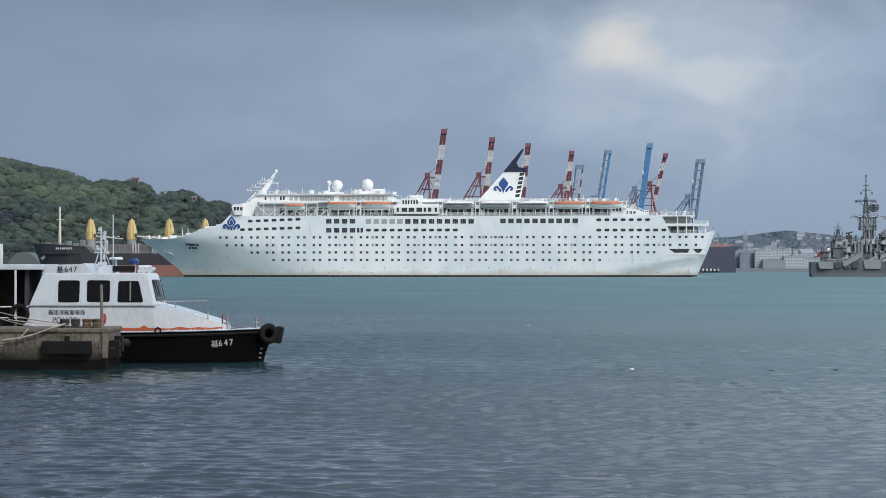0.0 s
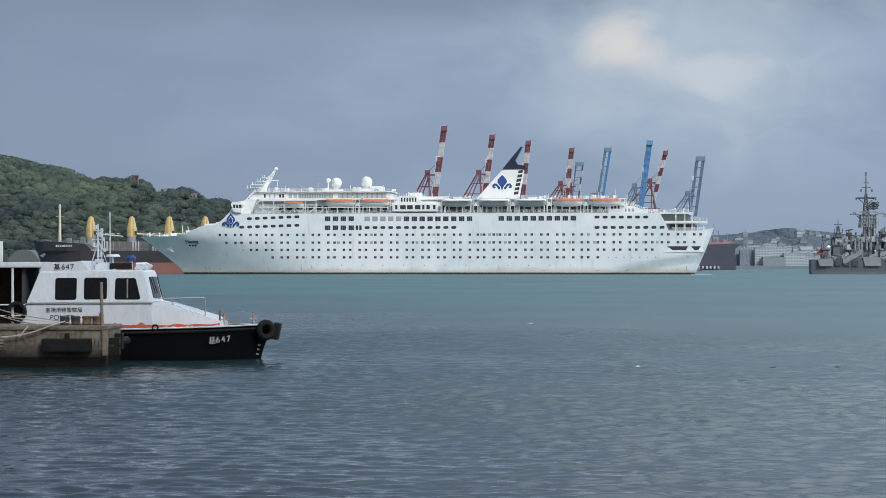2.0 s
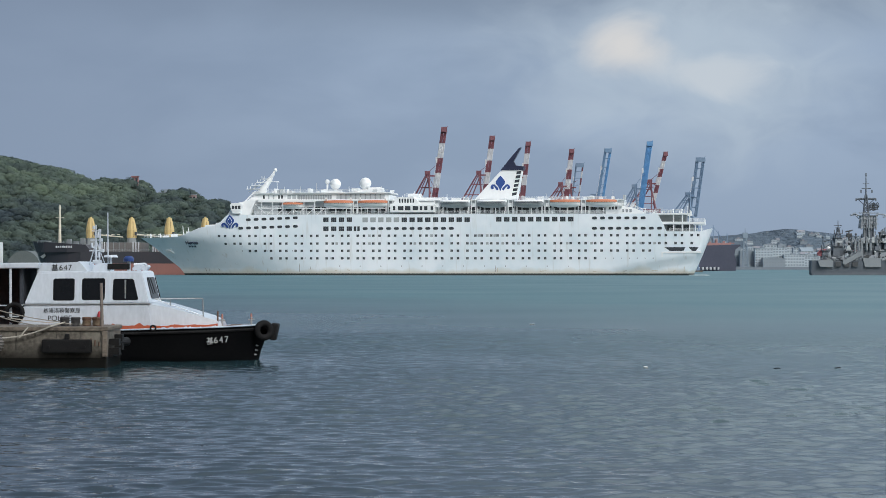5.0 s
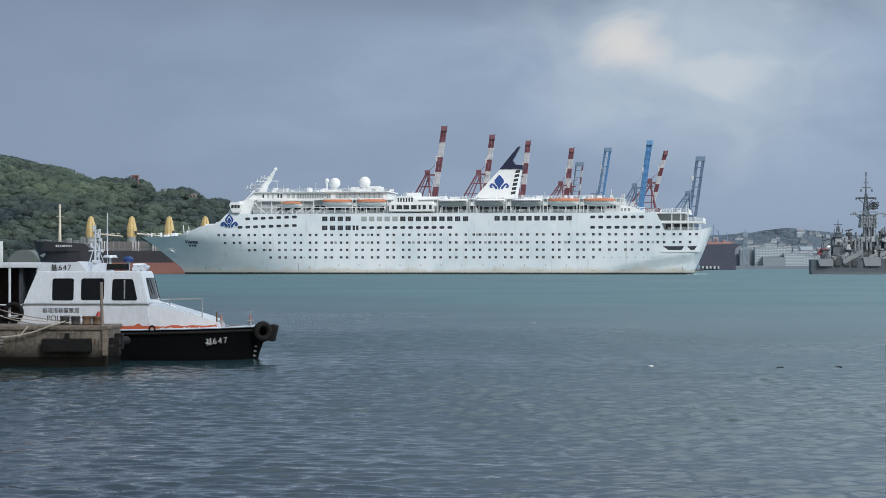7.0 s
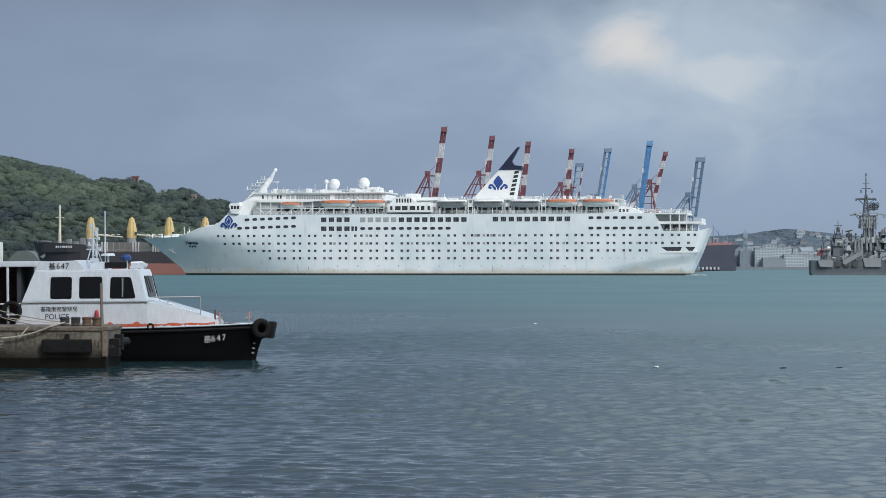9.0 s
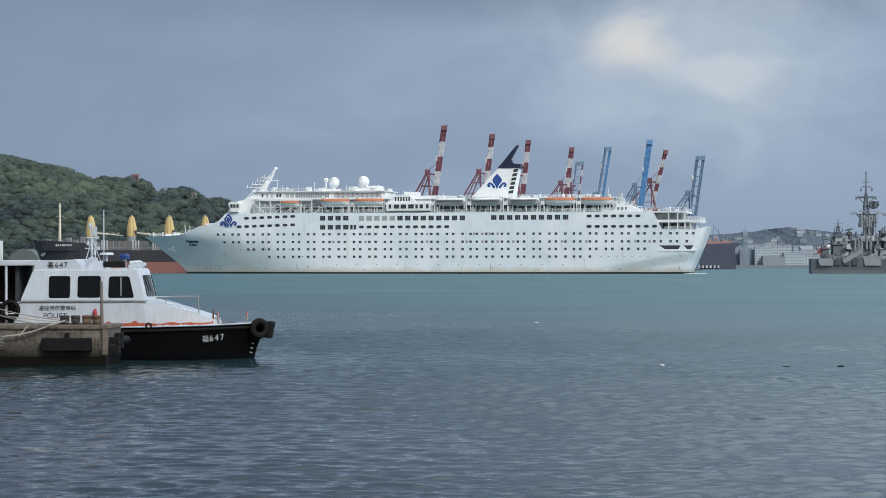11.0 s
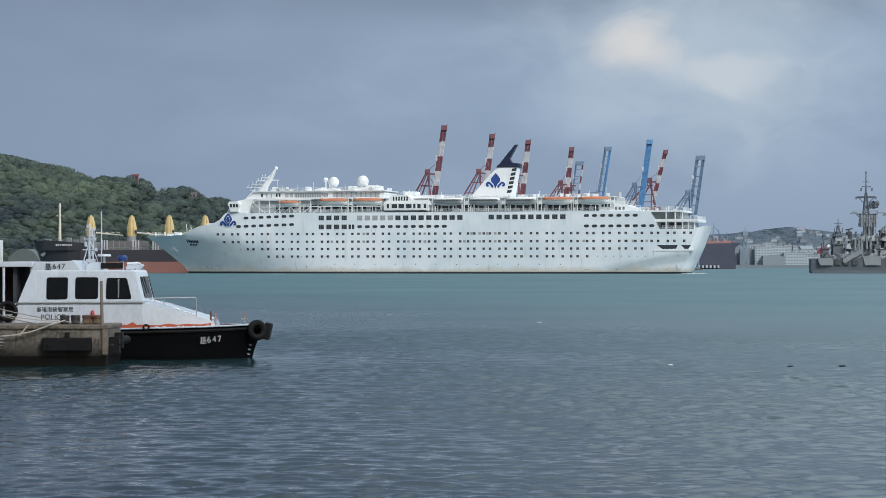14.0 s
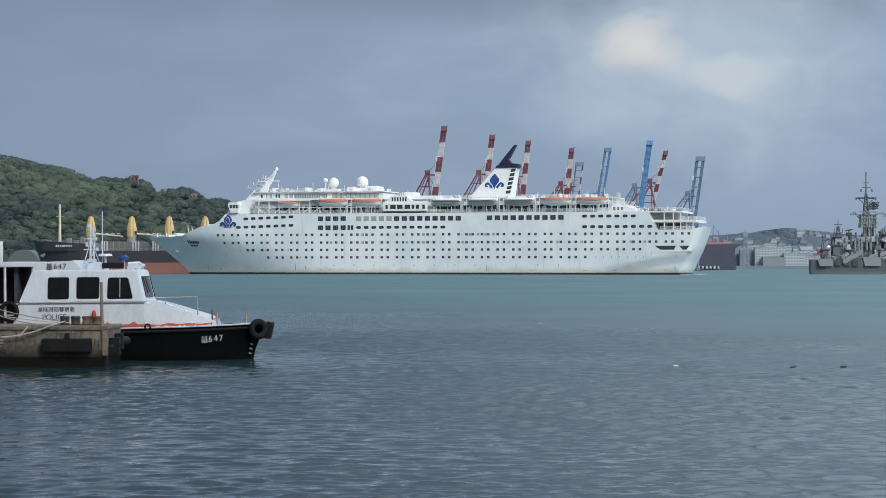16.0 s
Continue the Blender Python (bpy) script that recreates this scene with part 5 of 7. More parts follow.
def build_pontoon():
    p = thing("pontoon", LIFT, "weathered concrete mooring pontoon with rubber fenders", "pontoon")
    bm = bmesh.new()
    box(bm, -18, -10.02, 68.0, 70.9, -0.6, 1.17, 0, 0.06)
    bmesh.ops.subdivide_edges(bm, edges=[e for e in bm.edges if e.calc_length() > 1], cuts=14, use_grid_fill=True)
    for v in bm.verts:
        d = noise.noise(v.co * 1.7) * 0.025
        v.co += Vector((0, d, d * 0.4))
    part("body", bm, TIDE, p, "stained brown concrete")
    bm = bmesh.new()
    box(bm, -18, -9.98, 67.94, 70.96, 1.07, 1.19, 0, 0.03)
    part("coping", bm, CONCRETE, p)
    for x0, x1 in ((-11.93, -10.46), (-15.2, -13.7)):
        bm = bmesh.new()
        box(bm, x0, x1, 67.72, 68.0, 0.42, 0.82, 0, 0.05)
        f = part("fender", bm, RUBBER, p, "black rubber fender")
        bm = bmesh.new()
        xm = (x0 + x1) / 2
        box(bm, xm - 0.06, xm + 0.06, 67.8, 68.0, 0.82, 0.98, 0, 0.02)
        part("fender_bracket", bm, RUBBER, f)
        for s in (x0 + 0.2, x1 - 0.2):
            bm = bmesh.new()
            rod(bm, (s, 67.68, 0.6), (s, 67.75, 0.6), 0.04, 8)
            part("bolt", bm, RUBBER, f)
    rs = random.Random(12)
    for k in range(14):      # dark weeping stains under the coping
        x = -17.6 + 0.56 * k + rs.uniform(-0.2, 0.2)
        bm = bmesh.new()
        w, h = rs.uniform(0.008, 0.026), rs.uniform(0.12, 0.6)
        prism(bm, [(x - w, 1.06), (x + w, 1.06), (x + w * 0.6, 1.06 - h * 0.6), (x, 1.06 - h), (x - w * 0.7, 1.06 - h * 0.5)], 67.962, 68.06)
        part("weeping_stain", bm, STAIN, p)
    bm = bmesh.new()
    box(bm, -10.16, -10.0, 67.93, 68.1, 0.3, 1.07, 0, 0.03)
    part("corner_post", bm, CONCRETE, p, "worn pale concrete corner")
    for z in (0.35, 0.62):
        pieces("end_fender", [(-10.02, -9.72, 68.4, 68.75, z, z + 0.2), (-10.02, -9.78, 69.5, 69.9, z + 0.1, z + 0.3)], RUBBER, p)
    pieces("end_fender", [(-10.02, -9.9, 68.3, 70.2, 0.28, 0.34)], RUBBER, p)
    bm = bmesh.new()
    rod(bm, (-10.05, 69.9, 0.66), (-9.84, 70.9, 0.66), 0.14, 12)
    part("cylinder_fender", bm, RUBBER, p)
    for i in range(3):
        bm = bmesh.new()
        rod(bm, (-10.5 + i * 0.12, 67.98, 0.62), (-10.5 + i * 0.12, 67.98, 0.85 - 0.05 * i), 0.018, 6)
        part("rebar", bm, RUST, p)
    return p


def lifted(name, bm, material):
    ob = obj_of(name, bm, material)
    ob.matrix_basis = LIFT
    return ob


def bollard(x, y, material, label):
    b = thing("bollard", pose(x, y, 1.225), label, "bollard", "bollards on the pontoon")
    bm = bmesh.new()
    for (z0, r0), (z1, r1) in zip(((0, 0.15), (0.03, 0.125), (0.15, 0.115), (0.21, 0.145), (0.25, 0.155)), ((0.03, 0.125), (0.15, 0.115), (0.21, 0.145), (0.25, 0.155), (0.285, 0.13))):
        rod(bm, (0, 0, z0), (0, 0, z1), r0, 14, r1)
    part("post", bm, material, b)
    bm = bmesh.new()
    rod(bm, (0, 0, -0.01), (0, 0, 0.025), 0.2, 14)
    part("flange", bm, material, b)
    bm = bmesh.new()
    for k in range(4):
        torus(bm, (0.004 * (k % 2), 0.003 * k, 0.055 + 0.036 * k), 0.128, 0.018, "z", 16, 6)
    part("rope_coil", bm, OLD_ROPE if material is RUST else TARRED, b, "turns of old rope")


build_pontoon()
OLD_ROPE = mat("old_brown_rope", (0.2, 0.15, 0.1), 0.9, rgb2=(0.11, 0.08, 0.06), scale=9)
TARRED = mat("tarred_rope", (0.045, 0.045, 0.045), 0.9, rgb2=(0.1, 0.095, 0.09), scale=9)
DARK_IRON = mat("dark_iron", (0.03, 0.03, 0.032), 0.6, rgb2=(0.09, 0.08, 0.08), scale=5, bump=0.01)
for bx, mt, lab in ((-11.45, DARK_IRON, "black iron bollard wound with rope on the pontoon"), (-11.12, DARK_IRON, "black iron bollard wound with rope on the pontoon"),
                    (-10.78, RUST, "rusty iron bollard on the pontoon edge"), (-10.48, RUST, "rusty iron bollard on the pontoon edge")):
    bollard(bx, 69.0, mt, lab)
bm = bmesh.new()
rod(bm, (-10.2, 68.3, 0.5), (-10.24, 68.3, 2.5), 0.055, 8, 0.045)
tagged(lifted("mooring_pole", bm, mat("weathered_wood", (0.2, 0.17, 0.15), 0.85, rgb2=(0.1, 0.09, 0.08), scale=4, stretch=(3, 3, 0.4))), "weathered grey mooring pole at the pontoon corner", "pole")
for k, (a, b, sag) in enumerate((((-14.8, 67.82, 1.2), (-11.7, 67.84, 1.2), 0.34), ((-11.7, 67.84, 1.2), (-11.4, 69.0, 1.32), 0.0), ((-12.35, 67.84, 1.19), (-12.6, 67.8, 0.88), 0.0), ((-13.1, 68.6, 1.45), (-10.7, 69, 1.25), 0.05),
                                  ((-14.2, 71.4, 1.7), (-11.4, 69, 1.3), 0.06), ((-14.0, 71.0, 1.5), (-12.2, 68.6, 1.22), 0.04))):
    bm = bmesh.new()
    swag(bm, a, b, sag, 0.026 if k < 3 else 0.016)
    tagged(lifted("mooring_rope", bm, ROPE), "pale mooring rope slung along the pontoon", "rope", "mooring ropes")
bm = bmesh.new()
ball(bm, (-13.42, 67.72, 0.72), 0.36, 14, 10)
for i in range(8):
    torus(bm, (-13.42, 67.72, 0.42 + 0.085 * i), math.sqrt(max(0.01, 0.37 ** 2 - (0.3 - 0.085 * i) ** 2)), 0.02, "z", 18, 5)
tagged(lifted("rope_fender", bm, mat("old_rope", (0.18, 0.17, 0.16), 0.9, rgb2=(0.1, 0.1, 0.09), scale=8)), "round grey rope fender hung on the pontoon", "fender")


# ---- container cranes on the far quay ----
def build_crane(x, y, foot, top, lean, paint, bands, gap, wide, label, left=None, peak=0.4):
    """Ship-to-shore crane with its boom raised; foot and top are heights, lean the boom's shift to the right."""
    c = thing("container_crane", pose(x, y, 1.0), label, "crane", "container cranes")
    frame_paint = CR_SLATE if bands == 0 else paint
    B = Vector((lean, 0, top))
    A = Vector((-lean * 0.2, 0, foot - (top - foot) * 0.2))
    n = 6
    base = foot - 12
    for i in range(n):
        p, q = A.lerp(B, i / n), A.lerp(B, (i + 1) / n)
        tone = (paint, CR_WHITE)[bands and (n - 1 - i) % 2]
        for sg in (-1, 1):
            bm = bmesh.new()
            for e in (-1, 1):
                rod(bm, p + Vector((sg * gap + e * wide * 0.4, 0, 0)), q + Vector((sg * gap + e * wide * 0.4, 0, 0)), wide * 0.22, 4)
            for j in range(4):
                u, v = p.lerp(q, j / 4), p.lerp(q, (j + 1) / 4)
                s = 1 if j % 2 else -1
                rod(bm, u + Vector((sg * gap - s * wide * 0.4, -0.1, 0)), v + Vector((sg * gap + s * wide * 0.4, -0.1, 0)), wide * 0.13, 4)
            rod(bm, p + Vector((sg * gap, 0.3, 0)), q + Vector((sg * gap, 0.3, 0)), wide * 0.34, 4)
            if sg < 0:
                rod(bm, q + Vector((-gap, 0, 0)), q + Vector((gap, 0, 0)), wide * 0.2, 4)
            part("boom_section", bm, left if left and sg < 0 else tone, c)
    bm = bmesh.new()      # walkway with its ladder beside the boom
    w0 = A + Vector((-gap - wide * 0.9, -0.4, 0))
    w1 = A.lerp(B, 0.62) + Vector((-gap - wide * 0.9, -0.4, 0))
    rod(bm, w0, w1, 0.14, 4)
    for i in range(9):
        v = w0.lerp(w1, i / 8)
        rod(bm, v, v + Vector((wide * 0.6, 0.3, 0)), 0.12, 4)
    v = A.lerp(B, 0.64)
    box(bm, v.x - gap - wide * 1.1, v.x - gap - wide * 0.4, -0.8, 0.4, v.z - 1, v.z + 2.2)
    part("boom_ladder", bm, CR_WHITE, c)
    bm = bmesh.new()
    box(bm, lean - gap - wide * 0.6, lean + gap + wide * 0.6, -1.2, 1.2, top - 2.2, top + 1.0)
    rod(bm, (lean + gap, 0, top), (lean + gap + 1.2, 0, top + 1.6), 0.25)
    part("boom_tip", bm, left or paint, c)
    # apex frame and stays, left of the boom
    ax = -4.5
    bm = bmesh.new()
    apex = Vector((ax, 0, foot + (top - foot) * peak))
    for yy in (-4, 4):
        rod(bm, apex + Vector((0, yy * 0.3, 0)), (ax + 4.5, yy, base), 0.6, 4)
        rod(bm, apex + Vector((0, yy * 0.3, 0)), (ax - 17, yy, base), 0.5, 4)
        rod(bm, apex + Vector((1, yy * 0.3, -3)), (ax - 9, yy, base), 0.42, 4)
    box(bm, ax - 1.6, ax + 2.0, -2, 2, apex.z - 1.2, apex.z + 1.2)
    for k in (0.3, 0.55, 0.8):
        za = apex.z + (base - apex.z) * k
        rod(bm, (ax - 17 * k, -2.5, za), (ax + 4.5 * k, -2.5, za), 0.28, 4)
    rod(bm, apex + Vector((0.8, -2, 0)), (ax - 13, -5, base), 0.32, 4)
    rod(bm, apex + Vector((1.6, -2, 0)), (ax + 1.0, -5, base), 0.4, 4)
    box(bm, ax - 0.4, ax + 5.0, -1, 1, apex.z - 2.4, apex.z - 1.4)
    rod(bm, (ax - 4, 0, (apex.z + foot) / 2), (ax + 3, 0, (apex.z + foot) / 2), 0.35, 4)
    part("apex_frame", bm, frame_paint, c)
    bm = bmesh.new()
    rod(bm, apex, A.lerp(B, 0.62), 0.16, 4)
    rod(bm, apex, A.lerp(B, 0.3), 0.16, 4)
    part("stay", bm, frame_paint, c)
    # portal
    for sx in (-16, 2):
        for yy in (-9, 9):
            bm = bmesh.new()
            rod(bm, (sx, yy, 0), (sx, yy, base), 1.0, 4)
            box(bm, sx - 1.4, sx + 1.4, yy - 3, yy + 3, 0, 1.6)
            part("leg", bm, paint, c)
    bm = bmesh.new()
    for yy in (-9, 9):
        box(bm, -17, 3, yy - 0.8, yy + 0.8, 13, 15)
        rod(bm, (-16, yy, 15), (2, yy, base - 2), 0.5, 4)
    for yy in (-3, 3):
        box(bm, -30, 2, yy - 0.7, yy + 0.7, base - 2.4, base)
    for sx in (-16, 2):
        box(bm, sx - 0.8, sx + 0.8, -9, 9, base - 4, base - 2.4)
    part("portal_beam", bm, paint, c)
    bm = bmesh.new()
    box(bm, -24, -13, -4, 4, base, base + 5, 0, 0.2)
    part("machinery_house", bm, CR_WHITE, c)
    return c


bm = bmesh.new()
prism(bm, [(-320, 1470), (160, 1470), (160, 1590), (176, 1590), (176, 1685), (192, 1685), (192, 1900), (-320, 1900)], -2, 1.0, 0, "z")
tagged(obj_of("quay_cranes", bm, CONCRETE), "broad concrete quay under the container cranes", "quay", kind="structure")

CR_BLUE2 = mat("crane_slate_blue", (0.15, 0.255, 0.40), 0.6, rgb2=(0.19, 0.28, 0.4), scale=0.2)
RWL = "red and white container crane with raised boom on the quay"
BLL = "blue container crane with raised boom on the quay"
SLL = "slate grey container crane with raised boom on the quay"
build_crane(-5.9, 1500, 44.9, 93.6, 6.7, CR_RED, 1, 1.0, 1.55, RWL)
build_crane(29.4, 1600, 52.4, 93.7, 5.2, CR_RED, 1, 1.0, 1.55, RWL)
build_crane(59.4, 1700, 55.5, 95.1, 4.2, CR_RED, 1, 1.0, 1.55, RWL)
build_crane(94.6, 1750, 54.9, 92.2, 4.3, CR_RED, 1, 1.0, 1.55, RWL, None, 0.31)
build_crane(104.4, 1800, 56.4, 83.6, 3.6, CR_RED, 1, 2.6, 1.0, "weathered red crane with twin boom girders on the quay", CR_SLATE)
build_crane(125.0, 1800, 60.8, 95.2, 5.4, CR_BLUE, 0, 1.9, 1.6, BLL, CR_BLUE2, -0.05)
build_crane(138.8, 1600, 43.7, 89.7, 6.4, CR_BLUE, 0, 1.0, 1.7, BLL, None, 0.34)
build_crane(158.5, 1700, 57.6, 87.6, 7.6, CR_RED, 1, 0.8, 1.3, RWL, None, 0.3)
build_crane(187.1, 1700, 47.1, 83.3, 5.1, CR_SLATE, 0, 2.3, 1.95, SLL, CR_SLATE, 0.28)


# ---- woods ----
def woods(name, spots, seed, label, leaf=0.62, per=105, green=None, flat=1.0, stir=1.0):
    """Crowns of many small leaf clumps on the given spots (x, y, z of the crown's middle, radius)."""
    rng = np.random.default_rng(seed)
    spots = np.array(spots)
    ico = bmesh.new()
    bmesh.ops.create_icosphere(ico, subdivisions=1, radius=1)
    iv = np.array([v.co[:] for v in ico.verts])
    itri = np.array([[v.index for v in f.verts] for f in ico.faces])
    ico.free()
    n = len(spots)
    core = spots[:, None, :3] + iv[None] * (spots[:, None, 3:4] * np.array([0.84, 0.84, 0.74 * flat])) * rng.uniform(0.85, 1.1, (n, len(iv), 1))
    cv = core.reshape(-1, 3)
    cf = (itri[None] + (np.arange(n) * len(iv))[:, None, None]).reshape(-1, 3)
    d = rng.normal(size=(n, per, 3))
    d /= np.linalg.norm(d, axis=2, keepdims=True)
    d[:, :, 2] = np.abs(d[:, :, 2]) * 1.0 - 0.25
    # uneven lobes
    lob = 1 + 0.22 * np.sin(d[:, :, 0:1] * 5 + spots[:, None, 0:1]) * np.sin(d[:, :, 2:3] * 6 + spots[:, None, 1:2])
    c = spots[:, None, :3] + d * spots[:, None, 3:4] * lob * np.array([1, 1, 0.85 * flat]) * rng.uniform(0.82, 1.1, (n, per, 1))
    a = rng.normal(size=(n, per, 3))
    b = np.cross(a, d + 0.35 * stir * rng.normal(size=(n, per, 3)))
    a = np.cross(b, d + 0.2 * stir * rng.normal(size=(n, per, 3)))
    a /= np.linalg.norm(a, axis=2, keepdims=True)
    b /= np.linalg.norm(b, axis=2, keepdims=True)
    sz = leaf * rng.uniform(0.6, 1.3, (n, per, 1))
    q = np.stack([c + a * sz, c + (b * 0.9 - a * 0.5) * sz, c - (b * 0.9 + a * 0.5) * sz], 2).reshape(-1, 3)
    lf = np.arange(len(q)).reshape(-1, 3)
    me = bpy.data.meshes.new(name)
    V = np.concatenate([q, cv])
    loops = np.concatenate([lf.ravel(), (cf + len(q)).ravel()])
    starts = np.arange(len(lf) + len(cf)) * 3
    me.vertices.add(len(V)), me.vertices.foreach_set("co", V.astype(np.float32).ravel())
    me.loops.add(len(loops)), me.loops.foreach_set("vertex_index", loops.astype(np.int32))
    me.polygons.add(len(starts)), me.polygons.foreach_set("loop_start", starts.astype(np.int32))
    me.polygons.foreach_set("material_index", np.concatenate([np.zeros(len(lf)), np.ones(len(cf))]).astype(np.int32))
    me.polygons.foreach_set("use_smooth", np.ones(len(starts), dtype=bool))
    me.update(calc_edges=True)
    me.validate()
    me.materials.append(green or LEAF), me.materials.append(green or LEAF)
    return tagged(new(name, me), label, "woods", kind="stuff")


def hill_sheet(name, x0, x1, y0, y1, nx, ny, f, material, label):
    bm = bmesh.new()
    g = [[bm.verts.new((x, y, f(x, y))) for x in np.linspace(x0, x1, nx)] for y in np.linspace(y0, y1, ny)]
    for j in range(ny - 1):
        for i in range(nx - 1):
            bm.faces.new((g[j][i], g[j][i + 1], g[j + 1][i + 1], g[j + 1][i])).smooth = True
    return tagged(obj_of(name, bm, material), label, "hill", kind="structure")


RIDGE = [(-700, 96), (-500, 84), (-330, 74), (-272, 72.5), (-258, 68), (-237, 62.5), (-221, 55.5), (-206, 56.5), (-189, 57), (-184, 53), (-179, 46), (-171, 50), (-157, 50.5),
         (-150, 43.5), (-140, 44.5), (-133, 44), (-129, 38), (-115, 27), (-95, 14), (-70, 5), (-50, 1)]


def near_hill(x, y):
    r = lerp(x, RIDGE) - 5.4
    t = min(1.0, max(0.0, (y - 1150) / 250))
    h = r * (t * t * (3 - 2 * t)) * (1 if y < 1420 else max(0.2, 1 - (y - 1420) / 400))
    return 0.9 + h + 3.0 * noise.noise(Vector((x * 0.02, y * 0.02, 0))) * t + (1.5 if t > 0 else -1)


hill_sheet("ground_hill", -700, -45, 1140, 1700, 80, 50, near_hill, SOIL, "wooded headland beside the harbour")
rr = random.Random(11)
spots = []
for _ in range(4300):
    x, y = rr.uniform(-420, -62), 1150 + 290 * rr.random() ** 0.85
    if x < y * -0.2:
        continue
    h = near_hill(x, y)
    r = rr.uniform(2.4, 4.8) * (1.5 if rr.random() < 0.16 else 1)
    if (abs(x + 169.5) < 6.5 or abs(x + 153.5) < 4 or abs(x + 163) < 2.5) and 1378 < y < 1402 or abs(x + 189.5) < 3 and y > 1388:
        continue
    if y < 1170 and rr.random() < 0.3:
        continue
    spots.append((x, y, h + r * 0.1, r))
for _ in range(70):      # taller crowns that break the skyline
    x, y = rr.uniform(-300, -125), rr.uniform(1385, 1430)
    r = rr.uniform(4.2, 6.0)
    if min(abs(x + 169.5) - 7, abs(x + 153.5) - 5, abs(x + 189.5) - 6) > 0 or y > 1412:
        spots.append((x, y, near_hill(x, y) + r * 0.2, r))
woods("hill_trees", spots, 3, "dense green woods covering the headland", leaf=0.72, per=190, flat=0.8, stir=0.7)


def small_house(name, x, y, z, w, d, h, wall, roof, label, floors=2, cols=4, cat="house", pitched=False):
    t = thing(name, pose(x, y, z), label, cat)
    bm = bmesh.new()
    box(bm, -w / 2, w / 2, 0, d, 0, h)
    body = part("wall", bm, wall, t)
    bm = bmesh.new()
    if pitched:
        prism(bm, [(-0.4, h), (d + 0.4, h), (d / 2, h + d * 0.3)], -w / 2 - 0.3, w / 2 + 0.3, 0, "x")
    else:
        box(bm, -w / 2 - 0.3, w / 2 + 0.3, -0.3, d + 0.3, h, h + 0.5)
        if w > 6:
            box(bm, -w * 0.15, w * 0.1, d * 0.3, d * 0.7, h + 0.5, h + 2.4)
    part("roof", bm, roof, t)
    for i in range(floors):
        fh, cw = h / floors, w / cols
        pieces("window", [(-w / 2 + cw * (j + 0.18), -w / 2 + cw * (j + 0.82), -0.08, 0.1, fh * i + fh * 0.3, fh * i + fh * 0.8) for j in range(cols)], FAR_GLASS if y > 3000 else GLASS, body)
        bm = bmesh.new()
        box(bm, -w / 2, w / 2, -0.35, -0.01, fh * (i + 1) - 0.35, fh * (i + 1) - 0.1)
        part("sill_band", bm, wall, body)
    return t


# haze of distance mixed into window, tile, pale and grey wall colours
FAR_GLASS = mat("hazed_window_glass", (0.225, 0.262, 0.292), 0.5, scale=0.2)
FAR_TILE = mat("hazed_roof_tile", (0.24, 0.235, 0.255), 0.8, rgb2=(0.21, 0.215, 0.235), scale=0.1)
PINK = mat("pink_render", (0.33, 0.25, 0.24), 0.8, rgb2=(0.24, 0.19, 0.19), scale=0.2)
PALE_WALL = mat("hazed_pale_render", (0.42, 0.475, 0.515), 0.8, rgb2=(0.33, 0.375, 0.415), scale=0.08)
GREY_WALL = mat("hazed_grey_render", (0.25, 0.29, 0.325), 0.8, rgb2=(0.2, 0.24, 0.27), scale=0.08)
RED_BRICK = mat("red_brick", (0.3, 0.15, 0.15), 0.8, rgb2=(0.24, 0.13, 0.13), scale=0.3)
small_house("hill_tower", -189.5, 1401, 51.0, 4.0, 4, 8, RED_BRICK, RED_BRICK, "small red brick tower on the wooded ridge", 2, 2, "tower")
small_house("hill_pavilion", -169.5, 1392, 43.0, 9, 6, 5.5, PINK, GREY_WALL, "pinkish pavilion among the ridge trees", 2, 4)
small_house("hill_hut", -153.5, 1396, 42.6, 4, 5, 5, PINK, GREY_WALL, "dull pink hut among the ridge trees", 1, 2, "hut")
small_house("hill_lodge", -163, 1396, 44.5, 3.5, 4, 5, PALE_WALL, GREY_WALL, "pale lodge among the ridge trees", 2, 2)
# shore at the foot of the headland
bm = bmesh.new()
prism(bm, [(-600, -2), (-600, 2.2), (-40, 2.2), (-40, -2)], 1128, 1160)
tagged(obj_of("quay_headland", bm, CONCRETE), "low stone quay at the foot of the headland", "quay", kind="structure")
bm = bmesh.new()
prism(bm, [(-206.5 + 8.5 * math.cos(math.pi * i / 13), 2 + 9.5 * math.sin(math.pi * i / 13)) for i in range(14)], 1122, 1150)
tagged(obj_of("storage_shed", bm, mat("shed_sheeting", (0.12, 0.135, 0.135), 0.8, rgb2=(0.085, 0.1, 0.1), scale=0.3)), "round-roofed grey storage shed at the shore", "shed")
tower = thing("harbour_tower", pose(-228.0, 1135, 2.2), "white harbour office tower at the shore", "building")
bm = bmesh.new()
box(bm, -7, 7, 0, 10, 0, 13.6, 0, 0.1)
box(bm, -6, 4, 2, 8, 13.6, 14.4, 0, 0.1)
tw_wall = part("wall", bm, WHITE, tower)
for i in range(4):
    pieces("window", [(x, x + 1.3, -0.08, 0.1, 1.6 + 3 * i, 3.2 + 3 * i) for x in (-5.5, -2.8, 0.0, 2.8, 4.8)], GLASS, tw_wall)

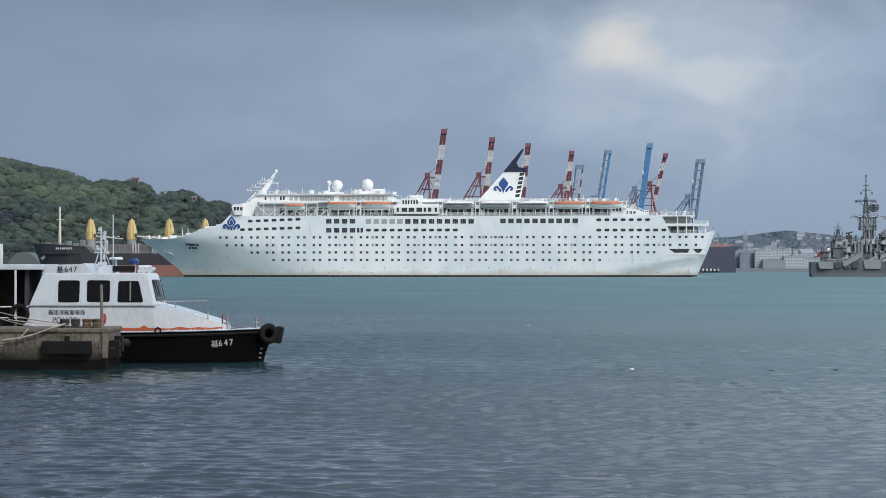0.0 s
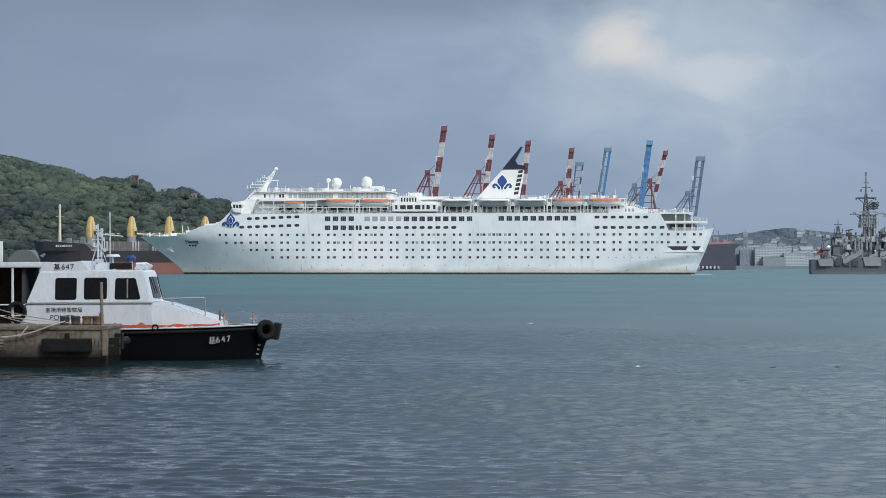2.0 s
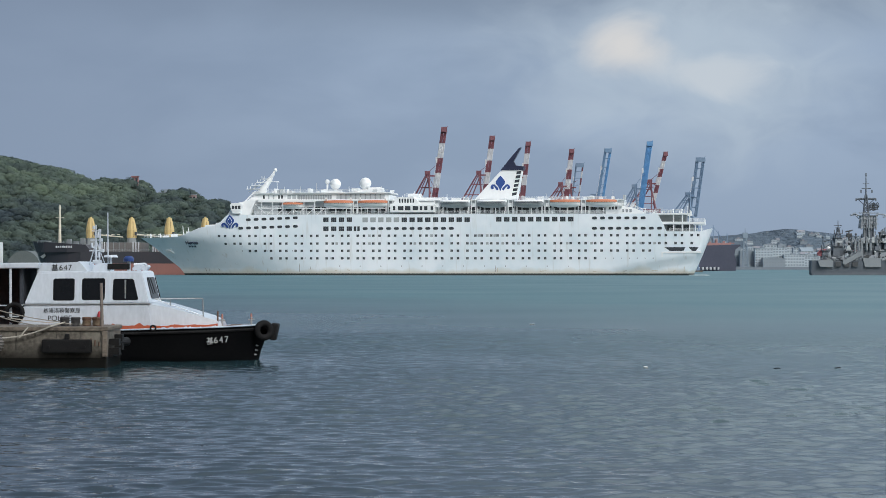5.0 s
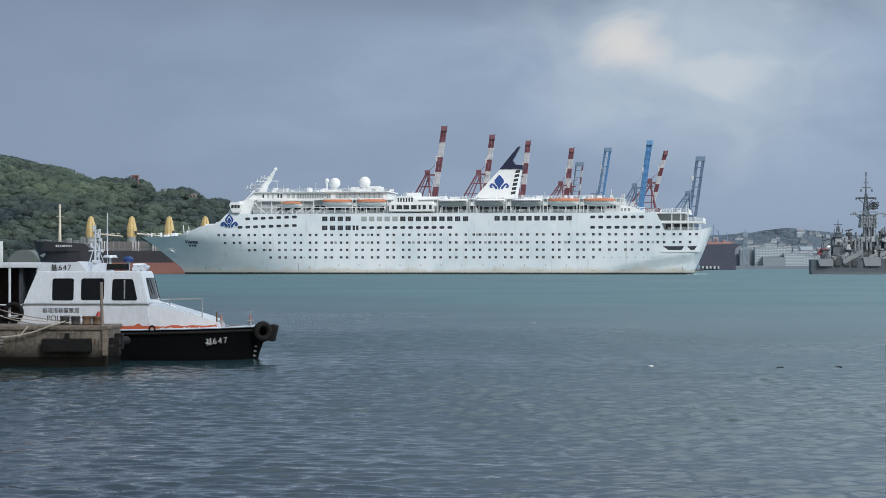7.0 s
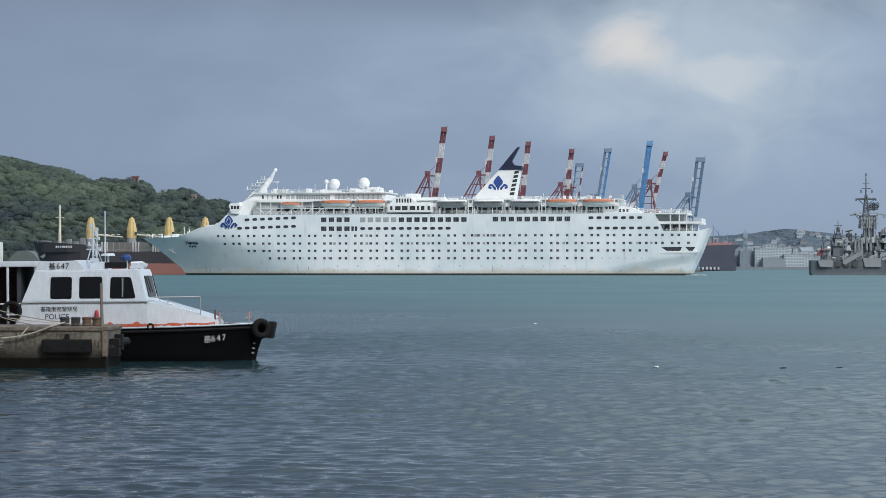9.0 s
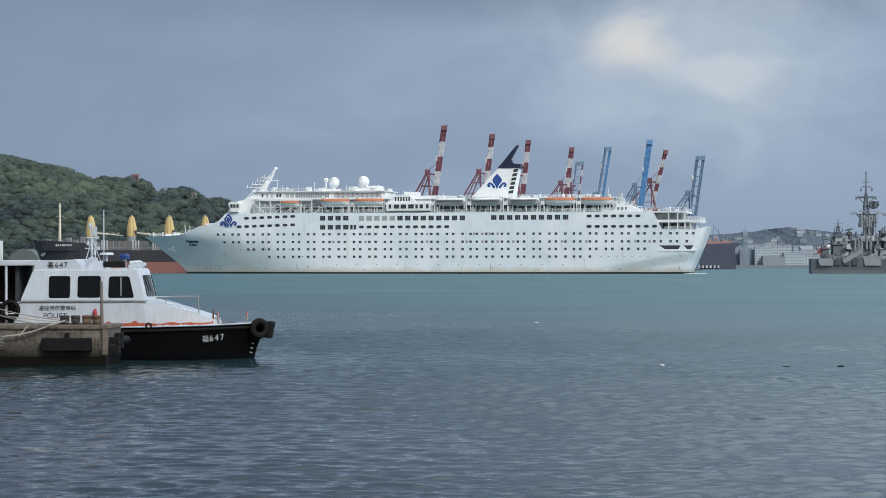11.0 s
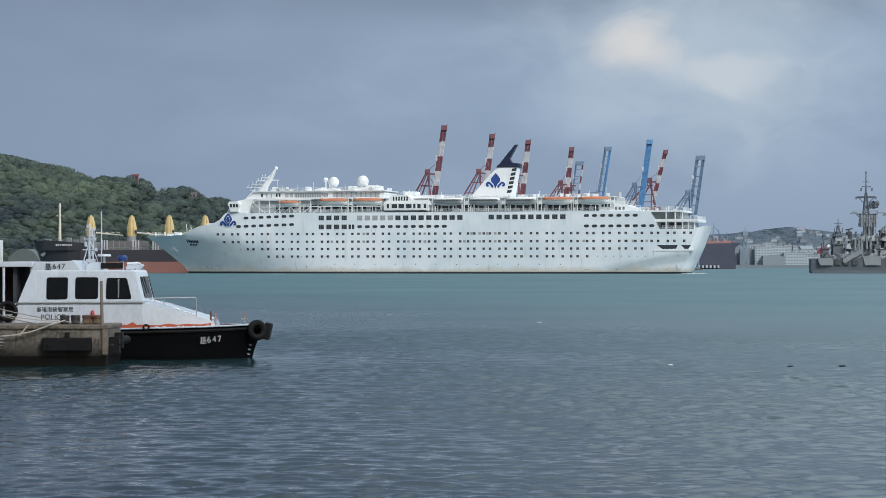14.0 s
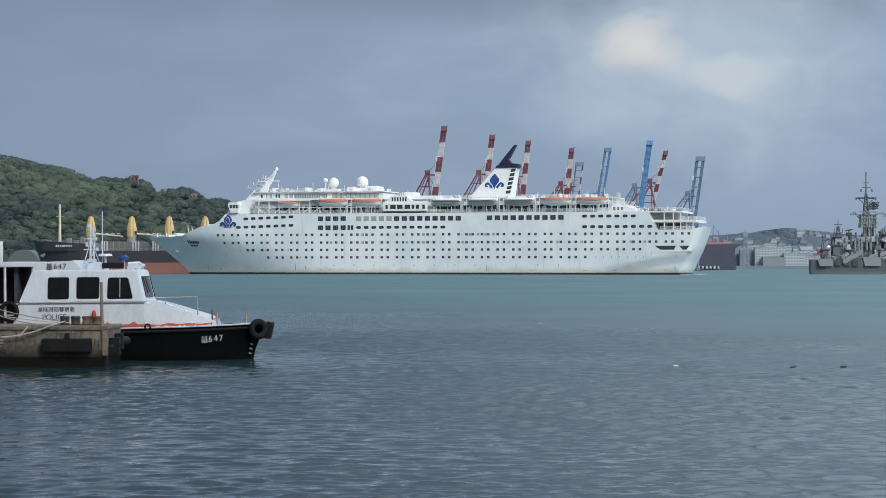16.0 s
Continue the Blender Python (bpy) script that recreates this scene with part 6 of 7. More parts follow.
# ---- moored bulk carriers ----
BULK_BLACK = hull_paint("bulker_black", (0.05, 0.045, 0.052), 0.1, (0.05, 0.045, 0.05), -9, (0.1, 0.06, 0.05))
BULK_RED = mat("antifouling_red", (0.30, 0.135, 0.11), 0.7, rgb2=(0.24, 0.115, 0.1), scale=0.15)
HATCH = mat("hatch_brown_grey", (0.17, 0.16, 0.155), 0.8, rgb2=(0.1, 0.095, 0.09), scale=0.4)
CREAM = mat("jib_cream", (0.7, 0.66, 0.55), 0.6, rgb2=(0.55, 0.48, 0.36), scale=0.5)
NAVAL_DARK = mat("naval_dark", (0.05, 0.055, 0.06), 0.6, rgb2=(0.08, 0.085, 0.09), scale=0.3)
RIB = mat("crane_brown_yellow", (0.4, 0.28, 0.12), 0.7, rgb2=(0.28, 0.19, 0.1), scale=0.6)
YELLOW = mat("crane_cream", (0.66, 0.50, 0.22), 0.6, rgb2=(0.5, 0.36, 0.16), scale=0.5)


def build_bulker(name, m, length, label, cranes, flip=False):
    """Bow at x = 0, hull runs along +x; -y towards the quay."""
    t = thing(name, m, label, "cargo ship")
    for nm, z0, z1, mt in (("bottom", -3, 4.2, BULK_RED), ("topside", 4.2, 9.2, BULK_BLACK)):
        bm = bmesh.new()
        st = [0, 1.5, 3, 5, 8, 12, 16, 22, 40, length - 10, length]
        L, R = [], []
        for s in st:
            b = 14 * min(1, (s / 20)) ** 0.5 + 0.15
            rake = lambda z: max(0, (9 - z) * 0.35) * max(0, 1 - s / 20)
            L.append([bm.verts.new((s + rake(z), -b, z)) for z in (z0, z1)])
            R.append([bm.verts.new((s + rake(z), b, z)) for z in (z0, z1)])
        for i in range(len(st) - 1):
            bm.faces.new((L[i][0], L[i + 1][0], L[i + 1][1], L[i][1]))
            bm.faces.new((R[i][1], R[i + 1][1], R[i + 1][0], R[i][0]))
            bm.faces.new((L[i][1], L[i + 1][1], R[i + 1][1], R[i][1]))
        bm.faces.new((L[0][0], L[0][1], R[0][1], R[0][0]))
        bm.faces.new((L[-1][1], L[-1][0], R[-1][0], R[-1][1]))
        bmesh.ops.recalc_face_normals(bm, faces=bm.faces[:])
        part(nm, bm, mt, t)
    bm = bmesh.new()
    st = [-2.0, -0.8, 1.5, 5, 10, 16, 24, 27]
    L, R = [], []
    for s in st:
        b = 14.1 * min(1, ((s + 2) / 20)) ** 0.5 + 0.1
        z1 = 13.8 - 1.6 * min(1, max(0, s / 24)) if s < 25 else 9.3
        L.append([bm.verts.new((s + (1.6 if k == 0 and s < 4 else 0), -b, z)) for k, z in enumerate((9.0, z1))])
        R.append([bm.verts.new((s + (1.6 if k == 0 and s < 4 else 0), b, z)) for k, z in enumerate((9.0, z1))])
    for i in range(len(st) - 1):
        bm.faces.new((L[i][0], L[i + 1][0], L[i + 1][1], L[i][1]))
        bm.faces.new((R[i][1], R[i + 1][1], R[i + 1][0], R[i][0]))
        bm.faces.new((L[i][1], L[i + 1][1], R[i + 1][1], R[i][1]))
    bmesh.ops.recalc_face_normals(bm, faces=bm.faces[:])
    fo = part("forecastle", bm, BULK_BLACK, t)
    side = [(s, 14.1 * min(1, ((s + 2) / 20)) ** 0.5 + 0.1) for s in st]
    for i, w in enumerate((0.7, 0.5, 0.5, 0.75, 0.6, 0.55, 0.5, 0.6)):
        x = 10.8 + i * 0.98
        o = lerp(x + w, side)
        pieces("name_bar", [(x, x + w, -o - 0.06, -o + 0.6, 10.9, 11.75)], CR_WHITE, fo)
    bm = bmesh.new()
    prism(bm, [(3.2, 7.2), (5.0, 8.4), (5.6, 7.6), (4.2, 6.4)], -7.6, -6)
    part("anchor", bm, STEEL, fo)
    bm = bmesh.new()
    rod(bm, (10, 0, 12.5), (10, 0, 28.6), 0.7, 10, 0.38)
    rod(bm, (10, 0, 28), (10, 0, 29.6), 0.65, 8, 0.25)
    rod(bm, (8.2, 0, 24), (11.8, 0, 24), 0.15)
    part("foremast", bm, CREAM, t, "cream foremast")
    bm = bmesh.new()
    for x, h in ((5, 1.6), (14, 2.2), (17, 1.4), (20, 2.6)):
        box(bm, x, x + 1.8, -5, -2, 12.4, 12.4 + h, 0, 0.1)
    railing(bm, [(2, -7.5, 13.0), (24, -13.8, 12.4)], 1.1, 2, 0.06)
    part("deck_gear", bm, STEEL, t)
    for x in range(30, int(length) - 20, 22):
        bm = bmesh.new()
        box(bm, x, x + 17, -9, 9, 9.2, 13.2, 0, 0.1)
        h = part("hatch", bm, HATCH, t)
        pieces("hatch_rib", [(x + u, x + u + 0.45, -9.3, -8.9, 9.2, 13.4) for u in (0.0, 1.1, 2.2, 13.4, 14.6, 15.8)], CR_WHITE, h)
        pieces("hatch_rib", [(x + u, x + u + 0.25, -9.2, -8.9, 9.2, 13.2) for u in (5.0, 7.5, 10.0)], DECK_GREY, h)
    for x in cranes:
        bm = bmesh.new()
        for (z0, r0), (z1, r1) in zip(((9, 1.6), (14.4, 1.6), (15.4, 2.2), (18.6, 2.25), (22.4, 1.35)), ((14.4, 1.6), (15.4, 2.15), (18.6, 2.2), (22.4, 1.45), (23.1, 1.2))):
            rod(bm, (x, 0, z0), (x, 0, z1), r0, 8, r1)
        c = part("deck_crane", bm, YELLOW, t, "cream yellow deck crane")
        bm = bmesh.new()
        rod(bm, (x, 0, 9), (x, 0, 15.4), 2.1, 10, 2.0)
        box(bm, x - 3.5, x + 3.5, -4, 4, 9.1, 12.6, 0, 0.2)
        part("pedestal", bm, DECK_GREY, c)
        bm = bmesh.new()
        for yy in (-1.2, 1.2):
            rod(bm, (x + 1.5, yy, 16.8), (x + 14, yy * 0.4, 15.6), 0.4, 6, 0.25)
        for i in range(5):
            rod(bm, (x + 2 + i * 2.4, -1.1, 16.7), (x + 3 + i * 2.4, 1.1, 16.6), 0.14, 4)
        part("jib", bm, CREAM, c)
        bm = bmesh.new()
        rod(bm, (x, 0, 23.0), (x, 0, 23.7), 1.25, 8, 1.15)
        rod(bm, (x, 0, 23.7), (x, 0, 24.3), 0.55, 6, 0.45)
        part("crane_head", bm, YELLOW, c)
        bm = bmesh.new()
        box(bm, x + 1.5, x + 2.5, -1.6, 0.4, 16.4, 17.8)
        part("cab", bm, NAVAL_DARK, c)
        for k in range(3):
            bm = bmesh.new()
            rod(bm, (x - 1.2 + 1.2 * k, -2.05, 15.6), (x - 0.8 + 0.8 * k, -1.35, 22.2), 0.12, 4)
            part("corner_rib", bm, RIB, c)
    bm = bmesh.new()
    railing(bm, [(28, -13.8, 9.2), (length - 2, -13.8, 9.2)], 1.1, 3, 0.06)
    part("railing", bm, STEEL, t)
    if not flip:
        bm = bmesh.new()
        box(bm, length - 26, length - 8, -13, 13, 9.2, 24, 0, 0.2)
        part("deckhouse", bm, CR_WHITE, t)
    return t


build_bulker("bulk_carrier", pose(-175.5, 985, 0.6, 0, 0, -3), 175, "black and red bulk carrier with cream deck cranes", (23.5, 41.3, 57.6, 73.2))


def build_far_bulker():
    t = thing("ore_carrier", pose(221, 2150, 1.3), "dark blue laden cargo ship at the far quay", "cargo ship")
    bm = bmesh.new()
    prism(bm, [(0, -2), (54, -2), (55, 6), (53, 14), (54, 19), (59, 22.5), (58, 23.5), (0, 22.0)], -8, 10)
    part("hull", bm, mat("dark_blue_hull", (0.052, 0.058, 0.092), 0.5, rgb2=(0.072, 0.078, 0.112), scale=0.1), t)
    bm = bmesh.new()
    box(bm, 8, 50, -6, 6, 22.3, 24.6, 0, 0.2)
    for x, h in ((6, 25.6), (14, 26.5), (24, 27.5), (30, 26.4), (36, 28.5), (43, 26.8), (49, 25.8)):
        box(bm, x, x + 1.6, -3, 3, 24.4, h, 0, 0.2)
        box(bm, x - 1.5, x + 4.5, -4, 4, 24.4, 25.2, 0, 0.1)
    part("deck_gear", bm, mat("primer_red", (0.34, 0.19, 0.18), 0.7, scale=0.2), t, "reddish deck machinery")
    bm = bmesh.new()
    for x, h in ((34, 42), (39, 36), (47, 34), (29, 34)):
        rod(bm, (x, 0, 24), (x, 0, h), 0.5, 6, 0.3)
    rod(bm, (34, 0, 40), (44, 0, 27), 0.25, 4)
    part("mast", bm, CR_SLATE, t)
    pieces("quay_fender", [(0.5 + i * 3.6, 2.0 + i * 3.6, -14, -8.0, 0, 2.4) for i in range(11)], CR_WHITE, t)


build_far_bulker()

# ---- grey naval ships ----
NAVAL = mat("naval_grey", (0.128, 0.146, 0.172), 0.55, rgb2=(0.1, 0.114, 0.134), scale=0.3)
NAVAL_LIGHT = mat("naval_light_grey", (0.3, 0.325, 0.355), 0.55, rgb2=(0.22, 0.24, 0.265), scale=0.3)
PALE_GREY = mat("naval_pale_grey", (0.25, 0.275, 0.295), 0.55, rgb2=(0.19, 0.21, 0.23), scale=0.4)


def build_warship(m, label, extra=0.0):
    """Stern at x = 0, bow along +x."""
    t = thing("warship", m, label, "warship", "moored warships")
    bm = bmesh.new()
    L, R = [], []
    for s in (0, 1, 6, 20, 60, 85, 100, 108):
        b = lerp(s, [(0, 4.6), (6, 5.6), (60, 6), (85, 4.2), (108, 0.2)])
        zt = lerp(s, [(0, 5.4), (30, 5.0), (70, 6.5), (108, 9)])
        L.append([bm.verts.new((s + (0.8 if z < 0 and s == 0 else 0), -b * (0.85 if z < 1 else 1), z)) for z in (-2, 0.4, zt)])
        R.append([bm.verts.new((s + (0.8 if z < 0 and s == 0 else 0), b * (0.85 if z < 1 else 1), z)) for z in (-2, 0.4, zt)])
    for i in range(7):
        for j in range(2):
            bm.faces.new((L[i][j], L[i + 1][j], L[i + 1][j + 1], L[i][j + 1]))
            bm.faces.new((R[i][j + 1], R[i + 1][j + 1], R[i + 1][j], R[i][j]))
        bm.faces.new((L[i][2], L[i + 1][2], R[i + 1][2], R[i][2]))
    for j in range(2):
        bm.faces.new((L[0][j], L[0][j + 1], R[0][j + 1], R[0][j]))
    bmesh.ops.recalc_face_normals(bm, faces=bm.faces[:])
    part("hull", bm, NAVAL, t)
    for x0, x1, w, z0, z1, mt in ((4.2, 7.8, 3.0, 5.2, 9.3, NAVAL), (8.4, 13.8, 3.4, 5.2, 11.0, NAVAL), (9.4, 13.0, 2.6, 11.0, 14.4, NAVAL_LIGHT), (15.4, 19.4, 4.4, 5.1, 9.0, NAVAL_LIGHT), (19.4, 25, 4.0, 5.1, 10.4, NAVAL), (25.2, 32, 4.6, 5.1, 9.2, NAVAL_LIGHT),
                                 (18.4, 28.0, 3.6, 9.8, 12.6, NAVAL_LIGHT), (21.2, 25.4, 2.4, 12.6, 18.4, NAVAL), (19.8, 26.6, 3.0, 18.4, 23.4, NAVAL_LIGHT), (29, 44, 4.4, 9.8, 15.5, NAVAL),
                                 (34, 40, 3, 15.5, 21, NAVAL), (48, 66, 4.5, 6, 13, NAVAL)):
        bm = bmesh.new()
        e = 0.5 if z1 - z0 > 3 else 0.2
        prism(bm, [(x0, z0), (x1, z0), (x1 - e * 0.6, z1), (x0 + e, z1)], -w, w)
        bmesh.ops.bevel(bm, geom=bm.edges[:], offset=0.15, segments=1, affect="EDGES")
        d = part("deckhouse", bm, mt, t)
        pieces("deck_edge", [(x0 - 0.3, x1 + 0.3, -w - 0.5, w + 0.5, z1, z1 + 0.18)], NAVAL, d)
        n = max(1, int((x1 - x0) / 2.6))
        for i in range(n):
            xx = round(x0 + 0.5 + (x1 - x0 - 1) * (i + 0.3) / n, 2)
            pieces("hatchway", [(xx, xx + 0.9, -w - 0.06, -w + 0.1, z0 + 0.4, z0 + 2.2)], NAVAL_DARK, d)
    bm = bmesh.new()   # lattice main mast
    for sx in (-1.1, 1.1):
        for sy in (-1.5, 1.5):
            rod(bm, (22.6 + sx, sy, 23.4), (22.6 + sx * 0.25, sy * 0.25, 32), 0.24, 5)
    for i in range(6):
        z = 23.4 + 1.4 * i
        k = 1 - 0.75 * i / 6
        for sy in (-1, 1):
            rod(bm, (22.6 - 1.1 * k, sy * 1.5 * k, z), (22.6 + 1.1 * k * 0.9, sy * 1.4 * k, z + 1.4), 0.14, 4)
            rod(bm, (22.6 - 1.1 * k, sy * 1.5 * k, z), (22.6 + 1.1 * k, sy * 1.5 * k, z), 0.12, 4)
    rod(bm, (22.6, 0, 30), (22.6, 0, 40.2), 0.34, 6, 0.18)
    mast = part("main_mast", bm, NAVAL, t, "grey lattice mast")
    bm = bmesh.new()
    rod(bm, (18.6, 0, 30.2), (26.6, 0, 30.2), 0.25, 5)
    rod(bm, (19.4, 0, 30.2), (22.4, 0, 27.5), 0.15, 4)
    rod(bm, (26, 0, 30.2), (22.8, 0, 27.5), 0.15, 4)
    part("yard", bm, NAVAL, mast)
    for p, q, w in (((20.9, 0, 34.6), (24.6, 0, 34.6), 0.2), ((21.3, 0, 36.5), (23.9, 0, 36.5), 0.14), ((19.0, -0.8, 30.6), (26.2, -0.8, 30.6), 0.16)):
        bm = bmesh.new()
        rod(bm, p, q, w, 5)
        part("yard", bm, NAVAL, mast)
    for x, z in ((18.6, 29.4), (26.5, 29.4), (20.6, 32.8), (25.0, 32.8), (22.6, 39.6)):
        pieces("mast_light", [(x - 0.25, x + 0.25, -0.3, 0.3, z, z + 1.2)], NAVAL, mast)
    bm = bmesh.new()      # dish of the search radar, an open grid on its arm
    for k in range(9):
        a0, a1 = math.pi * k / 8, math.pi * (k + 1) / 8
        rod(bm, (25.6 + 2.2 * math.cos(a0), -0.4, 27.2 + 1.7 * math.sin(2 * a0)), (25.6 + 2.2 * math.cos(a1), -0.4, 27.2 + 1.7 * math.sin(2 * a1)), 0.12, 4)
        w = 1.7 * math.sin(math.pi * (k + 0.5) / 9)
        rod(bm, (23.6 + 0.5 * k, -0.3, 27.2 - w), (23.6 + 0.5 * k, -0.3, 27.2 + w), 0.2, 4)
    for k in (-1.1, -0.4, 0.4, 1.1):
        rod(bm, (23.7, -0.35, 27.2 + k), (27.5, -0.35, 27.2 + k), 0.14, 4)
    rod(bm, (22.6, 0, 26.4), (25.4, -0.2, 27.0), 0.22, 5)
    part("air_search_radar", bm, NAVAL_DARK, mast)
    for a, b_, d in ((-1, 18.2, 16.4), (1, 27.4, 32.5)):      # sponson arms with their aerial cages
        bm = bmesh.new()
        x0 = 20.4 if a < 0 else 26.0
        rod(bm, (x0, 0, 23.2), (b_, 0, 24.3), 0.3, 5)
        rod(bm, (x0, 0, 21.6), (b_, 0, 23.9), 0.18, 5)
        rod(bm, (b_, 0, 24.3), (d, 0, 23.6), 0.26, 5)
        for k in range(4):
            u = b_ + (d - b_) * k / 3
            rod(bm, (u, 0, 23.4), (u, 0, 25.0 - 0.3 * k), 0.12, 4)
        part("aerial_arm", bm, NAVAL_LIGHT, mast)
    for k in range(7):      # pipes and cable trunks up the tower
        bm = bmesh.new()
        x = 20.3 + k * 0.98
        rod(bm, (x, -3.1, 13.0 if k % 2 else 17.8), (x, -3.1, 23.2), 0.2 + 0.1 * (k % 3 == 0), 5)
        part("cable_trunk", bm, (NAVAL_LIGHT, PALE_GREY, NAVAL)[k % 3], t)
    bm = bmesh.new()
    for z in (19.6, 21.4, 24.0):
        railing(bm, [(19.4, -3.4, z), (27.0, -3.4, z)], 0.9, 1.2, 0.06)
    part("tower_railing", bm, NAVAL_LIGHT, t)
    bm = bmesh.new()      # after mast: a slim lattice with platforms
    for sx in (-1.2, 1.2):
        for sy in (-1, 1):
            rod(bm, (11.3 + sx, sy, 13.8), (11.3 + sx * 0.3, sy * 0.4, 18.6), 0.17, 4)
    for k in range(4):
        z, q = 13.8 + 1.2 * k, 1 - 0.17 * k
        rod(bm, (11.3 - 1.2 * q, -1, z), (11.3 + 1.1 * q, -1, z + 1.2), 0.12, 4)
        rod(bm, (11.3 + 1.2 * q, -1, z), (11.3 - 1.1 * q, -1, z + 1.2), 0.12, 4)
    rod(bm, (11.3, 0, 17), (11.3, 0, 21.6), 0.28, 6, 0.14)
    box(bm, 9.6, 13.0, -1.4, 1.4, 16.1, 16.35)
    box(bm, 10.3, 12.3, -1.0, 1.0, 18.5, 18.75)
    rod(bm, (9.6, 0, 19.6), (13.0, 0, 19.6), 0.13, 4)
    for x in (9.7, 12.9, 10.6):
        rod(bm, (x, -0.9, 16.2), (x, -0.9, 17.9), 0.2, 5)
    part("after_mast", bm, NAVAL, t)
    bm = bmesh.new()
    rod(bm, (15.7, 0, 10), (15.7, 0, 17.4), 0.4, 6, 0.25)
    box(bm, 14.6, 16.8, -0.8, 0.6, 14.8, 16.4, 0, 0.2)
    rod(bm, (14.3, 0, 17.0), (17.1, 0, 17.6), 0.3, 5)
    rod(bm, (14.2, 0, 12.5), (17.4, 0, 14.6), 0.18, 5)
    part("director_mast", bm, NAVAL_DARK, t)
    for x, z0, z1 in ((17.5, 8.6, 13.2), (18.9, 8.8, 13.9), (20.0, 9.0, 13.5), (22.1, 9.4, 14.6), (23.6, 9.4, 13.8), (26.4, 10, 15.4)):
        bm = bmesh.new()
        rod(bm, (x, -4.9, z0), (x, -4.9, z1), 0.5, 10, 0.46)
        ball(bm, (x, -4.9, z1), 0.47, 10, 6)
        part("stowed_canister", bm, PALE_GREY, t, "pale grey upright canister")
    bm = bmesh.new()
    prism(bm, [(12.4, 3.9), (13.4, 3.7), (20.4, 7.6), (20.4, 9.2), (19.4, 9.2), (12.4, 5.2)], -6.1, -5.7)
    g = part("gangway", bm, PALE_GREY, t, "pale grey sloping gangway")
    bm = bmesh.new()
    railing(bm, [(12.4, -6.0, 5.2), (19.6, -6.0, 9.2)], 0.9, 1.2, 0.06)
    part("gangway_rail", bm, NAVAL_LIGHT, g)
    for x0, x1, z0, z1 in ((2.4, 8.3, 2.7, 5.6), (20.4, 27.6, 2.7, 6.4), (29.5, 33.5, 2.9, 6.0)):
        bm = bmesh.new()
        prism(bm, [(x0 + 0.9, z0), (x1, z0), (x1, z1), (x0, z1), (x0 + 0.3, z1 - 1.4)], -6.02, -5.0)
        part("screen_plate", bm, PALE_GREY, t)
    pieces("hull_band", [(9.4 + 3.4 * k, 11.6 + 3.4 * k, -6.0, -5.4, 2.9, 4.9) for k in range(3)], NAVAL_DARK, t)
    bm = bmesh.new()
    ball(bm, (7.2, -1.5, 10.2), 0.9, 12, 8)
    ball(bm, (20.4, -3.0, 13.6), 0.9, 12, 8)
    part("radome", bm, WHITE, t)
    bm = bmesh.new()
    prism(bm, [(2.8, 7.4), (4.6, 7.0), (6.3, 7.8), (6.2, 9.8), (4.8, 10.3), (3.6, 9.5), (2.6, 8.3)], -2.4, -0.6)
    part("boat_cover", bm, mat("red_canvas", (0.38, 0.13, 0.15), 0.8, scale=1), t)
    bm = bmesh.new()
    r = random.Random(8)
    for i in range(60):
        x = 7 + r.random() * 26
        z = lerp(x, [(9, 13), (14, 10.5), (18, 12), (19, 13), (26, 13), (30, 15.5)])
        rod(bm, (x, r.uniform(-3, 3), z - 2), (x + r.uniform(-0.4, 0.4), r.uniform(-3, 3), z + r.uniform(0.5, 3.5)), r.uniform(0.1, 0.35), 5)
    part("antenna_gear", bm, NAVAL_LIGHT, t)
    for i in range(50):
        x, z = 5 + r.random() * 30, 0
        z = lerp(x, [(5, 5.3), (8.5, 8), (9, 5.3), (17, 5.3), (18, 12.4), (32, 12.4)]) if i % 2 else 5.2
        w, h = r.uniform(0.6, 1.8), r.uniform(0.8, 2.4)
        bm = bmesh.new()
        box(bm, x, x + w, -5.3, -4.5 + r.random(), z, z + h, 0, 0.12)
        part("deck_locker", bm, r.choice((NAVAL, NAVAL_LIGHT, NAVAL_DARK, NAVAL_LIGHT, NAVAL, FRAME_GREY)), t)
    for i in range(40):     # slim fittings, pipes and rails on several levels
        x = 4 + r.random() * 28
        z = r.choice((5.2, 9.4, 12.6))
        h = r.uniform(1.0, 4.0)
        bm = bmesh.new()
        if i % 3 == 0:
            prism(bm, [(x, z), (x + r.uniform(1, 2.6), z), (x + r.uniform(0.8, 2.2), z + h * 0.7), (x + 0.2, z + h * 0.5)], -5.4, -4.6)
        elif i % 3 == 1:
            rod(bm, (x, -5, z), (x, -5, z + h), 0.28, 7, 0.22)
            ball(bm, (x, -5, z + h), 0.5, 8, 6)
        else:
            rod(bm, (x, -5, z + 0.4), (x + r.uniform(1.2, 3.5), -5, z + h * 0.8), 0.18, 5)
            rod(bm, (x, -5, z), (x, -5, z + h * 0.7), 0.15, 5)
        part("deck_fitting", bm, r.choice((NAVAL_LIGHT, NAVAL_DARK, FRAME_GREY, NAVAL)), t)
    for x, z, l_ in ((29, 13.2, 5), (14.2, 9.5, 4)):
        bm = bmesh.new()
        ball(bm, (x, 0, z), 1.5, 12, 8, (1, 1, 0.8))
        rod(bm, (x, -0.6, z + 0.3), (x - l_, -0.8, z + 1.4), 0.2, 6)
        part("gun_mount", bm, NAVAL, t)
    bm = bmesh.new()
    railing(bm, [(0.4, -4.6, 5.4), (8, -5.6, 5.4), (30, -5.8, 5.1)], 1.0, 2, 0.05)
    part("railing", bm, NAVAL_LIGHT, t)
    return t


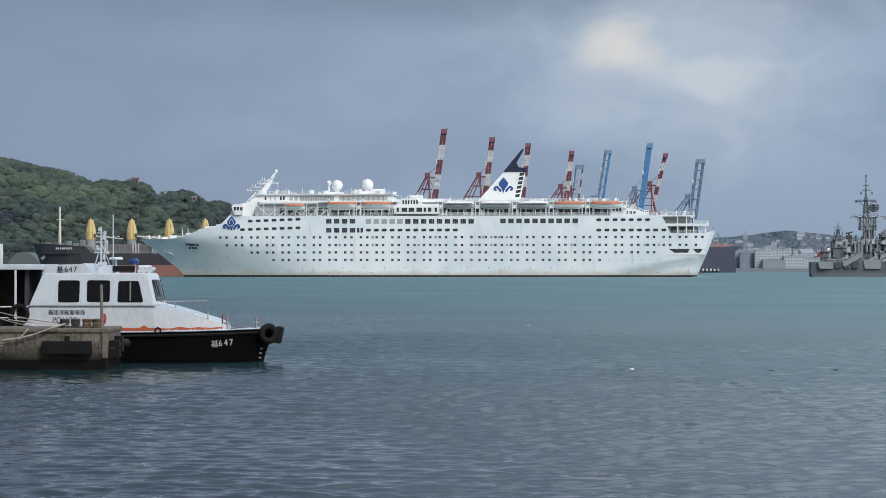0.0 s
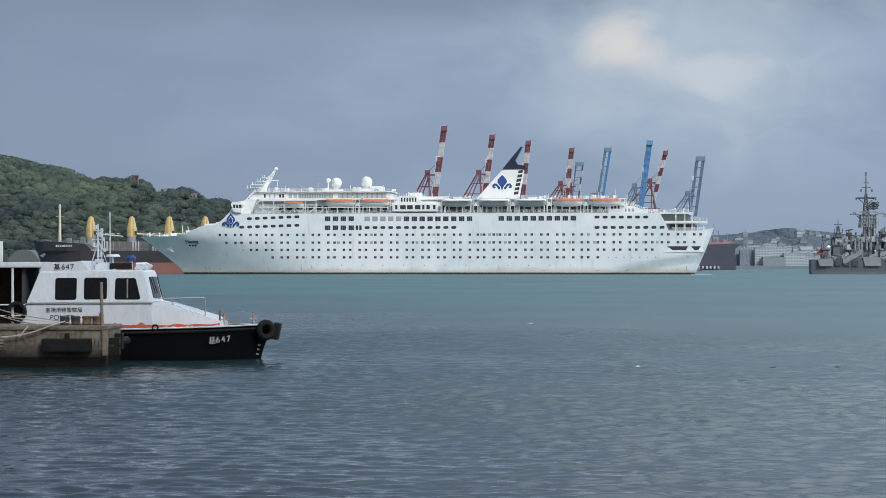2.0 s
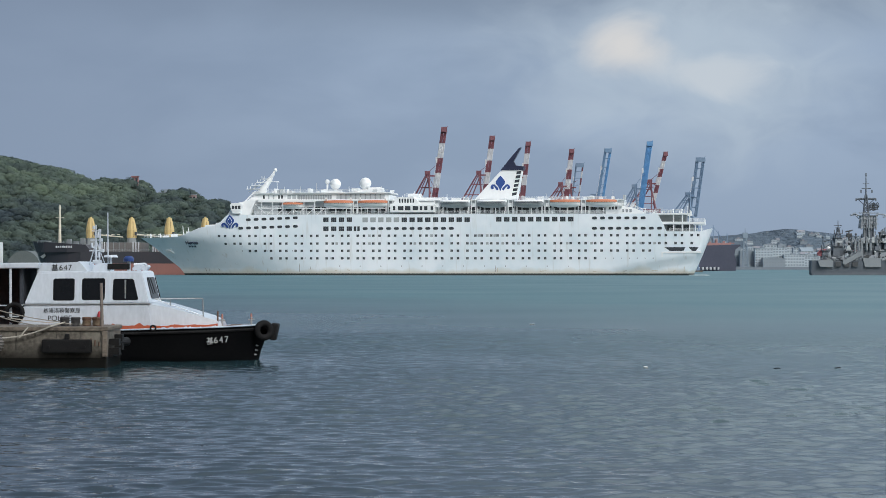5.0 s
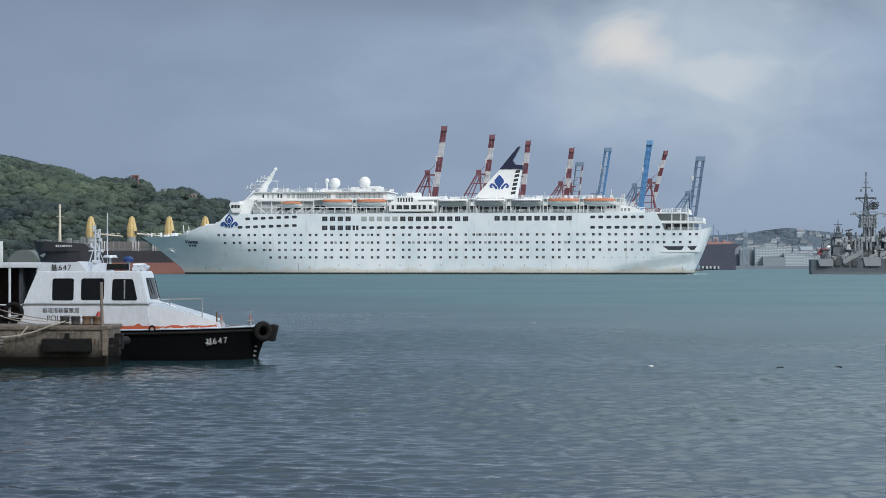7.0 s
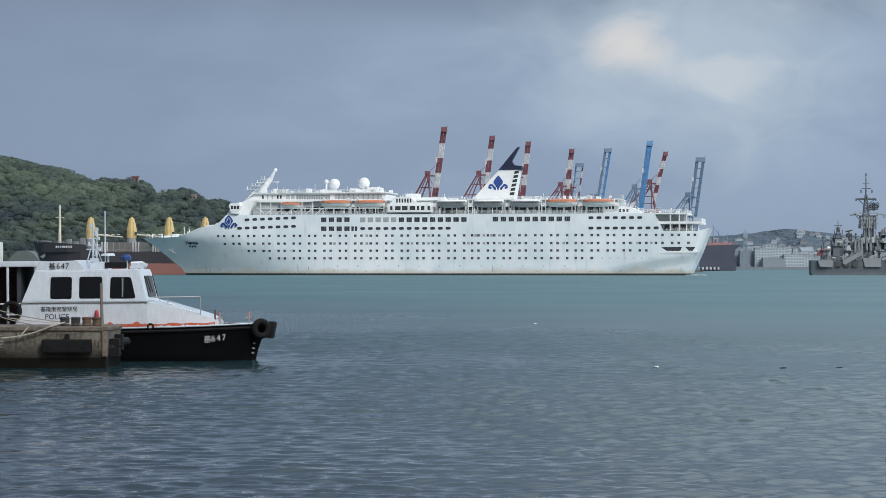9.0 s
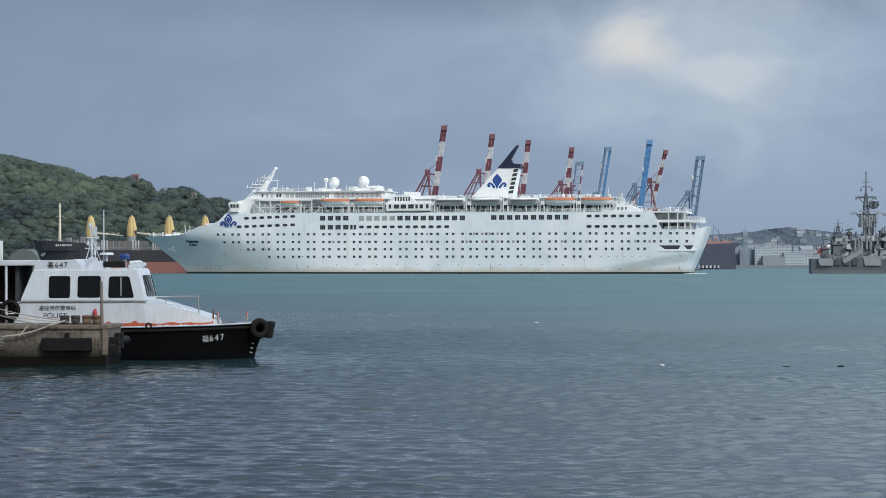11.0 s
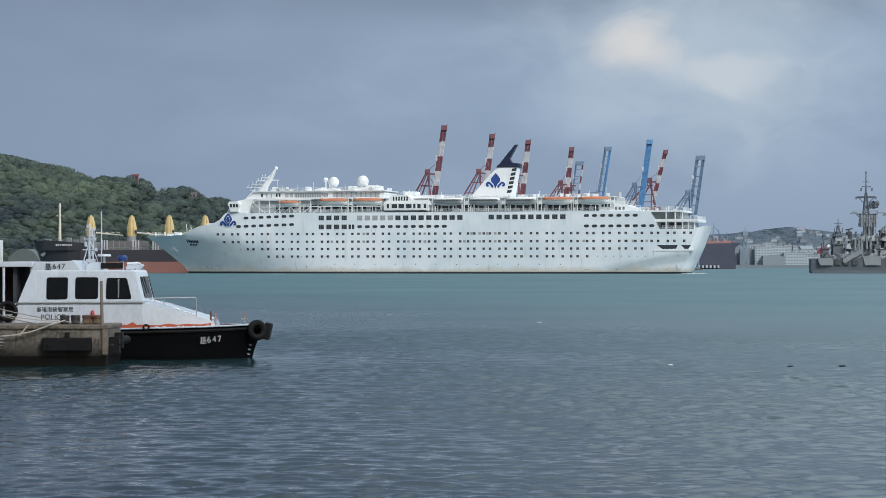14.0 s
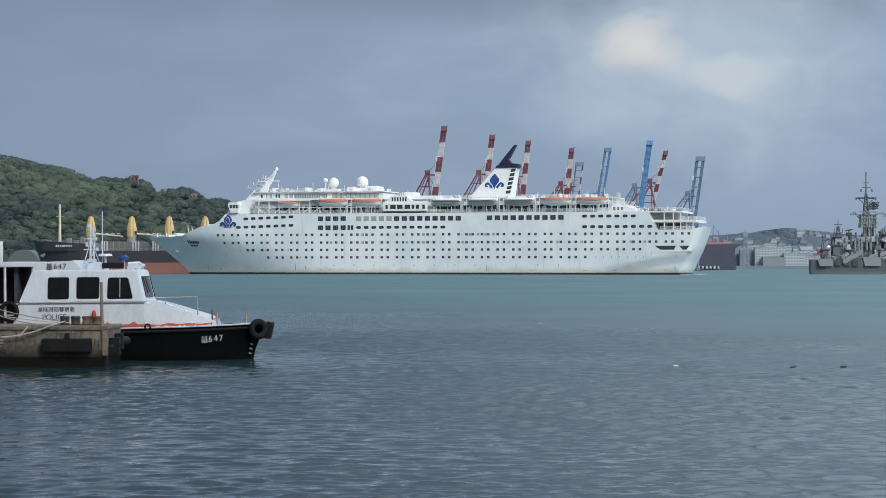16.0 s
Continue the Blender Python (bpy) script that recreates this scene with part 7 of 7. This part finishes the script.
build_warship(pose(149, 925, 0.57, 0, 0, -2), "grey warship with a tall lattice mast moored")
build_warship(pose(168, 955, 0.57, 0, 0, -2), "grey warship moored alongside another")

# ---- town and hills beyond ----
FAR_RIDGE = [(200, 34), (330, 46), (420, 55), (470, 57), (499, 59), (524, 60), (543, 63), (554, 66.5), (571, 68), (596, 65), (618, 63), (648, 60), (700, 56), (850, 48), (1100, 40)]


def far_hill(x, y):
    t = min(1.0, max(0.0, (y - 3300) / 500))
    return (lerp(x, FAR_RIDGE) - 5) * t * t * (3 - 2 * t) + 4 + 2 * noise.noise(Vector((x * 0.01, y * 0.01, 3)))


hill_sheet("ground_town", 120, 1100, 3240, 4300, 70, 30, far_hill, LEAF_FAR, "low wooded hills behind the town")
spots = []
for _ in range(2600):
    x, y = rr.uniform(380, 760), 3430 + 400 * rr.random()
    r = rr.uniform(5, 10)
    spots.append((x, y, far_hill(x, y) - r * 0.22, r))
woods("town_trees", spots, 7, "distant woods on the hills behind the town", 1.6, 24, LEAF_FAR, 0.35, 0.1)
bm = bmesh.new()
box(bm, 120, 1100, 3215, 3260, -2, 4.5)
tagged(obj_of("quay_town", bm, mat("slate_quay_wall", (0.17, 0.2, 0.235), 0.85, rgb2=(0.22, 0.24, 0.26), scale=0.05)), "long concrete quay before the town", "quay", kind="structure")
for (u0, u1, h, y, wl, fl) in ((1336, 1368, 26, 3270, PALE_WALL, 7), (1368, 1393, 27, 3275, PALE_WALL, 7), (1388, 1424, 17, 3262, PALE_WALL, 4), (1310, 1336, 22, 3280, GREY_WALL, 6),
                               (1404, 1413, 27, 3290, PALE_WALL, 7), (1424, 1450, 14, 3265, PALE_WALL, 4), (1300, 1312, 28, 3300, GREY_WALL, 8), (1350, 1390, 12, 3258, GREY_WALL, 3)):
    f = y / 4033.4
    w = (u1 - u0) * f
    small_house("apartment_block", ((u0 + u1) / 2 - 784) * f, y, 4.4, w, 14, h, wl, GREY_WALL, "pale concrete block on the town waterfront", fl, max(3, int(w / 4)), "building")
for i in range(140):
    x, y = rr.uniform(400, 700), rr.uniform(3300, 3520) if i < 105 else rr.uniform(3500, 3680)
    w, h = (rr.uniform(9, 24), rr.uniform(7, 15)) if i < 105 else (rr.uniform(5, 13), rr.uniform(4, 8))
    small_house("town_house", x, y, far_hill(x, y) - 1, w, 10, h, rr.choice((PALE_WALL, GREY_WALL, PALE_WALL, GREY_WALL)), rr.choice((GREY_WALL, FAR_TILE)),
                "small town house on the hillside", rr.choice((2, 3)), 4, "house", rr.random() < 0.3)

# slate grey paled with painted haze
TOWER_GREY = mat("hazed_tower_grey", (0.2, 0.25, 0.305), 0.7, rgb2=(0.24, 0.29, 0.335), scale=0.1)
small_house("ridge_hut", 536, 3770, far_hill(536, 3770) - 1.5, 5, 4, 4.5, TOWER_GREY, TOWER_GREY, "small slate hut on the far ridge", 1, 2, "hut")
tw = thing("signal_tower", pose(427, 3220, 4.5), "haze-pale slate lattice tower on the town quay", "tower")
bm = bmesh.new()
for sx in (-4, 4):
    for sy in (-4, 4):
        rod(bm, (sx, sy, 0), (sx * 0.35, sy * 0.35, 46), 0.9, 4)
for i in range(8):
    k, k2 = 1 - 0.65 * i / 8, 1 - 0.65 * (i + 1) / 8
    rod(bm, (-4 * k, -4 * k, 46 * i / 8), (4 * k2, -4 * k2, 46 * (i + 1) / 8), 0.5, 4)
    rod(bm, (4 * k, -4 * k, 46 * i / 8), (-4 * k2, -4 * k2, 46 * (i + 1) / 8), 0.5, 4)
part("lattice", bm, TOWER_GREY, tw)
bm = bmesh.new()
box(bm, -3.5, 3.5, -3, 3, 40, 48, 0, 0.4)
rod(bm, (0, 0, 48), (0, 0, 55), 0.6, 5, 0.3)
part("cabin", bm, TOWER_GREY, tw)

# ---- floating litter ----
def build_wash():
    """White water that follows the cruise ship's stern."""
    r = random.Random(17)
    bm = bmesh.new()
    for i in range(46):
        x, y = 99 + 6.5 * r.random() ** 1.5, r.uniform(-13, 9)
        ball(bm, (x, y, 0.05), r.uniform(0.35, 0.9), 8, 5, (1.4, 1.0, 0.22))
    return tagged(obj_of("stern_wash", bm, mat("foam_white", (0.7, 0.74, 0.75), 0.8, rgb2=(0.4, 0.5, 0.52), scale=0.6)), "white wash foaming at the cruise ship's stern", "foam", kind="stuff")


stern_wash = build_wash()
FOAM = mat("white_foam_plastic", (0.8, 0.8, 0.78), 0.6)
def litter(name, m, s, material, label):
    bm = bmesh.new()
    ball(bm, (0, 0, 0), 1.0, 10, 6)
    for v in bm.verts:
        v.co *= 1 + 0.25 * noise.noise(v.co * 2)
        v.co = Vector((v.co.x * s[0], v.co.y * s[1], v.co.z * s[2]))
    ob = tagged(obj_of(name, bm, material), label, "litter", "floating litter")
    ob.matrix_basis = m
    return ob


white_litter = litter("plastic_bottle", pose(5.63, 68.0, 0.02), (0.085, 0.1, 0.03), FOAM, "white plastic bottle afloat on the water")
foam_litter = litter("foam_block", pose(4.0, 120, 0.03), (0.16, 0.12, 0.03), FOAM, "white foam block afloat on the water")
log_litter = litter("driftwood", pose(11.6, 67.0, 0.02), (0.11, 0.08, 0.025), RUBBER, "dark piece of driftwood on the water")
stick_litter = litter("driftwood", pose(9.6, 66.4, 0.02), (0.12, 0.05, 0.018), RUBBER, "thin dark driftwood on the water")


def motions():
    # the cruise ship swings its stern towards the quay
    rows = []
    for i in range(17):
        q = i / 16
        th = radians(4.79 + 7.82 * q + 2.57 * q * q)
        x, y = -5.0 * q + 0.2 * q * q, 902.9 + 8.2 * q - 15.1 * q * q
        rows.append((i, pose(x + 14 * math.sin(th), y + 14 * math.cos(th), 0.56, 0, 0, -math.degrees(th))))
    walk(cruise_ship, rows)
    walk(stern_wash, [(t, Matrix.Translation((0, 0, -0.52 - 0.16 * max(0.0, 1 - t / 6))) @ m) for t, m in rows])
    # the police boat drifts astern on its lines and rocks
    swing = [(0, 0, 0, 0), (0.5, -0.03, 0.04, -0.24), (1, -0.05, 0.04, -0.45), (1.5, -0.06, 0.03, -0.45), (2, -0.08, 0.01, -0.35), (2.5, -0.09, 0, -0.45),
             (3, -0.105, 0, -0.45), (3.5, -0.11, 0, -0.3), (4, -0.12, 0.02, -0.24), (5, -0.145, 0.02, -0.4), (6, -0.17, 0, -0.3), (6.5, -0.18, -0.01, -0.2), (7, -0.185, -0.02, -0.05),
             (7.5, -0.19, 0.01, -0.24), (8, -0.21, 0.04, -0.47), (8.5, -0.22, 0.075, -0.68), (9, -0.23, 0.07, -0.5), (10, -0.26, 0.03, -0.2), (11, -0.29, 0.045, -0.25),
             (11.5, -0.3, 0.05, -0.3), (12, -0.3, 0.06, -0.45), (12.5, -0.305, 0.06, -0.47), (13, -0.32, 0.06, -0.42), (13.5, -0.34, 0.02, -0.25), (14, -0.37, -0.01, -0.2),
             (14.5, -0.37, -0.03, 0.02), (15, -0.35, -0.02, 0.2), (15.5, -0.34, 0.01, -0.2), (16, -0.32, 0.03, -0.47)]
    walk(police_boat, [(t, pose(-9.85 + dx, 74.55, dz + 0.045, 0, a, -1.5)) for t, dx, dz, a in swing])
    for ob, x, y, vx, vy in ((white_litter, 5.63, 68.0, 0.085, 0.03), (foam_litter, 4.5, 120, 0.04, 0.02), (log_litter, 11.6, 67.4, 0.02, 0.03), (stick_litter, 9.63, 67.2, 0.05, 0.04)):
        walk(ob, [(0, pose(x, y, 0.02)), (8, pose(x + 8 * vx, y + 8 * vy, 0.03, 0, 0, 12)), (16, pose(x + 16 * vx, y + 16 * vy, 0.02, 0, 0, 20))])
    walk(clouds, [(0, pose(0, 0, 0)), (8, pose(0, 0, 0, 0, 0, -0.25)), (16, pose(0, 0, 0, 0, 0, -0.5))])
    walk(water, [(0, pose(0, 0, 0)), (8, pose(1.0, 0.5, 0)), (16, pose(2.0, 1.0, 0))])


motions()
